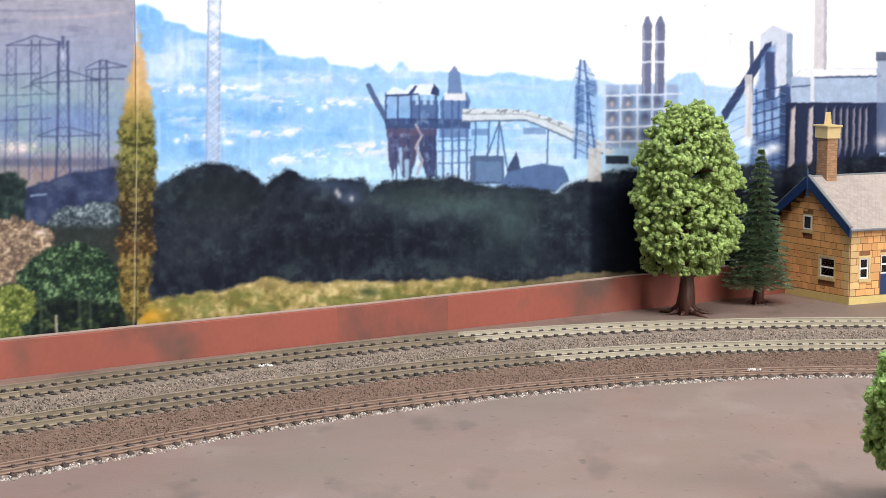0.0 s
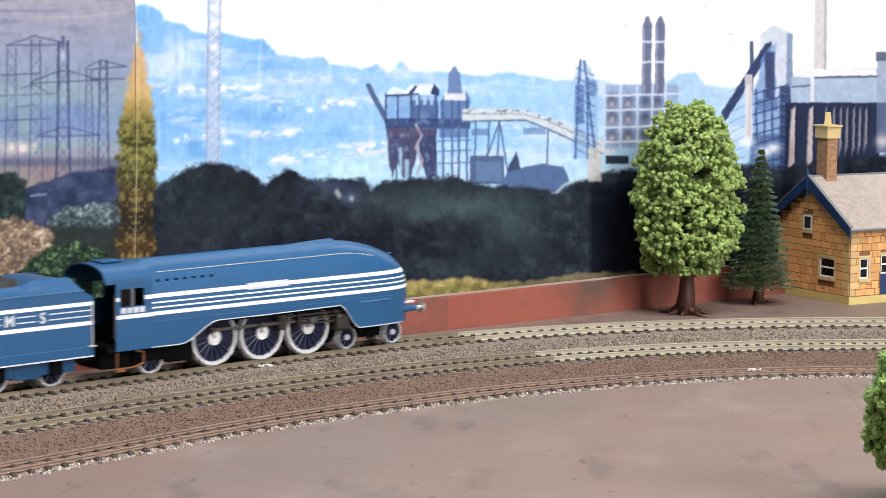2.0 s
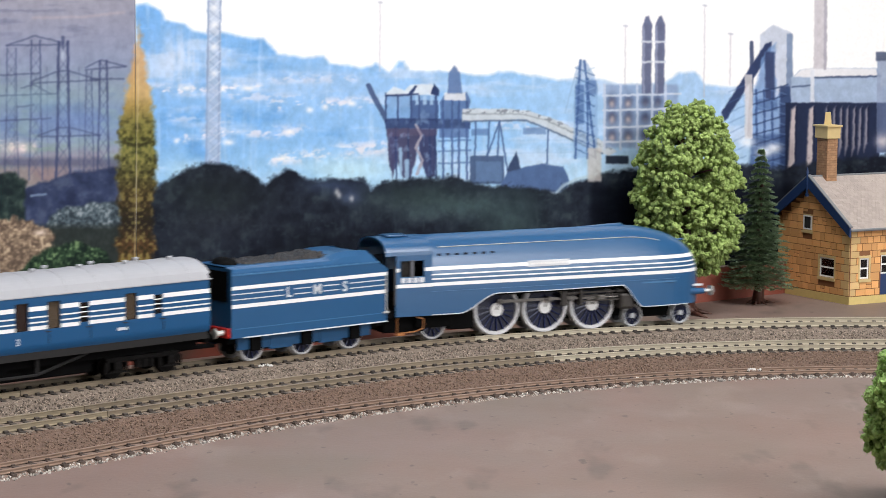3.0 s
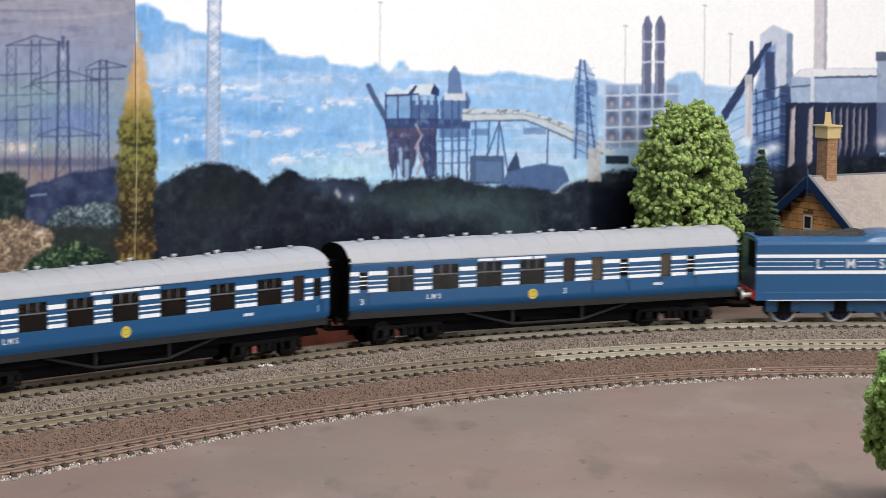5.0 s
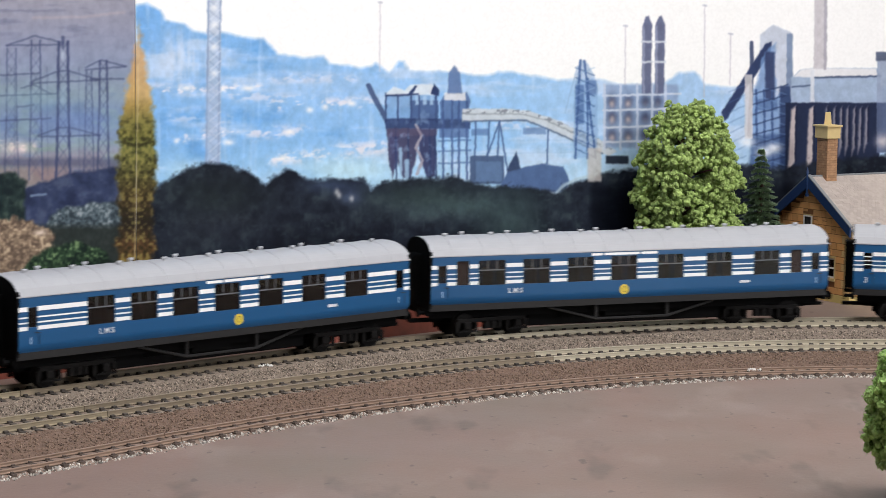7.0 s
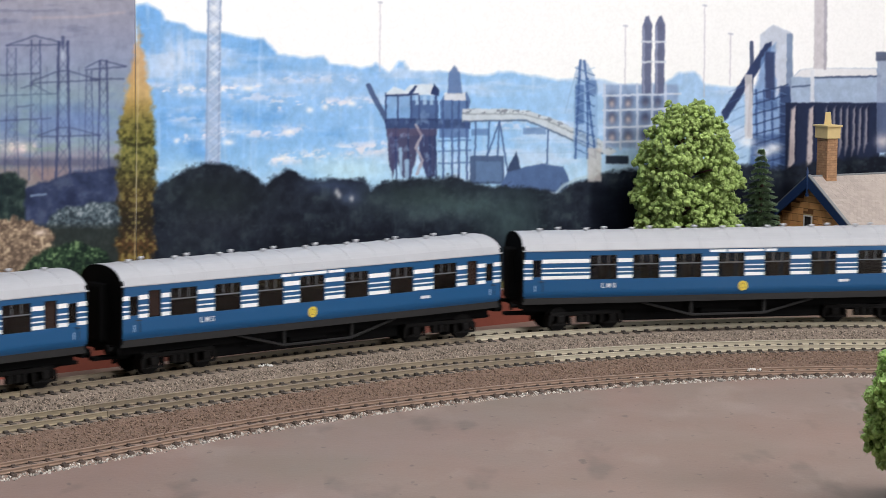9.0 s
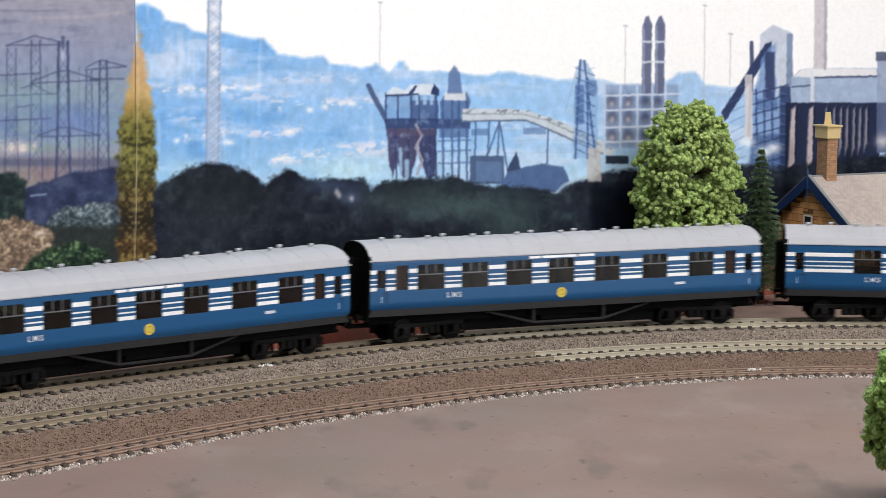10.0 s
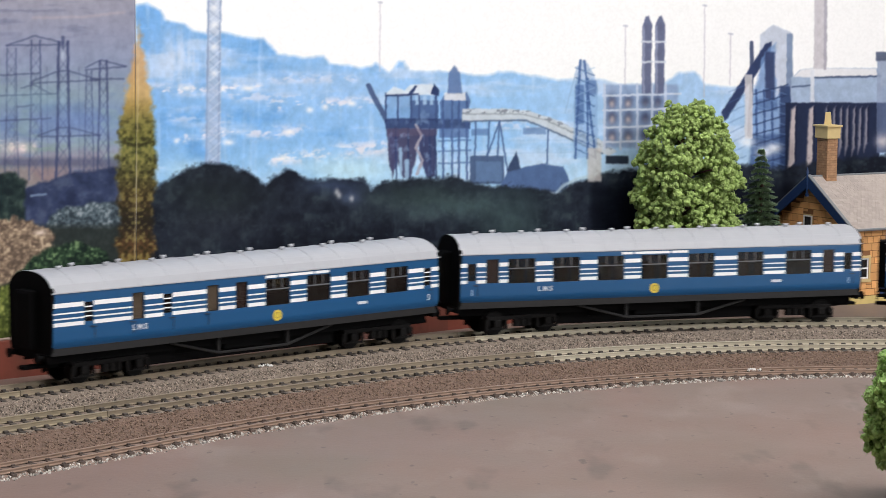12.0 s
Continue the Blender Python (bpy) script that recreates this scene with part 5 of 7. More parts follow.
    for row, y in ((0, -2.8), (1, 6.5)):
        for x in vx:
            x = x + row * 13
            if abs(x) > 108:
                continue
            bm = bmesh.new()
            z = roof_z(y)
            add_cyl(bm, (x * MM, y * MM, (z - 0.6) * MM), (x * MM, y * MM, (z + 1.0) * MM), 0.7 * MM, None, 10)
            add_cyl(bm, ((x - 1.3) * MM, y * MM, (z + 1.1) * MM), ((x + 1.3) * MM, y * MM, (z + 1.1) * MM), 0.7 * MM, None, 10)
            part("ventilator", bm, M_ROOF, roof)
    # ends and corridor gangways
    for sx in (-1, 1):
        xa, xb = sorted((sx * (LEN + 0.72), sx * (LEN - 0.8)))
        outline = [(-16.6, 15.2), (-17.6, 21)] + [(y * 0.995, roof_z(y * 0.995) - 0.12) for y in ys] + [(17.6, 21), (16.6, 15.2)]
        part("end_panel", loft([[(x * MM, y * MM, z * MM) for y, z in outline] for x in (xa, xb)]), M_BLACK, root, "black coach end")
        bm = bmesh.new()
        xa, xb = sorted((sx * LEN, sx * (LEN + 5.0)))
        add_mbox(bm, xa, xb, -5.6, 5.6, 17.5, 43.5, 0.8)
        for k in range(4):
            xx = sx * (LEN + 0.8 + k * 1.2)
            add_mbox(bm, xx - 0.3, xx + 0.3, -6.2, 6.2, 17, 44, 0.2)
        part("gangway", bm, M_BLACK, root, "black corridor gangway")
        bm = bmesh.new()
        for y in (-11.5, 11.5):
            add_cyl(bm, (sx * LEN * MM, y * MM, 14 * MM), (sx * (LEN + 4.5) * MM, y * MM, 14 * MM), 1.0 * MM, None, 8)
            add_cyl(bm, (sx * (LEN + 4.5) * MM, y * MM, 14 * MM), (sx * (LEN + 5.2) * MM, y * MM, 14 * MM), 2.3 * MM, None, 12)
        add_mbox(bm, *sorted((sx * (LEN - 1), sx * (LEN + 1.2))), -15, 15, 12.6, 15.4)
        part("buffer_beam", bm, M_BLACK, root)
        bm = bmesh.new()
        add_mbox(bm, *sorted((sx * (LEN - 12), sx * (LEN + 6.0))), -2.5, 2.5, 7.5, 9.2, 0.3)
        part("coupling", bm, M_BLACK, root)
        bm = bmesh.new()
        for z in (20, 24, 28, 32, 36, 40):
            add_cyl(bm, (sx * (LEN + 0.5) * MM, -14 * MM, z * MM), (sx * (LEN + 0.5) * MM, -11 * MM, z * MM), 0.3 * MM, None, 5)
        part("end_steps", bm, M_BLACK, root)
    # floor, seats, compartment partitions, underfloor boxes
    part("floor", mbox(-LEN + 1, LEN - 1, -16.8, 16.8, 15.2, 18.2), M_BLACK, root)
    for a, b in wide:
        a, b = (a, b) if not flip else (-b, -a)
        for y0, y1 in ((-16.2, -6), (4, 16.2)):
            bm = bmesh.new()
            m = (a + b) / 2
            for d in (-1, 1):
                xa, xb = sorted((m + d * 9.6, m + d * 8.0))
                add_mbox(bm, xa, xb, y0, y1, 18.2, 33.5, 0.5)
                xa, xb = sorted((m + d * 8.0, m + d * 3.4))
                add_mbox(bm, xa, xb, y0, y1, 22.0, 24.2, 0.5)
            part("seat", bm, M_SEAT, root, "brown bench seat")
    for x in ((-92, 90) if kind != "brake" else ((-48, -1.5, 99) if not flip else (48, 1.5, -99))):
        part("partition", mbox(x - 0.4, x + 0.4, -16.8, 16.8, 18.2, 44), M_SEAT, root)
    for y in (-9.5, 9.5):
        part("underframe_beam", mbox(-LEN + 2, LEN - 2, y - 0.8, y + 0.8, 10.4, 15.3), M_BLACK, root)
    part("centre_sill", mbox(-LEN + 6, LEN - 6, -3.5, 3.5, 7.4, 15.2), M_BLACK, root)
    bm = bmesh.new()
    add_cyl(bm, (-58 * MM, 3 * MM, 9.6 * MM), (-36 * MM, 3 * MM, 9.6 * MM), 4.6 * MM, None, 14)
    part("vacuum_cylinder", bm, M_BLACK, root)
    # added black block stands in for the deep shade below the coach floor
    part("equipment_tray", mbox(-57, 57, -5.5, 6.5, 3.6, 12.0, 0.5), M_BLACK, root)
    for x0, x1, y0 in ((-14, 8, -9), (14, 30, 2), (-40, -26, -6)):
        part("battery_box", mbox(x0, x1, y0, y0 + 9, 7.5, 15, 0.4), M_BLACK, root)
    for x in (-82, 82):
        bogie(root, key, x)
    VEH[key] = root
    return root


VEH = {}
COACHES = [("c1", "brake", True), ("c2", "open", False), ("c3", "saloon", True), ("c4", "open", False), ("c5", "open", False), ("c6", "brake", False)]
LABELS = {"brake": "blue and white brake coach with grey roof and guard doors", "open": "blue and white open coach with seven windows and doors",
          "saloon": "blue and white saloon coach with seven wide windows"}
for key, kind, flip in COACHES:
    coach(key, kind, flip, LABELS[kind])


# ---------------------------------------------------------------- streamlined locomotive and tender
def smoothstep(a, b, x):
    u = min(1.0, max(0.0, (x - a) / (b - a)))
    return u * u * (3 - 2 * u)


def skirt_low(x):
    """Lower edge of the casing along the locomotive (mm)."""
    if x < 0:
        return 13.7 + (23.2 - 13.7) * smoothstep(-55, -32, x)
    if x < 45:
        return 23.2 + 0.5 * x / 40
    return 11.4 + (23.7 - 11.4) * (1 - smoothstep(43, 57, x))


def casing_top(x):
    return float(np.interp(x, [-75, -20, 30, 44, 52, 60, 68, 75, 82, 88, 92, 95, 97.4, 98.8], [54.0, 54.4, 54.6, 54.8, 54.7, 54.0, 52.6, 50.8, 48.2, 45.0, 41.8, 38.0, 32.0, 24.0]))


def casing_half(x):
    return float(np.interp(x, [-75, 66, 76, 83, 88, 92, 95, 97.4, 98.8], [17.0, 17.0, 16.5, 15.3, 13.7, 11.4, 8.6, 5.4, 2.4]))


def casing_knee(x):
    """Height at which the upright skirt begins to lean in."""
    b = skirt_low(x)
    return min(27.0, b + (casing_top(x) - b) * 0.45)


def casing_side(x, z):
    """Half width of the casing at a height."""
    k = casing_knee(x)
    v = min(1.0, max(0.0, (z - k) / (casing_top(x) - k)))
    return casing_half(x) * math.sqrt(1 - v ** 2.6)


def casing_ring(x, n=36):
    """Open section from the near lower edge over the top to the far lower edge."""
    w, t, b, knee = casing_half(x), casing_top(x), skirt_low(x), casing_knee(x)
    half = [(-w, b + (knee - b) * i / 4) for i in range(5)]
    for i in range(1, n // 2 + 1):
        a = math.pi / 2 * i / (n // 2)
        half.append((-w * math.cos(a), knee + (t - knee) * math.sin(a) ** (2 / 2.6)))
    return half + [(-y, z) for y, z in half[-2::-1]]


def locomotive():
    root = thing("steam_locomotive", "blue streamlined steam locomotive with white speed bands", "locomotive")
    xs = [-71 + 2.0 * i for i in range(57)] + [42 + 1.0 * i for i in range(1, 56)] + [98.0, 98.8]
    rings = [[(x * MM, y * MM, z * MM) for y, z in casing_ring(x)] for x in xs]
    bm = loft(rings, closed=False)
    tip = [v for v in bm.verts if abs(v.co.x - 98.8 * MM) < 1e-6]
    bm.faces.new(tip)
    bmesh.ops.recalc_face_normals(bm, faces=bm.faces)
    casing = part("casing", bm, M_BLUE, root, "blue rounded streamlined casing", smooth=True)
    # white bands and fine lines
    for z0, z1, x0, x1 in ((37.0, 38.9, -71, 93.5), (34.5, 35.2, -71, 95.5), (32.2, 32.9, -71, 96), (28.9, 30.7, -71, 96.5)):
        for sy in (-1, 1):
            rr = []
            for x in [v for v in xs if x0 <= v <= x1]:
                y, yt = sy * (casing_side(x, z0) + 0.10), sy * (casing_side(x, z1) + 0.10)
                rr.append([(x * MM, y * MM, z0 * MM), (x * MM, yt * MM, z1 * MM), (x * MM, (yt - sy * 0.4) * MM, z1 * MM), (x * MM, (y - sy * 0.4) * MM, z0 * MM)])
            part("speed_band", loft(rr), M_WHITE, casing, "white speed band")
    for sy in (-1, 1):
        rr = []
        for x in [v for v in xs if v < 88]:
            y, z = sy * (casing_half(x) + 0.12), skirt_low(x)
            rr.append([(x * MM, y * MM, z * MM), (x * MM, y * MM, (z + 0.45) * MM), (x * MM, (y - sy * 0.7) * MM, (z + 0.45) * MM), (x * MM, (y - sy * 0.7) * MM, z * MM)])
        part("skirt_edge", loft(rr), M_GREY_TXT, casing, "pale edge line of skirt")
        rr = []
        for x in [v for v in xs if -66 < v < 70]:
            z = casing_top(x) - 5.6
            y = -casing_side(x, z) - 0.35
            rr.append([(x * MM, -sy * (y + 0.25 * math.cos(k)) * MM, (z + 0.25 * math.sin(k)) * MM) for k in (0, 1.57, 3.14, 4.71)])
        part("handrail", loft(rr), M_STEEL, root, "thin steel handrail")
        # plate with the name, kept plain
        y0, y1 = sorted((sy * 15.6, sy * 16.65))
        plate = part("nameplate", mbox(-14.5, 10.5, y0, y1, 36.4, 39.6, 0.15), M_GREY_TXT, root, "pale nameplate")
        bm = bmesh.new()
        for k in range(9):
            add_mbox(bm, -12.6 + k * 2.6, -10.8 + k * 2.6, *sorted((sy * 16.6, sy * 16.74)), 37.5, 38.5)
        part("raised_bar", bm, M_WHITE, plate)
        bm = mbox(56, 77, *sorted((sy * 16.6, sy * 17.15)), 24.2, 25.0)
        part("front_step", bm, M_EDGE, casing)
        bm = bmesh.new()
        for k in range(7):
            add_mbox(bm, -66.5 + k * 5.2, -64.7 + k * 5.2, *sorted((sy * 13.2, sy * 14.25)), 44.2, 45.3)
        part("washout_plug", bm, M_BLACK, casing)
        rr = [[(x * MM, sy * (casing_half(x) + 0.02) * MM, z * MM) for z in (26.0, 26.25)] + [(x * MM, sy * (casing_half(x) + 0.16) * MM, z * MM) for z in (26.25, 26.0)] for x in xs if x < 80]
        part("bead_line", loft(rr), M_EDGE, casing)
    # fairing of the chimney on top
    rings = []
    for x, h, w in ((18, 54.4, 2.5), (30, 55.0, 3.2), (44, 55.7, 3.6), (51, 55.9, 3.4), (52, 55.2, 3.0)):
        rings.append([(x * MM, w * math.cos(k * 3.1416 / 8) * MM, (52.5 + (h - 52.5) * math.sin(k * 3.1416 / 8)) * MM) for k in range(9)])
    part("chimney_fairing", loft(rings), M_BLUE, root, smooth=True)
    # cab
    holes = [(-89, -83, 34.4, 42.6), (-81.6, -75.6, 34.4, 42.6)]
    for sy in (-1, 1):
        side = part("cab_side", pierced(-91.4, -70.9, 13.7, 45.5, holes, sy * 17.1, 0.7), M_BLUE, root, "blue cab side")
        for z0, z1, x0, x1 in ((28.7, 30.6, -91.2, -71), (37.0, 38.9, -91.2, -89.5), (37.0, 38.9, -75.2, -71)):
            part("speed_band", mbox(x0, x1, *sorted((sy * 17.08, sy * 17.22)), z0, z1), M_WHITE, side)
        bm = bmesh.new()
        for k in range(4):
            add_mbox(bm, -88.6 + k * 3.5, -86.0 + k * 3.5, *sorted((sy * 17.08, sy * 17.24)), 31.2, 33.8, 0.1)
        part("number_bar", bm, M_GREY_TXT, side, "pale cab figures")
        pane = part("cab_window", mbox(-89.0, -83.0, *sorted((sy * 16.6, sy * 16.75)), 34.4, 42.6), M_GLASS, root)
        pane.visible_shadow = False
        part("window_frame", mbox(-83.0, -81.6, *sorted((sy * 16.9, sy * 17.4)), 34.0, 43.0), M_VENT, side)
        part("cab_pillar", mbox(-92.4, -91.4, *sorted((sy * 16.6, sy * 17.1)), 20, 40), M_DULL, root)
        part("cab_steps", mbox(-91, -86, *sorted((sy * 15.0, sy * 17.0)), 4.0, 4.8), M_COPPER, root, "copper-coloured cab step")
        bm = bmesh.new()
        pts = [(-90, 13), (-90, 5), (-80, 5.5), (-75, 7), (-75, 12), (-79, 13)]
        for (a, b), (c, d) in zip(pts, pts[1:]):
            add_cyl(bm, (a * MM, sy * 15.6 * MM, b * MM), (c * MM, sy * 15.6 * MM, d * MM), 0.42 * MM, None, 6)
        part("injector_pipe", bm, M_COPPER, root, "copper injector pipe")
    ring = []
    for x, dz in ((-97.5, -0.2), (-71, 0.0)):
        ring.append([(x * MM, -17.1 * math.cos(k * 3.1416 / 24) ** 1.0 * MM if k != 12 else 0.0, (45.4 + (54.2 + dz - 45.4) * abs(math.sin(k * math.pi / 24)) ** 0.75) * MM) for k in range(25)])
    ring = [a + [(x, y * 0.96, z - 0.6 * MM) for x, y, z in a[::-1]] for a in ring]
    bm = loft(ring)
    bmesh.ops.recalc_face_normals(bm, faces=bm.faces)
    part("cab_roof", bm, M_BLUE, root)
    part("roof_hatch", mbox(-92, -80, -6, 3, 54.0, 55.0, 0.3), M_BLUE, root)
    part("cab_front", mbox(-72, -71, -16.4, 16.4, 16, 45), M_BLACK, root)
    part("backhead", mbox(-76, -72, -9, 9, 16, 40, 1.0), M_BLACK, root)
    part("cab_floor", mbox(-95, -71, -15, 15, 13, 16), M_BLACK, root)
    part("drag_box", mbox(-95, -72, -10, 10, 4.6, 13.1, 0.5), M_BLACK, root)
    part("frame", mbox(-88, 92, -6.4, 6.4, 6, 24, 0.5), M_BLACK, root)
    part("ashpan", mbox(-58, -43, -11, 11, 4.5, 14, 0.8), M_BLACK, root)
    part("inner_boiler", mbox(-70, 56, -14, 14, 22, 27), M_BLACK, root)
    # front: buffers, coupling, lamp
    bm = bmesh.new()
    for y in (-11.5, 11.5):
        add_cyl(bm, (84 * MM, y * MM, 17.6 * MM), (98.5 * MM, y * MM, 17.6 * MM), 2.2 * MM, 1.6 * MM, 14)
    part("buffer_shank", bm, M_BLUE, root, smooth=False)
    for y in (-11.5, 11.5):
        bm = bmesh.new()
        add_cyl(bm, (98.5 * MM, y * MM, 17.6 * MM), (102.4 * MM, y * MM, 17.6 * MM), 1.0 * MM, None, 12)
        add_cyl(bm, (102.4 * MM, y * MM, 17.6 * MM), (103.4 * MM, y * MM, 17.6 * MM), 2.9 * MM, 2.5 * MM, 16)
        part("buffer", bm, M_STEEL, root, "steel buffer head")
    bm = bmesh.new()
    for k in range(10):
        a0, a1 = 0.63 * k, 0.63 * (k + 1)
        add_cyl(bm, ((95.5 + 1.8 * math.sin(a0)) * MM, 0, (9.0 + 2.8 * math.cos(a0)) * MM), ((95.5 + 1.8 * math.sin(a1)) * MM, 0, (9.0 + 2.8 * math.cos(a1)) * MM), 0.45 * MM, None, 5)
    part("coupling_hook", bm, material("rust_hook", (0.16, 0.06, 0.04), rough=0.6), root)
    bm = mbox(91, 97, -12.5, -10.5, 20.4, 21.6, 0.3)
    part("lamp_iron", bm, M_GREY_TXT, root)
    bm = bmesh.new()
    add_cyl(bm, (86 * MM, 0, 45 * MM), (91 * MM, 0, 45.4 * MM), 0.6 * MM, None, 8)
    part("lamp_bracket", bm, M_BLUE, root)
    # wheels
    for i, x in enumerate((-29, 0, 29)):
        for sy in (-1, 1):
            w = spoked_wheel("driving_wheel", root, x, sy * 8.6, 13.5, 13.4, 18, sy, M_TYRE, M_SPOKE, M_WHITE, 3.6, 4.6)
            WHEELS.append((w, x, sy * 8.6, 13.5, 13.4, 0.0 if sy < 0 else 1.5708, "drive"))
    for x in (54.5, 85.0):
        for sy in (-1, 1):
            w = spoked_wheel("bogie_wheel", root, x, sy * 8.6, 5.9, 5.8, 10, sy, M_GREY_TXT, M_SPOKE, M_GREY_TXT, 1.5)
            WHEELS.append((w, x, sy * 8.6, 5.9, 5.8, 0.2, 1))
    for sy in (-1, 1):
        w = spoked_wheel("trailing_wheel", root, -66.5, sy * 8.6, 7.3, 7.2, 10, sy, M_TYRE, M_SPOKE, M_DULL, 1.8)
        WHEELS.append((w, -66.5, sy * 8.6, 7.3, 7.2, 0.2, 1))
        part("rear_frame", mbox(-78, -56, *sorted((sy * 10.4, sy * 11.4)), 6.5, 14, 0.4), M_BLACK, root)
        part("bogie_frame", mbox(49, 91, *sorted((sy * 6.0, sy * 7.0)), 4.5, 9.5, 0.4), M_BLACK, root)
        # cylinder, slide bars, valve gear bracket
        bm = bmesh.new()
        add_mbox(bm, 43, 52, *sorted((sy * 9.5, sy * 15.5)), 10.5, 19.5, 1.6)
        for k in range(4):
            add_cyl(bm, ((44 + 2 * k) * MM, sy * 15.5 * MM, 12 * MM), ((44 + 2 * k) * MM, sy * 15.9 * MM, 12 * MM), 0.5 * MM, None, 6)
        part("cylinder", bm, M_DULL, root, "grey cylinder block")
        bm = bmesh.new()
        for z in (15.6, 18.4):
            add_mbox(bm, 20, 43, sy * 12.8 - 0.6, sy * 12.8 + 0.6, z, z + 0.8)
        add_mbox(bm, 19, 20.6, *sorted((sy * 10, sy * 14)), 14, 23)
        part("slide_bar", bm, M_DULL, root)
        bm = bmesh.new()
        add_cyl(bm, (42 * MM, sy * 12.4 * MM, 20.6 * MM), (52 * MM, sy * 12.4 * MM, 20.6 * MM), 1.8 * MM, None, 10)
        add_mbox(bm, 10, 42, sy * 12.4 - 0.5, sy * 12.4 + 0.5, 20.0, 21.0)
        add_mbox(bm, 8, 12, sy * 12.4 - 0.7, sy * 12.4 + 0.7, 14.0, 22.0, 0.3)
        part("valve_gear", bm, M_DULL, root, "steel valve gear")
        # moving rods
        bm = bmesh.new()
        add_mbox(bm, -29, 29, -0.35, 0.35, -0.75, 0.75)
        for x in (-29, 0, 29):
            add_disc(bm, x, -0.5, 0, 0, 1.5, 0.5, 14)
        RODS["couple", sy] = part("coupling_rod", bm, M_ROD, root, "steel coupling rod")
        bm = bmesh.new()
        add_mbox(bm, 0, 31, -0.35, 0.35, -0.6, 0.6)
        add_disc(bm, 0, -0.5, 0, 0, 1.5, 0.5, 14)
        add_disc(bm, 31, -0.5, 0, 0, 1.1, 0.5, 14)
        RODS["connect", sy] = part("connecting_rod", bm, M_ROD, root, "steel connecting rod")
        bm = bmesh.new()
        add_mbox(bm, -2, 2.4, -1.0, 1.0, -1.4, 1.4, 0.3)
        add_cyl(bm, (0, 0, 0), (11 * MM, 0, 0), 0.5 * MM, None, 8)
        RODS["cross", sy] = part("crosshead", bm, M_ROD, root, "steel crosshead and piston rod")
    VEH["loco"] = root


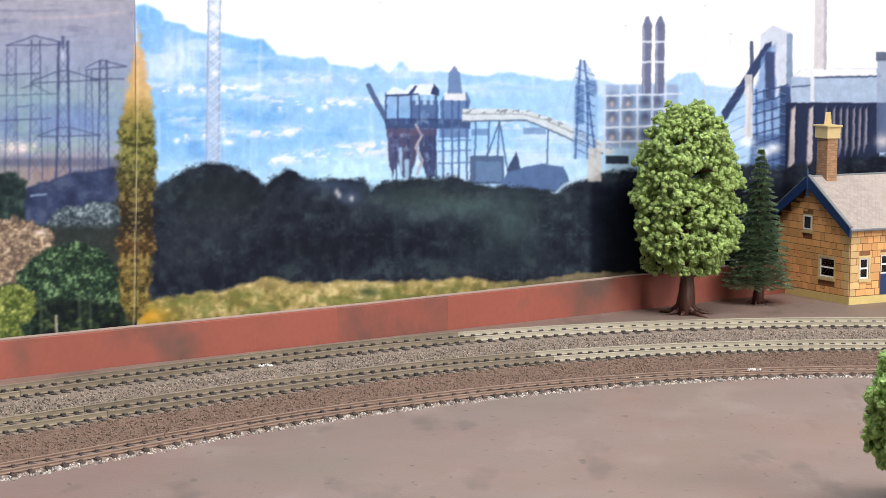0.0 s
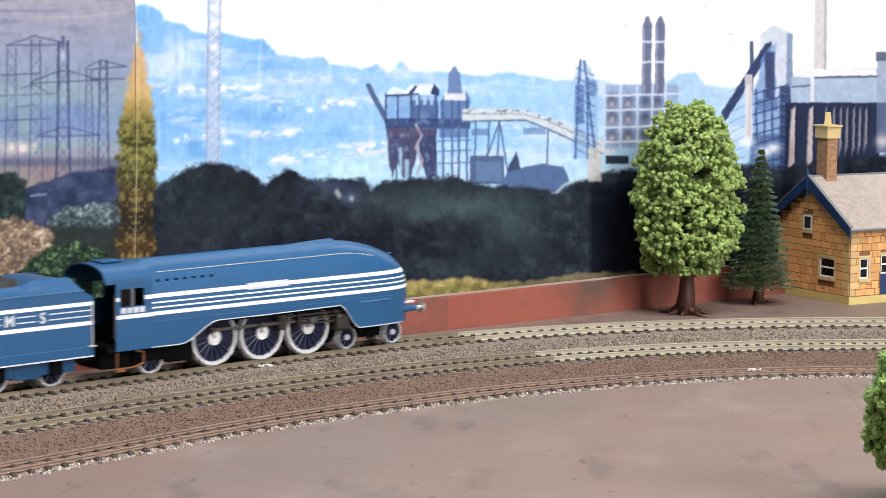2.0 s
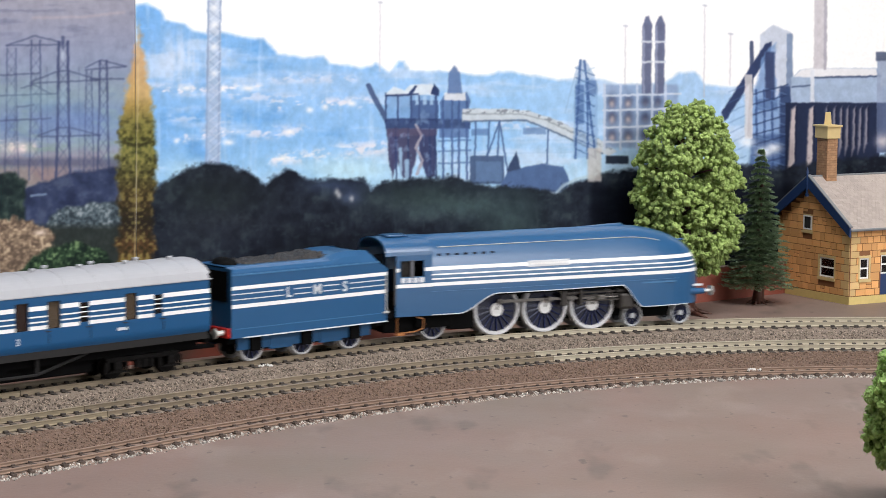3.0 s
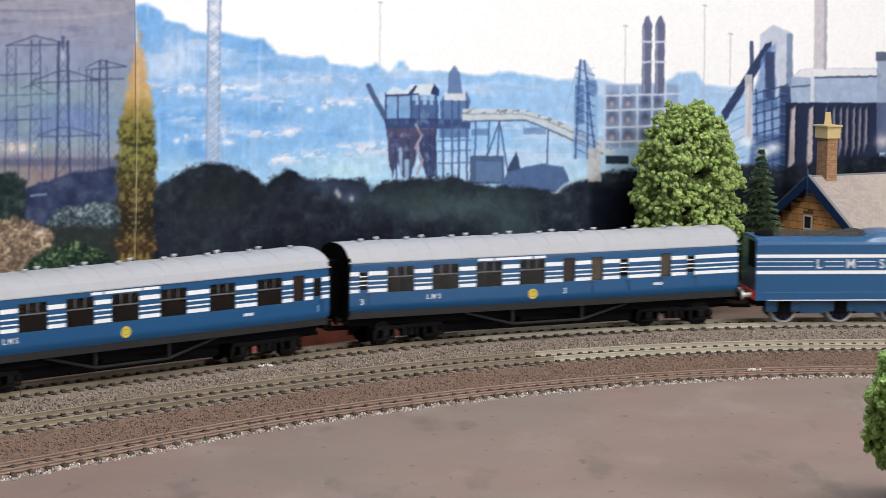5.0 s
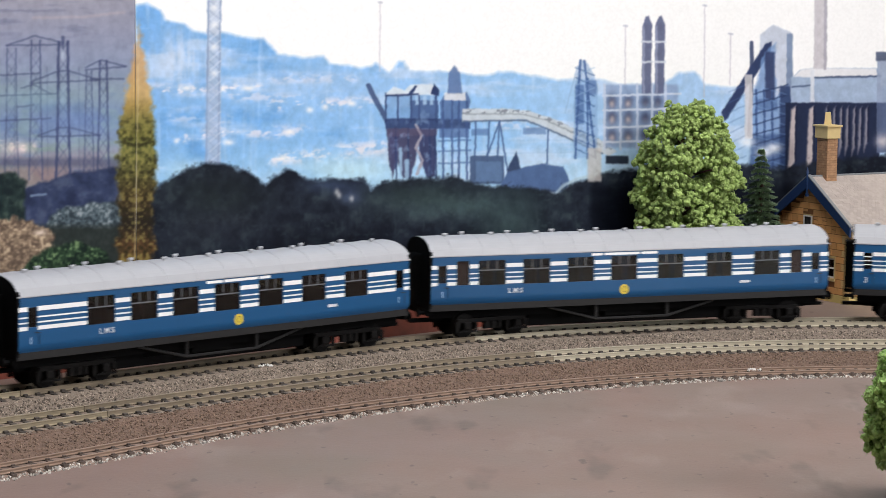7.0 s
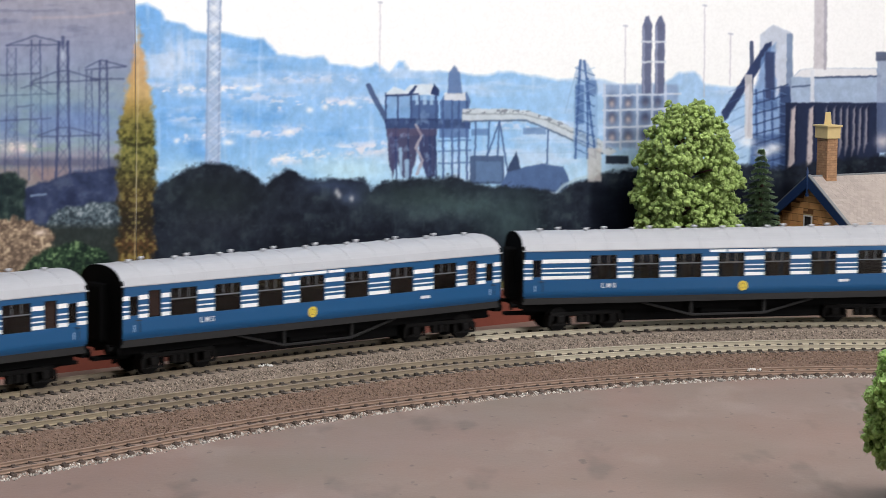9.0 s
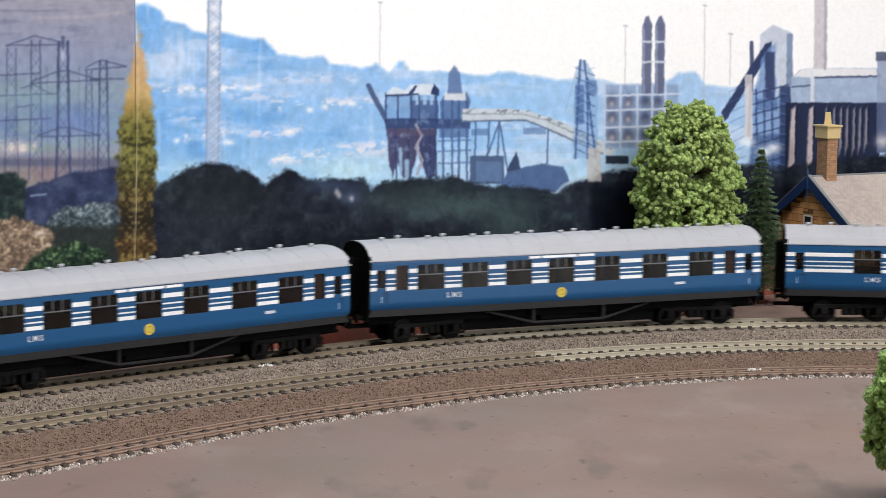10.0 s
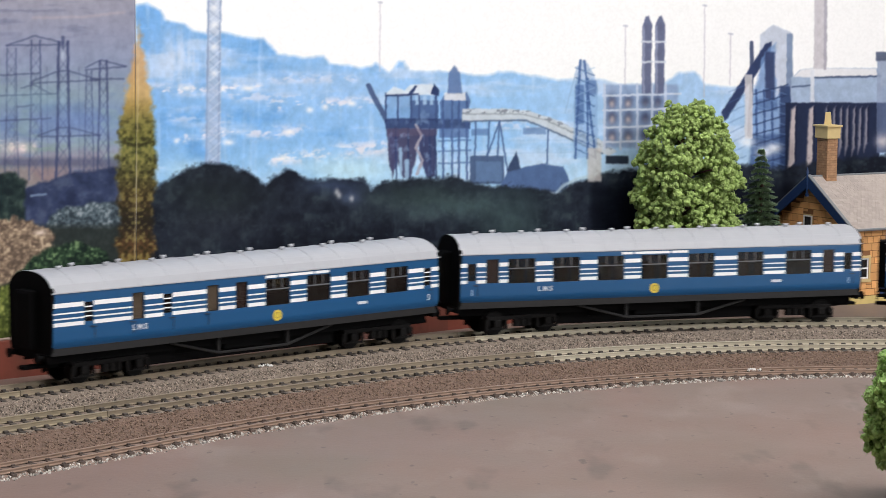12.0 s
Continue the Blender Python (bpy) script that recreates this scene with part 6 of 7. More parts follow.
def tender():
    root = thing("locomotive_tender", "blue coal tender with white lining and coal load", "tender")

    def ring(x):
        top = 47.8 + 2.6 * smoothstep(14, 26, x)
        top_y = 12.2
        pts = [(-16.5, 13.2), (-16.5, 28), (-16.5, 43.6), (-16.0, 45.2), (-14.6, (45.2 + top) / 2), (top_y * -1, top)]
        return pts + [(-y, z) for y, z in pts[::-1]]
    xs = [-45, -44.5, -20, 0, 14, 17, 20, 23, 26, 36]
    rings = [[(x * MM, y * MM, z * MM) for y, z in ring(x)] + [(x * MM, y * 0.96 * MM, (z - 0.3) * MM) for y, z in ring(x)[::-1]] for x in xs]
    bm = loft(rings)
    bmesh.ops.recalc_face_normals(bm, faces=bm.faces)
    body = part("tank", bm, M_BLUE, root, "blue tank sides")
    # raked front sheets
    for sy in (-1, 1):
        prof = [(36, 13.2), (53.5, 13.2), (53.5, 40.5), (48, 44.2), (42.5, 50.0), (36, 50.4)]
        bm = bmesh.new()
        for prof in (((36, 13.2), (53.5, 13.2), (53.5, 40.5), (48, 43.6), (36, 43.6)), ((36, 43.6), (48, 43.6), (42.5, 50.0), (36, 50.4))):
            a = [(x * MM, sy * (16.5 - max(0, z - 43.6) * 0.63) * MM, z * MM) for x, z in prof]
            b = [(x * MM, sy * (15.9 - max(0, z - 43.6) * 0.63) * MM, z * MM) for x, z in prof]
            add_loft(bm, [a, b])
        bmesh.ops.recalc_face_normals(bm, faces=bm.faces)
        part("front_sheet", bm, M_BLUE, root)
        for z0, z1 in ((36.8, 38.6), (27.8, 29.7)):
            part("lining_band", mbox(-44.8, 53.2, *sorted((sy * 16.48, sy * 16.62)), z0, z1), M_WHITE, root, "white lining band")
        for z in (34.4, 31.8):
            bm = bmesh.new()
            for x0, x1 in ((-44.8, -13), (-6.5, 4), (11.8, 22), (29, 53.2)):
                add_mbox(bm, x0, x1, *sorted((sy * 16.48, sy * 16.6)), z, z + 0.55)
            part("fine_line", bm, M_GREY_TXT, root)
        part("bead", mbox(-44.8, 48, *sorted((sy * 16.4, sy * 16.75)), 43.6, 44.3), M_EDGE, root)
        part("valance_edge", mbox(-38, 53.3, *sorted((sy * 16.45, sy * 16.8)), 13.0, 13.6), M_GREY_TXT, root, "pale lower edge line")
        part("valance_line", mbox(-42, 53.3, *sorted((sy * 16.45, sy * 16.6)), 17.5, 17.9), M_EDGE, root)
        s = 1 if sy < 0 else -1
        for ch, x in (("L", -9.8), ("M", 8.0), ("S", 25.6)):
            lettering(ch, 7.0, M_GREY_TXT, root, s * x, 33.1, sy * 16.55)
        bm = bmesh.new()
        add_cyl(bm, (52.2 * MM, sy * 17.2 * MM, 18 * MM), (52.2 * MM, sy * 17.2 * MM, 37 * MM), 0.35 * MM, None, 8)
        add_mbox(bm, 50.4, 54, *sorted((sy * 16.4, sy * 17.6)), 17.6, 18.4)
        part("grab_rail", bm, M_STEEL, root)
        bm = bmesh.new()
        add_mbox(bm, -38, 46, *sorted((sy * 11.0, sy * 12.0)), 6.4, 13.2)
        for x in (-11.5, 20):
            add_mbox(bm, x - 7, x + 7, *sorted((sy * 11.4, sy * 12.3)), 5.4, 12)
        part("tender_frame", bm, M_BLUE, root, "blue outside frame")
        for x in (-27.4, 4.3, 35.2):
            part("axle_box", mbox(x - 3.4, x + 3.4, *sorted((sy * 11.6, sy * 13.6)), 5.6, 12.6, 0.5), M_BLACK, root, "black axle box and spring")
            w = spoked_wheel("tender_wheel", root, x, sy * 8.6, 7.3, 7.2, 10, sy, M_TYRE, M_SPOKE, M_DULL, 1.8)
            WHEELS.append((w, x, sy * 8.6, 7.3, 7.2, 0.2, 1))
    part("rear_panel", mbox(-45.0, -44.2, -16.2, 16.2, 18, 47.0), M_BLUE, root)
    # flat black plate: the shade inside the rear recess, built as colour
    part("rear_bay", mbox(-45.35, -44.9, -13.5, 2.0, 31, 45.5, 0.15), M_BLACK, root, "black plate for shaded bay in tender rear")
    bm = bmesh.new()
    for z in (22, 26, 30, 34, 38, 42):
        add_cyl(bm, (-45.6 * MM, 6 * MM, z * MM), (-45.6 * MM, 12 * MM, z * MM), 0.35 * MM, None, 6)
    part("rear_ladder", bm, M_BLUE, root)
    part("front_panel", mbox(36, 37, -15.6, 15.6, 14, 45), M_BLACK, root)
    part("underframe", mbox(-43, 52, -10, 10, 9.5, 14.5), M_BLACK, root)
    part("water_scoop", mbox(-36, 44, -4.5, 4.5, 4.2, 9.6, 0.6), M_BLACK, root)
    part("deck", mbox(-44, 40, -14.5, 14.5, 44.5, 45.6), M_BLACK, root)
    # coal: uneven heap
    rnd = random.Random(3)
    verts, faces = [], []
    nx, ny = 46, 18
    for i in range(nx):
        for j in range(ny):
            x, y = -36 + 60 * i / (nx - 1), -11.6 + 23.2 * j / (ny - 1)
            e = min(1, min(i, nx - 1 - i) / 5, min(j, ny - 1 - j) / 3)
            verts.append(((x + rnd.uniform(-.4, .4)) * MM, (y + rnd.uniform(-.4, .4)) * MM, (46.0 + 2.9 * e + 1.5 * smoothstep(-10, 20, x) * e + rnd.uniform(-0.7, 0.7)) * MM))
    for i in range(nx - 1):
        for j in range(ny - 1):
            faces.append((i * ny + j, (i + 1) * ny + j, (i + 1) * ny + j + 1, i * ny + j + 1))
    me = bpy.data.meshes.new("coal_load")
    me.from_pydata(verts, [], faces)
    me.materials.append(M_COAL)
    coal = new("coal_load", me)
    coal.parent = root
    tagged(coal, "dark heaped coal load")
    bm = bmesh.new()
    bmesh.ops.create_uvsphere(bm, u_segments=16, v_segments=8, radius=1, matrix=Matrix.LocRotScale((-37 * MM, 0, 46.5 * MM), None, (6 * MM, 9 * MM, 4.6 * MM)))
    part("water_dome", bm, M_BLACK, root, "black water scoop dome", smooth=True)
    part("buffer_beam", mbox(-46.4, -45.0, -15.6, 15.6, 13.4, 18.2, 0.3), M_RED_BEAM, root, "red buffer beam")
    part("beam_end", mbox(-45.0, -38.2, -16.4, -15.4, 13.4, 17.6), M_RED_BEAM, root)
    for y in (-11.5, 11.5):
        bm = bmesh.new()
        add_cyl(bm, (-46.2 * MM, y * MM, 15.8 * MM), (-51 * MM, y * MM, 15.8 * MM), 1.4 * MM, 1.1 * MM, 12)
        add_cyl(bm, (-51 * MM, y * MM, 15.8 * MM), (-51.9 * MM, y * MM, 15.8 * MM), 2.6 * MM, None, 14)
        part("buffer", bm, M_STEEL, root, "steel buffer")
    part("coupling", mbox(-56, -44, -2.5, 2.5, 7.5, 9.2, 0.3), M_BLACK, root)
    part("drawbar", mbox(46, 70, -2.5, 2.5, 8.5, 10.2, 0.3), M_BLACK, root)
    VEH["tender"] = root


RODS = {}
locomotive()
tender()

# ---------------------------------------------------------------- trees
M_BARK = material("tree_bark", (0.075, 0.030, 0.020), rough=0.55, spread=0.3, grain=0.3, scale=500, bump=0.8, stretch=(1, 1, 0.25))
M_LEAF = material("foam_leaf", (0.285, 0.385, 0.115), rough=0.75, spread=0.15, grain=0.2, scale=500, island=0.22)
M_LEAF_NEAR = material("foam_leaf_fresh", (0.29, 0.46, 0.14), rough=0.75, spread=0.15, grain=0.2, scale=500, island=0.22)
M_FIR = material("fir_needles", (0.20, 0.28, 0.165), rough=0.6, spread=0.2, grain=0.3, scale=500, island=0.55)


def trunk(bm, height, r, rnd, roots=7):
    rings = []
    for k in range(9):
        u = k / 8
        rr = r * (1.0 - 0.55 * u) + r * 0.5 * max(0, 1 - u * 5)
        rings.append([(rr * math.cos(a) * (1 + 0.12 * math.sin(3 * a + k)) + 0.0006 * math.sin(k), rr * math.sin(a) * (1 + 0.12 * math.cos(4 * a)), height * u) for a in [6.28318 * i / 14 for i in range(14)]])
    add_loft(bm, rings)
    for i in range(roots):
        a = 6.28318 * i / roots + rnd.uniform(-.3, .3)
        d = r * rnd.uniform(2.4, 4.4)
        mid = (math.cos(a) * d * 0.45, math.sin(a) * d * 0.45, r * 0.45)
        add_cyl(bm, (math.cos(a) * r * 0.6, math.sin(a) * r * 0.6, r * 1.3), mid, r * 0.5, r * 0.36, 6)
        add_cyl(bm, mid, (math.cos(a + rnd.uniform(-.3, .3)) * d, math.sin(a) * d, 0.0001), r * 0.36, r * 0.12, 6)


def crown_half(u):
    """Half width of the crown by height share, from the bottom."""
    return float(np.interp(u, [0, 0.04, 0.14, 0.3, 0.45, 0.6, 0.75, 0.88, 0.96, 1.0], [0.45, 0.68, 0.88, 0.98, 1.0, 0.97, 0.86, 0.66, 0.42, 0.16]))


def leafy_tree(name, seed, height, low, half, leaf, label):
    rnd = random.Random(seed)
    root = thing(name, label, "tree", "model trees")
    bm = bmesh.new()
    trunk(bm, height * 0.8, 0.0042, rnd)
    for i in range(46):
        u = rnd.uniform(0.02, 0.85)
        z = low + (height - low) * u
        a = rnd.uniform(0, 6.28)
        d = half * crown_half(u) * 0.75
        add_cyl(bm, (0, 0, z - 0.006), (math.cos(a) * d, math.sin(a) * d, z + rnd.uniform(-0.002, 0.004)), 0.0007, 0.0003, 5)
    part("trunk", bm, M_BARK, root, "dark brown rooted trunk", smooth=True)
    verts, faces = [], []

    def flake(c, r, nrm):
        q = Vector((rnd.gauss(0, 1), rnd.gauss(0, 1), rnd.gauss(0, 1))).normalized()
        n = (nrm * 1.0 + q * 0.5).normalized()
        t = n.orthogonal().normalized()
        b = n.cross(t)
        k = len(verts)
        s = rnd.uniform(0, 6.28)
        for j in range(4):
            a = s + 1.5708 * j
            rr = r * rnd.uniform(0.6, 1.2)
            verts.append(tuple(c + t * (rr * math.cos(a)) + b * (rr * math.sin(a)) + n * (0.25 * r * rnd.uniform(-1, 1))))
        faces.append((k, k + 1, k + 2))
        faces.append((k, k + 2, k + 3))
    bm = bmesh.new()
    bmesh.ops.create_icosphere(bm, subdivisions=2, radius=1)
    ball, ball_faces = [v.co.copy() for v in bm.verts], [[v.index for v in q.verts] for q in bm.faces]
    bm.free()
    # tufts set in loose tiers; each is a lobed cushion, wider than high, with dark gaps between
    rows = 14
    for i in range(rows):
        u = (i + 0.5) / rows
        rad = half * crown_half(u)
        n = max(5, int(6.2832 * rad / 0.0108))
        for j in range(n + n // 2):
            a = 6.28318 * (j + rnd.uniform(-.38, .38)) / n + i * 2.4
            f = rnd.uniform(0.74, 0.98) if j < n else rnd.uniform(0.35, 0.6)
            c = Vector((math.cos(a) * rad * f, math.sin(a) * rad * f, low + (height - low) * (u + rnd.uniform(-.024, .024))))
            r = rnd.uniform(0.0054, 0.0076) * (0.75 + 0.25 * crown_half(u))
            out = Vector((c.x, c.y, 0)).normalized()
            side = Vector((-out.y, out.x, 0))
            for _ in range(rnd.randint(14, 17)):
                v, w, h = rnd.uniform(-1, 1), rnd.uniform(-0.5, 0.75), rnd.uniform(-0.45, 0.45)
                lobe = c + side * (r * 0.9 * v) + out * (r * w * (1 - 0.5 * abs(v))) + Vector((0, 0, r * (h - 0.35 * max(0, w))))
                pr = r * rnd.uniform(0.18, 0.31)
                b = len(verts)
                for v3, k in zip(ball, [rnd.uniform(0.55, 1.1) for _ in ball]):
                    verts.append(tuple(lobe + v3 * (pr * k)))
                faces.extend((b + i0, b + i1, b + i2) for i0, i1, i2 in ball_faces)
                for _ in range(26):
                    e = Vector((rnd.gauss(0, 1), rnd.gauss(0, 1), rnd.gauss(0, 1))).normalized()
                    flake(lobe + e * pr * rnd.uniform(0.85, 1.18), pr * rnd.uniform(0.18, 0.34), e)
    me = bpy.data.meshes.new("crown")
    me.from_pydata(verts, [], faces)
    me.materials.append(leaf)
    ob = new("crown", me)
    ob.parent = root
    tagged(ob, "clumped light green foam foliage")
    return root


def fir_tree(seed, height, low, half):
    rnd = random.Random(seed)
    root = thing("fir_tree", "dark green model fir tree on rooted trunk", "tree", "model trees")
    bm = bmesh.new()
    trunk(bm, height * 0.8, 0.0026, rnd, 6)
    part("trunk", bm, M_BARK, root, "dark brown rooted trunk", smooth=True)
    verts, faces = [], []
    tiers = 22
    for i in range(tiers):
        u = i / (tiers - 1)
        z0 = low + (height - low) * u * 0.96
        rad = half * (1 - u) ** 0.88 + 0.0016
        n = max(6, int(27 * (1 - 0.66 * u)))
        for j in range(n):
            a = 6.28318 * (j + rnd.uniform(-.3, .3)) / n + i * 0.7
            L = rad * rnd.uniform(0.80, 1.08)
            lift = rnd.uniform(-0.0006, 0.0006)
            ca, sa = math.cos(a), math.sin(a)
            # a flat drooping spray, widest half way, its needles swept outwards
            for k in range(12):
                f = 0.18 + 0.82 * k / 11
                wide = L * 0.20 * math.sin(math.pi * min(1, 0.15 + 0.85 * f))
                z = z0 + lift + 0.0012 - 0.0046 * f * f * (1 - u * 0.6) + 0.0016 * max(0, f - 0.8) * 5 * (1 - u)
                for q in range(13):
                    o = rnd.uniform(-1, 1) * wide
                    c = Vector((ca * L * f - sa * o, sa * L * f + ca * o, z + rnd.uniform(-.0003, .0003)))
                    d = Vector((ca - sa * o / L * 2, sa + ca * o / L * 2, rnd.uniform(-0.15, 0.75))).normalized() * rnd.uniform(0.0010, 0.0019)
                    w = Vector((-sa, ca, rnd.uniform(-0.5, 0.5))) * 0.00045
                    b = len(verts)
                    verts += [tuple(c - w), tuple(c + w), tuple(c + d)]
                    faces.append((b, b + 1, b + 2))
    me = bpy.data.meshes.new("needles")
    me.from_pydata(verts, [], faces)
    me.materials.append(M_FIR)
    ob = new("needles", me)
    ob.parent = root
    tagged(ob, "tiered dark green needles with pale tips")
    return root


leafy_tree("broadleaf_tree", 5, 0.1240, 0.0235, 0.0312, M_LEAF, "light green model tree with clumped foam foliage on brown trunk").matrix_basis = pose(0.142, 1.3813, 0)
leafy_tree("broadleaf_tree", 8, 0.071, 0.0125, 0.0262, M_LEAF_NEAR, "bright green model tree with clumped foliage beside near track").matrix_basis = pose(0.1850, 0.868, 0)
fir_tree(6, 0.0945, 0.0125, 0.0208).matrix_basis = pose(0.1912, 1.4312, 0)

# ---------------------------------------------------------------- stone station house
M_JOINT = material("stone_joint", (0.20, 0.085, 0.032), rough=0.8, spread=0.15, grain=0.15, scale=400)
M_STONE = material("sandstone_card", (0.68, 0.35, 0.128), rough=0.65, spread=0.14, grain=0.12, scale=300, obj=0.17)
M_QUOIN = material("pale_quoin_card", (0.60, 0.41, 0.185), rough=0.7, spread=0.12, grain=0.1, scale=300, obj=0.12)
M_PLINTH = material("plinth_card", (0.58, 0.45, 0.17), rough=0.7, spread=0.15, grain=0.12, scale=300)
M_SLATE = material("printed_slate", (0.34, 0.29, 0.26), rough=0.7, spread=0.16, grain=0.22, scale=420, obj=0.10)
M_NAVY = material("navy_barge_board", (0.012, 0.035, 0.11), rough=0.45, spread=0.1, grain=0.1, scale=300)
M_BRICK = material("chimney_brick_print", (0.34, 0.19, 0.10), rough=0.75, spread=0.1, grain=0.15, scale=600, obj=0.2)
M_CREAM = material("cream_card", (0.57, 0.43, 0.20), rough=0.65, spread=0.1, grain=0.08, scale=300)
M_SASH = material("sash_white", (0.78, 0.78, 0.76), rough=0.5, spread=0.05, grain=0.05, scale=300)
M_DARK = material("room_dark", (0.015, 0.014, 0.014), rough=0.8)
M_GUTTER = material("grey_gutter", (0.16, 0.17, 0.18), rough=0.5, spread=0.1, grain=0.1, scale=300)


def cube_mesh(name, mat):
    me = bpy.data.meshes.new(name)
    bm = bmesh.new()
    add_box(bm, 0, 1, 0, 1, 0, 1)
    bm.to_mesh(me)
    bm.free()
    me.materials.append(mat)
    return me


def piece(name, me, parent, x0, x1, y0, y1, z0, z1, turn=None):
    o = new(name, me)
    o.parent = parent
    m = Matrix.LocRotScale((x0 * MM, y0 * MM, z0 * MM), None, ((x1 - x0) * MM, (y1 - y0) * MM, (z1 - z0) * MM))
    o.matrix_basis = m if turn is None else turn @ m
    return o


def station_house():
    """Own space in mm: corner at the origin, x along the front (trackside) wall, y along the gable wall."""
    root = thing("station_house", "sandstone card model station house with navy barge boards", "house", m=Matrix.Translation((0.2458, 1.4277, 0)) @ Matrix.Rotation(radians(31.0), 4, "Z"))
    W, D, EV, RG, RIDGE = 170.0, 74.0, 47.0, 74.0, 37.0
    stone, quoin, slate, brick = cube_mesh("stone", M_STONE), cube_mesh("stone", M_QUOIN), cube_mesh("slate", M_SLATE), cube_mesh("brick", M_BRICK)
    front_holes = [(7.8, 14.8, 15.3, 27.9), (24.5, 36.0, 0.0, 29.2), (46, 55, 15.3, 27.9), (74, 83, 15.3, 27.9), (102, 111, 15.3, 27.9)]
    gable_holes = [(14.2, 28.0, 14.6, 26.6), (36.2, 43.8, 42.3, 50.8)]
    front = part("front_wall", pierced(0, W, 0, EV, front_holes, -0.01, -1.6), M_JOINT, root)
    back = part("back_wall", mbox(0, W, D - 1.6, D, 0, EV), M_JOINT, root)

    # gable wall with its point: plate in its own plane, x of the plate runs along the depth of the house
    def gable(xpos, holes):
        bm = pierced(0, D, 0, EV, [h for h in holes if h[3] < EV], -0.01, -1.6)
        rot = Matrix.Translation((xpos * MM, 0, 0)) @ Matrix.Rotation(radians(90), 4, "Z")
        bm2 = bmesh.new()
        cut = [h for h in holes if h[3] > EV]
        prof = [(0, EV), (RIDGE, RG - 1.5), (D, EV)]
        add_loft(bm2, [[(y * MM, yy * MM, z * MM) for y, z in prof] for yy in (0, 1.6)])
        return bm, bm2, rot
    bm, bm2, rot = gable(0.0, gable_holes)
    rot = Matrix(((0, 1, 0, 0), (1, 0, 0, 0), (0, 0, 1, 0), (0, 0, 0, 1)))
    bm.transform(rot)
    bm2.transform(rot)
    bmesh.ops.recalc_face_normals(bm, faces=bm.faces)
    bmesh.ops.recalc_face_normals(bm2, faces=bm2.faces)
    gw = part("gable_wall", bm, M_JOINT, root)
    part("gable_point", bm2, M_JOINT, gw)
    part("end_wall", mbox(W - 1.6, W, 1.6, D - 1.6, 0, EV), M_JOINT, root)
    rnd = random.Random(2)

    def ashlar(parent, length, top, holes, place, edge):
        """Blocks of two or three sizes laid in uneven courses, with pale quoins at the corner."""
        z, k = 5.0, 0
        while z < top(length / 2):
            h = rnd.choice((4.1, 4.6, 5.2))
            x = 0.2
            qw = 7.6 if k % 2 else 4.8
            while x < length - 0.5:
                w = qw if x < 0.5 else rnd.choice((4.2, 5.6, 7.4, 8.6, 9.6))
                parts_ = [(x, x + w, z, z + h)]
                if x > 0.5 and w > 8 and rnd.random() < 0.35:
                    parts_ = [(x, x + w * 0.55, z, z + h), (x + w * 0.55, x + w, z, z + h * 0.55), (x + w * 0.55, x + w, z + h * 0.55, z + h)]
                for a, b, c, d in parts_:
                    b = min(b, length)
                    segs = [(a, b)]
                    for h0, h1, h2, h3 in holes:
                        if c < h3 + 0.8 and d > h2 - 0.8:
                            nxt = []
                            for p, q in segs:
                                if q <= h0 - 0.6 or p >= h1 + 0.6:
                                    nxt.append((p, q))
                                else:
                                    if p < h0 - 1.4:
                                        nxt.append((p, h0 - 0.6))
                                    if q > h1 + 1.4:
                                        nxt.append((h1 + 0.6, q))
                            segs = nxt
                    for p, q in segs:
                        t = min(d, top(p + 0.2), top(q - 0.2))
                        if q - p > 1.0 and t - c > 1.0:
                            place(quoin if p < 0.5 else stone, p + 0.2, q - 0.2, c + 0.2, t - 0.2, rnd.uniform(0.22, 0.34))
                x += w
            z += h
            k += 1

    def on_front(me, a, b, c, d, t):
        piece("stone", me, front, a, b, -t, 0.0, c, d)

    def on_gable(me, a, b, c, d, t):
        piece("stone", me, gw, -t, 0.0, a, b, c, d)
    ashlar(front, 70, lambda u: EV - 0.5, front_holes, on_front, 0)
    ashlar(gw, D, lambda u: (EV + (RG - 3.5 - EV) * u / RIDGE) if u < RIDGE else (EV + (RG - 3.5 - EV) * (D - u) / (D - RIDGE)), gable_holes, on_gable, 0)
    part("plinth", mbox(-0.6, W, -0.6, 0.0, 0, 4.7), M_PLINTH, front, "yellowish plinth")
    part("plinth", mbox(-0.6, -0.0, 0.0, D, 0, 4.7), M_PLINTH, gw, "yellowish plinth")
    # windows
    def window(parent, a, b, c, d, swap, sill=True):
        t = Matrix(((0, 1, 0, 0), (1, 0, 0, 0), (0, 0, 1, 0), (0, 0, 0, 1))) if swap else Matrix.Identity(4)

        def bit(name, x0, x1, y0, y1, z0, z1, mat, par):
            bm = mbox(x0, x1, y0, y1, z0, z1)
            bm.transform(t)
            bmesh.ops.recalc_face_normals(bm, faces=bm.faces)
            return part(name, bm, mat, par)
        bm = bmesh.new()
        add_mbox(bm, a, a + 0.8, 0.2, 1.0, c, d)
        add_mbox(bm, b - 0.8, b, 0.2, 1.0, c, d)
        add_mbox(bm, a + 0.8, b - 0.8, 0.2, 1.0, c, c + 0.9)
        add_mbox(bm, a + 0.8, b - 0.8, 0.2, 1.0, d - 0.9, d)
        if d - c > 9:
            add_mbox(bm, a + 0.8, b - 0.8, 0.1, 0.9, (c + d) / 2 - 0.45, (c + d) / 2 + 0.45)
        bm.transform(t)
        bmesh.ops.recalc_face_normals(bm, faces=bm.faces)
        w = part("window", bm, M_SASH, root, "white sash window")
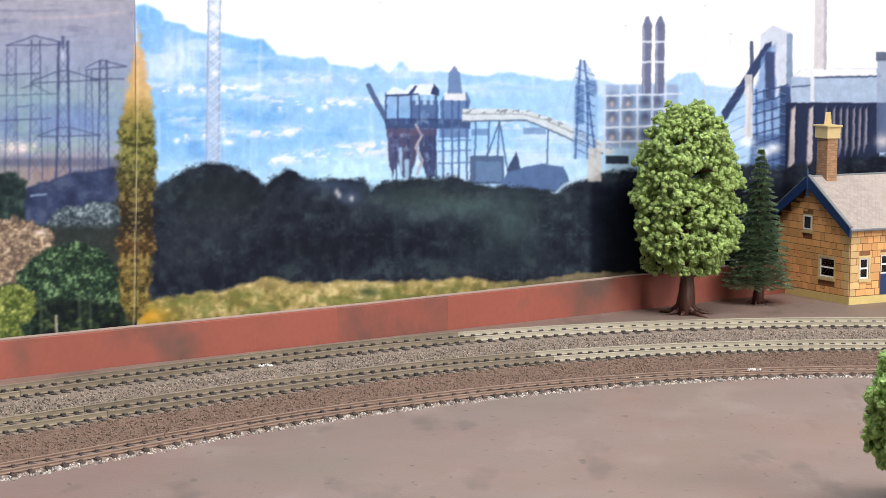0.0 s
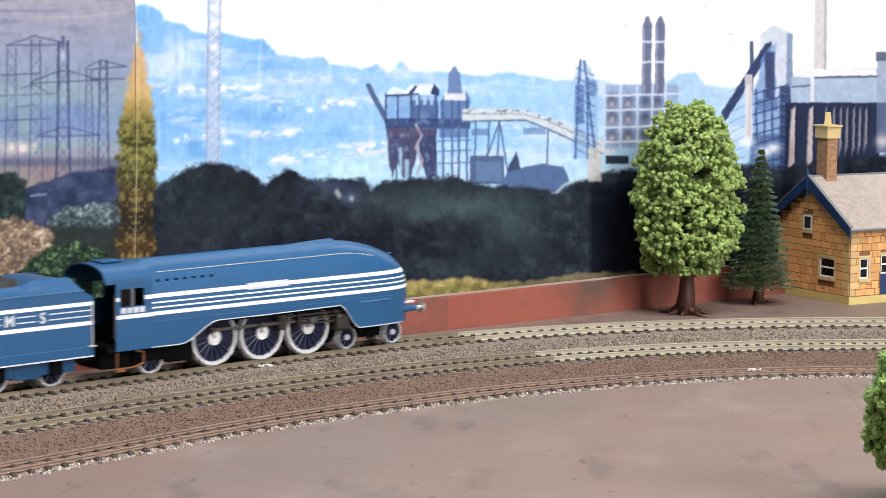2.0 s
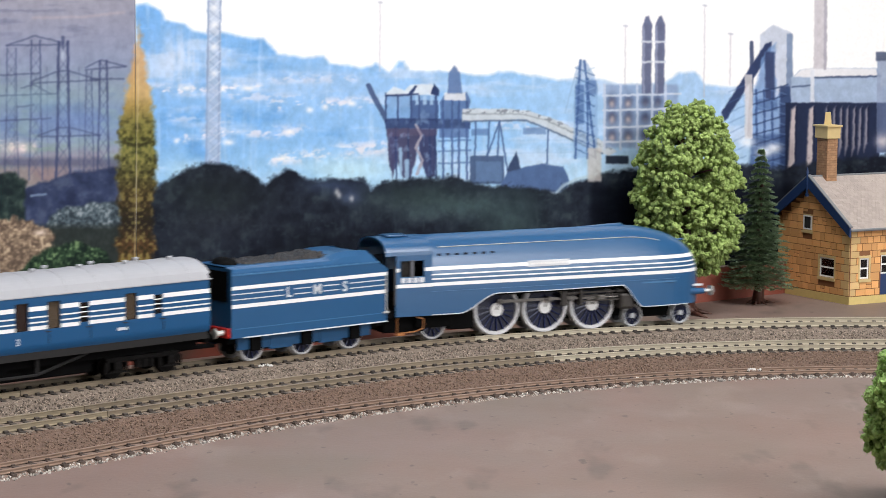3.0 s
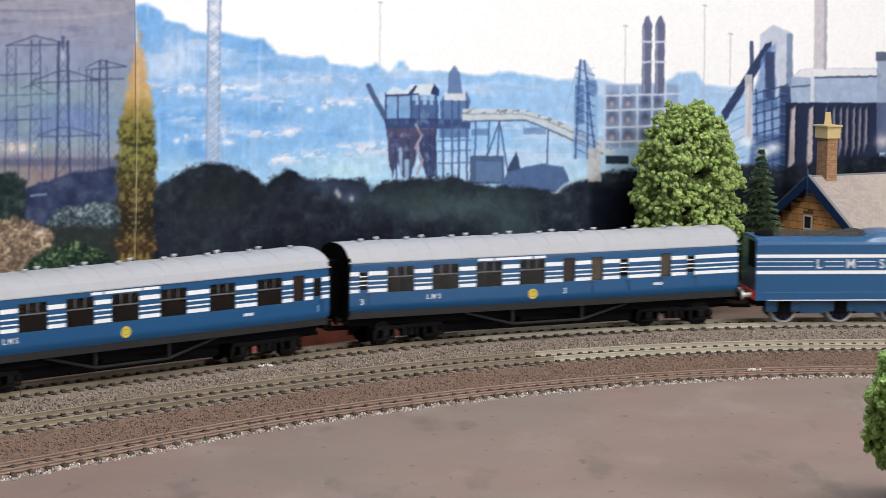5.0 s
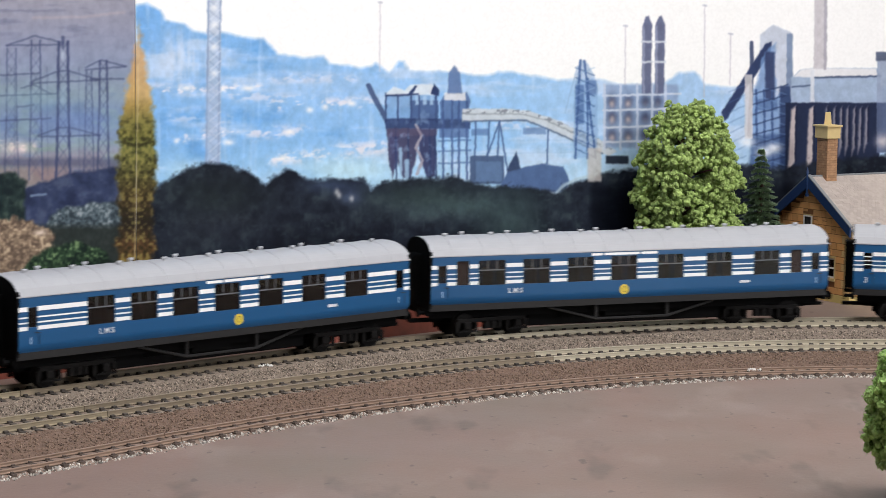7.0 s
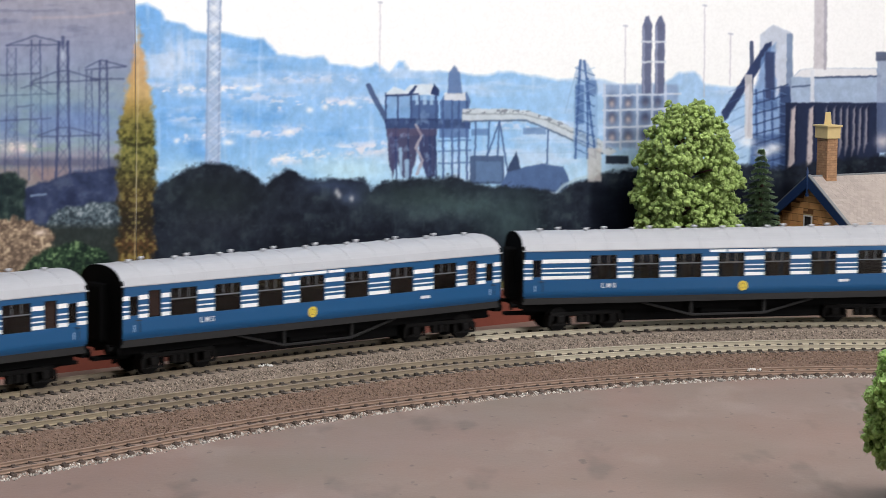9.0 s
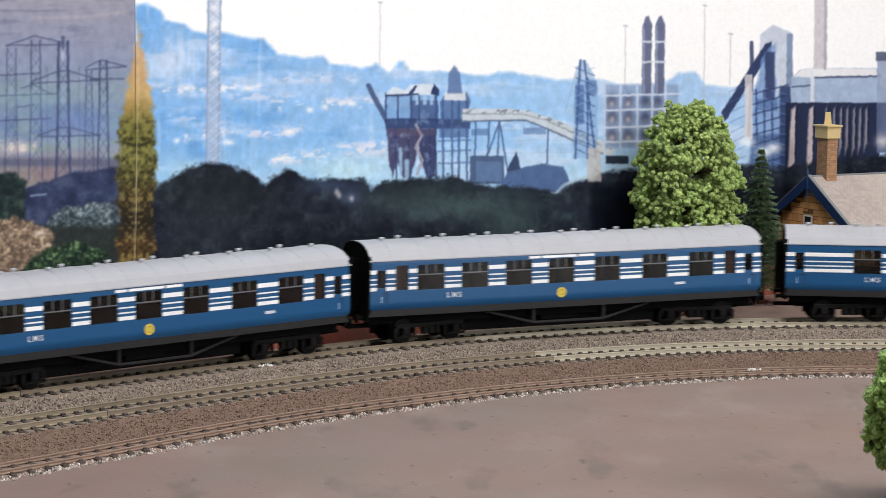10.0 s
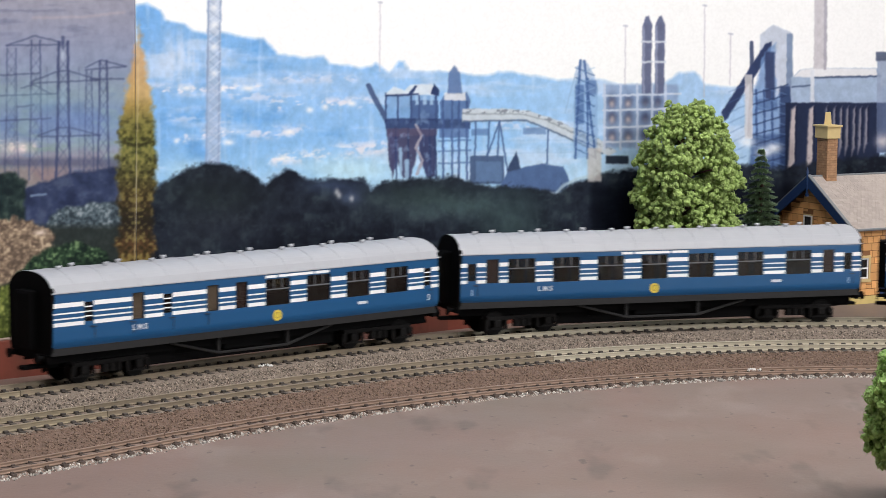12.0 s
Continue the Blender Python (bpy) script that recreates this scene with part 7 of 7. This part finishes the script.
        bit("pane", a + 0.8, b - 0.8, 0.6, 0.75, c + 0.9, d - 0.9, M_GLASS, w).visible_shadow = False
        bit("dark_room", a - 0.5, b + 0.5, 1.8, 2.2, c - 0.5, d + 0.5, M_DARK, w)
        if sill:
            bit("sill", a - 1.2, b + 1.2, -0.9, 0.2, c - 2.0, c - 0.1, M_CREAM, w)
            bit("lintel", a - 1.2, b + 1.2, -0.6, 0.1, d + 0.1, d + 1.5, M_CREAM, w)
            bit("jamb", a - 1.3, a - 0.05, -0.4, 0.1, c, d, M_CREAM, w)
            bit("jamb", b + 0.05, b + 1.3, -0.4, 0.1, c, d, M_CREAM, w)
        return w
    window(root, *gable_holes[0], True)
    part("gable_window_reveal", mbox(-0.15, 0.0, 35.4, 44.6, 41.0, 51.6), M_CREAM, gw)
    bm = mbox(-0.32, -0.16, 36.2, 43.8, 42.3, 50.8)
    dark = part("gable_window", bm, M_DARK, gw, "small dark gable window")
    bm = bmesh.new()
    for y0, y1, z0, z1 in ((36.0, 36.9, 42.2, 50.9), (43.1, 44.0, 42.2, 50.9), (36.9, 43.1, 42.2, 43.0), (36.9, 43.1, 50.1, 50.9)):
        add_mbox(bm, -0.7, -0.2, y0, y1, z0, z1)
    part("frame", bm, M_SASH, dark)
    part("sill", mbox(-1.0, -0.1, 34.8, 45.2, 40.0, 41.4), M_CREAM, dark)
    for h in (front_holes[0], *front_holes[2:]):
        window(root, *h, False)
    # door and its fanlight
    a, b, c, d = front_holes[1]
    door = part("door", mbox(a, b, 0.3, 1.0, c, 17.5), M_NAVY, root, "navy lower door panel")
    window(root, a, b, 17.6, d, False, False)
    part("door_surround", mbox(a - 1.0, b + 1.0, -0.4, 0.1, d, d + 1.5), M_CREAM, root)
    # roof: two slopes with courses of slates on the seen one
    ov, th = 3.2, 1.2
    slope = math.atan2(RG - EV, RIDGE)
    ln = math.hypot(RG - EV, RIDGE)
    tilt = Matrix.Translation((0, 0, EV * MM)) @ Matrix.Rotation(slope, 4, "X")
    near = part("roof", mbox(-ov, W + ov, -3.4, ln, 0.0, th), material("roof_card", (0.25, 0.21, 0.19), rough=0.8, spread=0.1, grain=0.1), root, "mottled grey-brown slate roof", tilt)
    far = part("roof", mbox(-ov, W + ov, -3.4, ln, 0.0, th), M_SLATE, root, "", Matrix.Translation((0, D * MM, EV * MM)) @ Matrix.Rotation(math.pi - slope, 4, "X") @ Matrix.Translation((0, 0, -th * MM)))
    courses, cw = 23, 2.9
    for r in range(courses):
        y0 = -3.3 + r * (ln + 3.0) / courses
        x = -ov + 0.1 - (r % 2) * cw / 2
        count = 0
        while x < 62 and count < 23:
            x0, x1 = max(x, -ov + 0.1), x + cw - 0.10
            if x1 - x0 > 0.6 and count < 13:
                piece("slate", slate, near, x0, x1, y0, y0 + (ln + 3.0) / courses + 0.25, th - 0.02, th + 0.20 + rnd.uniform(0, 0.12))
            x += cw
            count += 1
    bm = bmesh.new()
    for r in range(courses):
        y0 = -3.3 + r * (ln + 3.0) / courses
        x = -ov + 0.1 - (r % 2) * cw / 2 + 13 * cw
        while x < W + ov - cw:
            add_mbox(bm, x, x + cw - 0.1, y0, y0 + (ln + 3.0) / courses - 0.05, th, th + 0.22)
            x += cw
    tagged(part("slate_field", bm, M_SLATE, near), kind="stuff")
    part("ridge", mbox(-ov, W + ov, RIDGE - 1.2, RIDGE + 1.2, RG + 0.7, RG + 1.9, 0.4), M_GUTTER, root, "grey ridge capping")
    part("gutter", mbox(-ov, W + ov, -4.4, -2.6, EV - 2.2, EV - 0.6, 0.5), M_GUTTER, root, "grey gutter")
    # barge boards on the gable, with finial
    for sgn, y_end in ((1, -3.6), (-1, D + 3.6)):
        a0, a1 = Vector((0, y_end, EV - 2.3 + 0.0)), Vector((0, RIDGE, RG + 0.6))
        prof = [(a0.y, a0.z - 3.2), (a0.y, a0.z + 2.6), (a1.y, a1.z + 1.0), (a1.y, a1.z - 6.0)]
        rings = [[(x * MM, y * MM, z * MM) for y, z in prof] for x in (-ov - 0.9, -ov + 0.3)]
        bm = loft(rings)
        bmesh.ops.recalc_face_normals(bm, faces=bm.faces)
        part("barge_board", bm, M_NAVY, root, "navy barge board")
        prof = [(a0.y, a0.z + 2.7), (a0.y, a0.z + 3.4), (a1.y, a1.z + 1.9), (a1.y, a1.z + 1.1)]
        rings = [[(x * MM, y * MM, z * MM) for y, z in prof] for x in (-ov - 1.0, -ov + 1.5)]
        bm = loft(rings)
        bmesh.ops.recalc_face_normals(bm, faces=bm.faces)
        part("verge_strip", bm, M_GUTTER, root)
    bm = bmesh.new()
    add_cyl(bm, ((-ov - 0.9) * MM, RIDGE * MM, (RG - 10) * MM), ((-ov - 0.9) * MM, RIDGE * MM, (RG + 3.5) * MM), 0.7 * MM, None, 8)
    add_cyl(bm, ((-ov - 0.9) * MM, RIDGE * MM, (RG + 3.5) * MM), ((-ov - 0.9) * MM, RIDGE * MM, (RG + 7.0) * MM), 0.9 * MM, 0.1 * MM, 8)
    add_cyl(bm, ((-ov - 0.9) * MM, RIDGE * MM, (RG - 11) * MM), ((-ov - 0.9) * MM, RIDGE * MM, (RG - 9.4) * MM), 1.2 * MM, None, 8)
    part("finial", bm, M_NAVY, root)
    # chimneys
    for cx in (11.0, 72.0):
        ch = part("chimney", mbox(cx - 4.0, cx + 4.0, RIDGE - 4.8, RIDGE + 4.8, RG - 8, RG + 24.5), M_JOINT, root, "brick-print chimney stack")
        z = RG - 7.0
        row = 0
        while z < RG + 24.0:
            for side in (0, 1):
                n = 3 if side == 0 else 4
                span = 8.0 if side == 0 else 9.6
                lo = cx - 4.0 if side == 0 else RIDGE - 4.8
                sh = span / n * 0.5 * (row % 2)
                edges = sorted({lo, lo + span, *[lo + sh + span / n * k for k in range(n + 1) if 0 < sh + span / n * k < span]})
                for p, q in zip(edges, edges[1:]):
                    if side == 0:
                        piece("brick", brick, ch, p + 0.06, q - 0.06, RIDGE - 4.98, RIDGE - 4.78, z, z + 1.35)
                    else:
                        piece("brick", brick, ch, cx - 4.18, cx - 3.98, p + 0.06, q - 0.06, z, z + 1.35)
            z += 1.5
            row += 1
        part("chimney_cap", mbox(cx - 5.2, cx + 5.2, RIDGE - 6.0, RIDGE + 6.0, RG + 24.5, RG + 31.5, 0.2), M_CREAM, ch)
        part("chimney_slab", mbox(cx - 6.0, cx + 6.0, RIDGE - 6.9, RIDGE + 6.9, RG + 31.5, RG + 32.7, 0.15), M_CREAM, ch)
        bm = bmesh.new()
        add_cyl(bm, (cx * MM, RIDGE * MM, (RG + 32.7) * MM), (cx * MM, RIDGE * MM, (RG + 40.5) * MM), 3.0 * MM, 2.1 * MM, 4)
        part("chimney_pot", bm, M_CREAM, ch)


station_house()

# ---------------------------------------------------------------- motion of the train
# place of the first coach's middle along the line (mm) by time
RUN_T = [0, 0.5, 1, 1.5, 2, 2.5, 3, 3.2, 3.6, 4.0, 4.4, 4.8, 5, 5.5, 6, 6.5, 7, 7.2, 8, 8.8, 9, 9.5, 10, 10.5, 11, 11.5, 12]
RUN_D = [-782, -692.8, -603.6, -514.6, -426, -336.6, -247.0, -211.6, -143, -76, -11.8, 51.5, 83, 162, 241, 318, 391.5, 421.5, 548, 674.5, 706, 785, 864.3, 944, 1023.6, 1100.5, 1178.3]


def run_at(t):
    """Cubic through the timetable, with slopes from the neighbours."""
    T, D = RUN_T, RUN_D
    i = max(0, min(len(T) - 2, int(np.searchsorted(T, t, side="right")) - 1))

    def slope(k):
        a, b = max(0, k - 1), min(len(T) - 1, k + 1)
        return (D[b] - D[a]) / (T[b] - T[a])
    h = T[i + 1] - T[i]
    u = (t - T[i]) / h
    return ((2 * u**3 - 3 * u**2 + 1) * D[i] + (u**3 - 2 * u**2 + u) * h * slope(i)
            + (-2 * u**3 + 3 * u**2) * D[i + 1] + (u**3 - u**2) * h * slope(i + 1))


def on_line(s, half):
    """Pose of a vehicle that stands with two pivots half apart from s."""
    (a, _), (b, _) = line_at(s - half), line_at(s + half)
    d = b - a
    return Matrix.Translation(((a.x + b.x) / 2, (a.y + b.y) / 2, RAIL)) @ Matrix.Rotation(math.atan2(d.y, d.x), 4, "Z")


OFFS = {"loco": (334.0, 29.0), "tender": (176.0, 32.0)}
OFFS.update({"c%d" % (i + 1): (-256.0 * i, 82.0) for i in range(6)})
CRANK = 4.6
DRIVE_R = 13.4


def crank_angle(t):
    """Turn of the driving wheels; the near crank points down as the train has gone to the mark."""
    return (run_at(t) + 212.4) / DRIVE_R + math.pi - 0.25


def motions():
    ts = [i * 0.1 for i in range(121)]
    tf = [i / 30 for i in range(361)]
    for key, (off, half) in OFFS.items():
        walk(VEH[key], [(t, on_line(run_at(t) + off, half)) for t in ts])
    for ob, x, y, z, r, phase, what in WHEELS:
        rows = []
        drive = what == "drive"
        for t in (ts if r > 10 else tf):
            a = crank_angle(t) + phase if drive else (run_at(t) + 212.4) / r + phase
            rows.append((t, Matrix.Translation((x * MM, y * MM, z * MM)) @ Matrix.Rotation(a, 4, "Y")))
        walk(ob, rows)
    for (what, sy), ob in RODS.items():
        rows = []
        for t in tf:
            a = crank_angle(t) + (0.0 if sy < 0 else 1.5708)
            px, pz = CRANK * math.sin(a), 13.5 + CRANK * math.cos(a)
            cx = px + math.sqrt(31.0**2 - (pz - 17.4) ** 2)
            if what == "couple":
                m = pose(px * MM, sy * 10.6 * MM, pz * MM)
            elif what == "connect":
                m = Matrix.Translation((px * MM, sy * 11.9 * MM, pz * MM)) @ Matrix.Rotation(math.atan2(pz - 17.4, cx - px), 4, "Y")
            else:
                m = pose(cx * MM, sy * 12.8 * MM, 17.4 * MM)
            rows.append((t, m))
        walk(ob, rows)
    for ob, key, x in BOGIES:
        rows = []
        off, half = OFFS[key]
        for t in ts:
            s = run_at(t) + off
            turn = on_line(s + x, 15.5).to_euler().z - on_line(s, half).to_euler().z
            rows.append((t, Matrix.Translation((x * MM, 0, 0)) @ Matrix.Rotation(turn, 4, "Z")))
        walk(ob, rows)


motions()
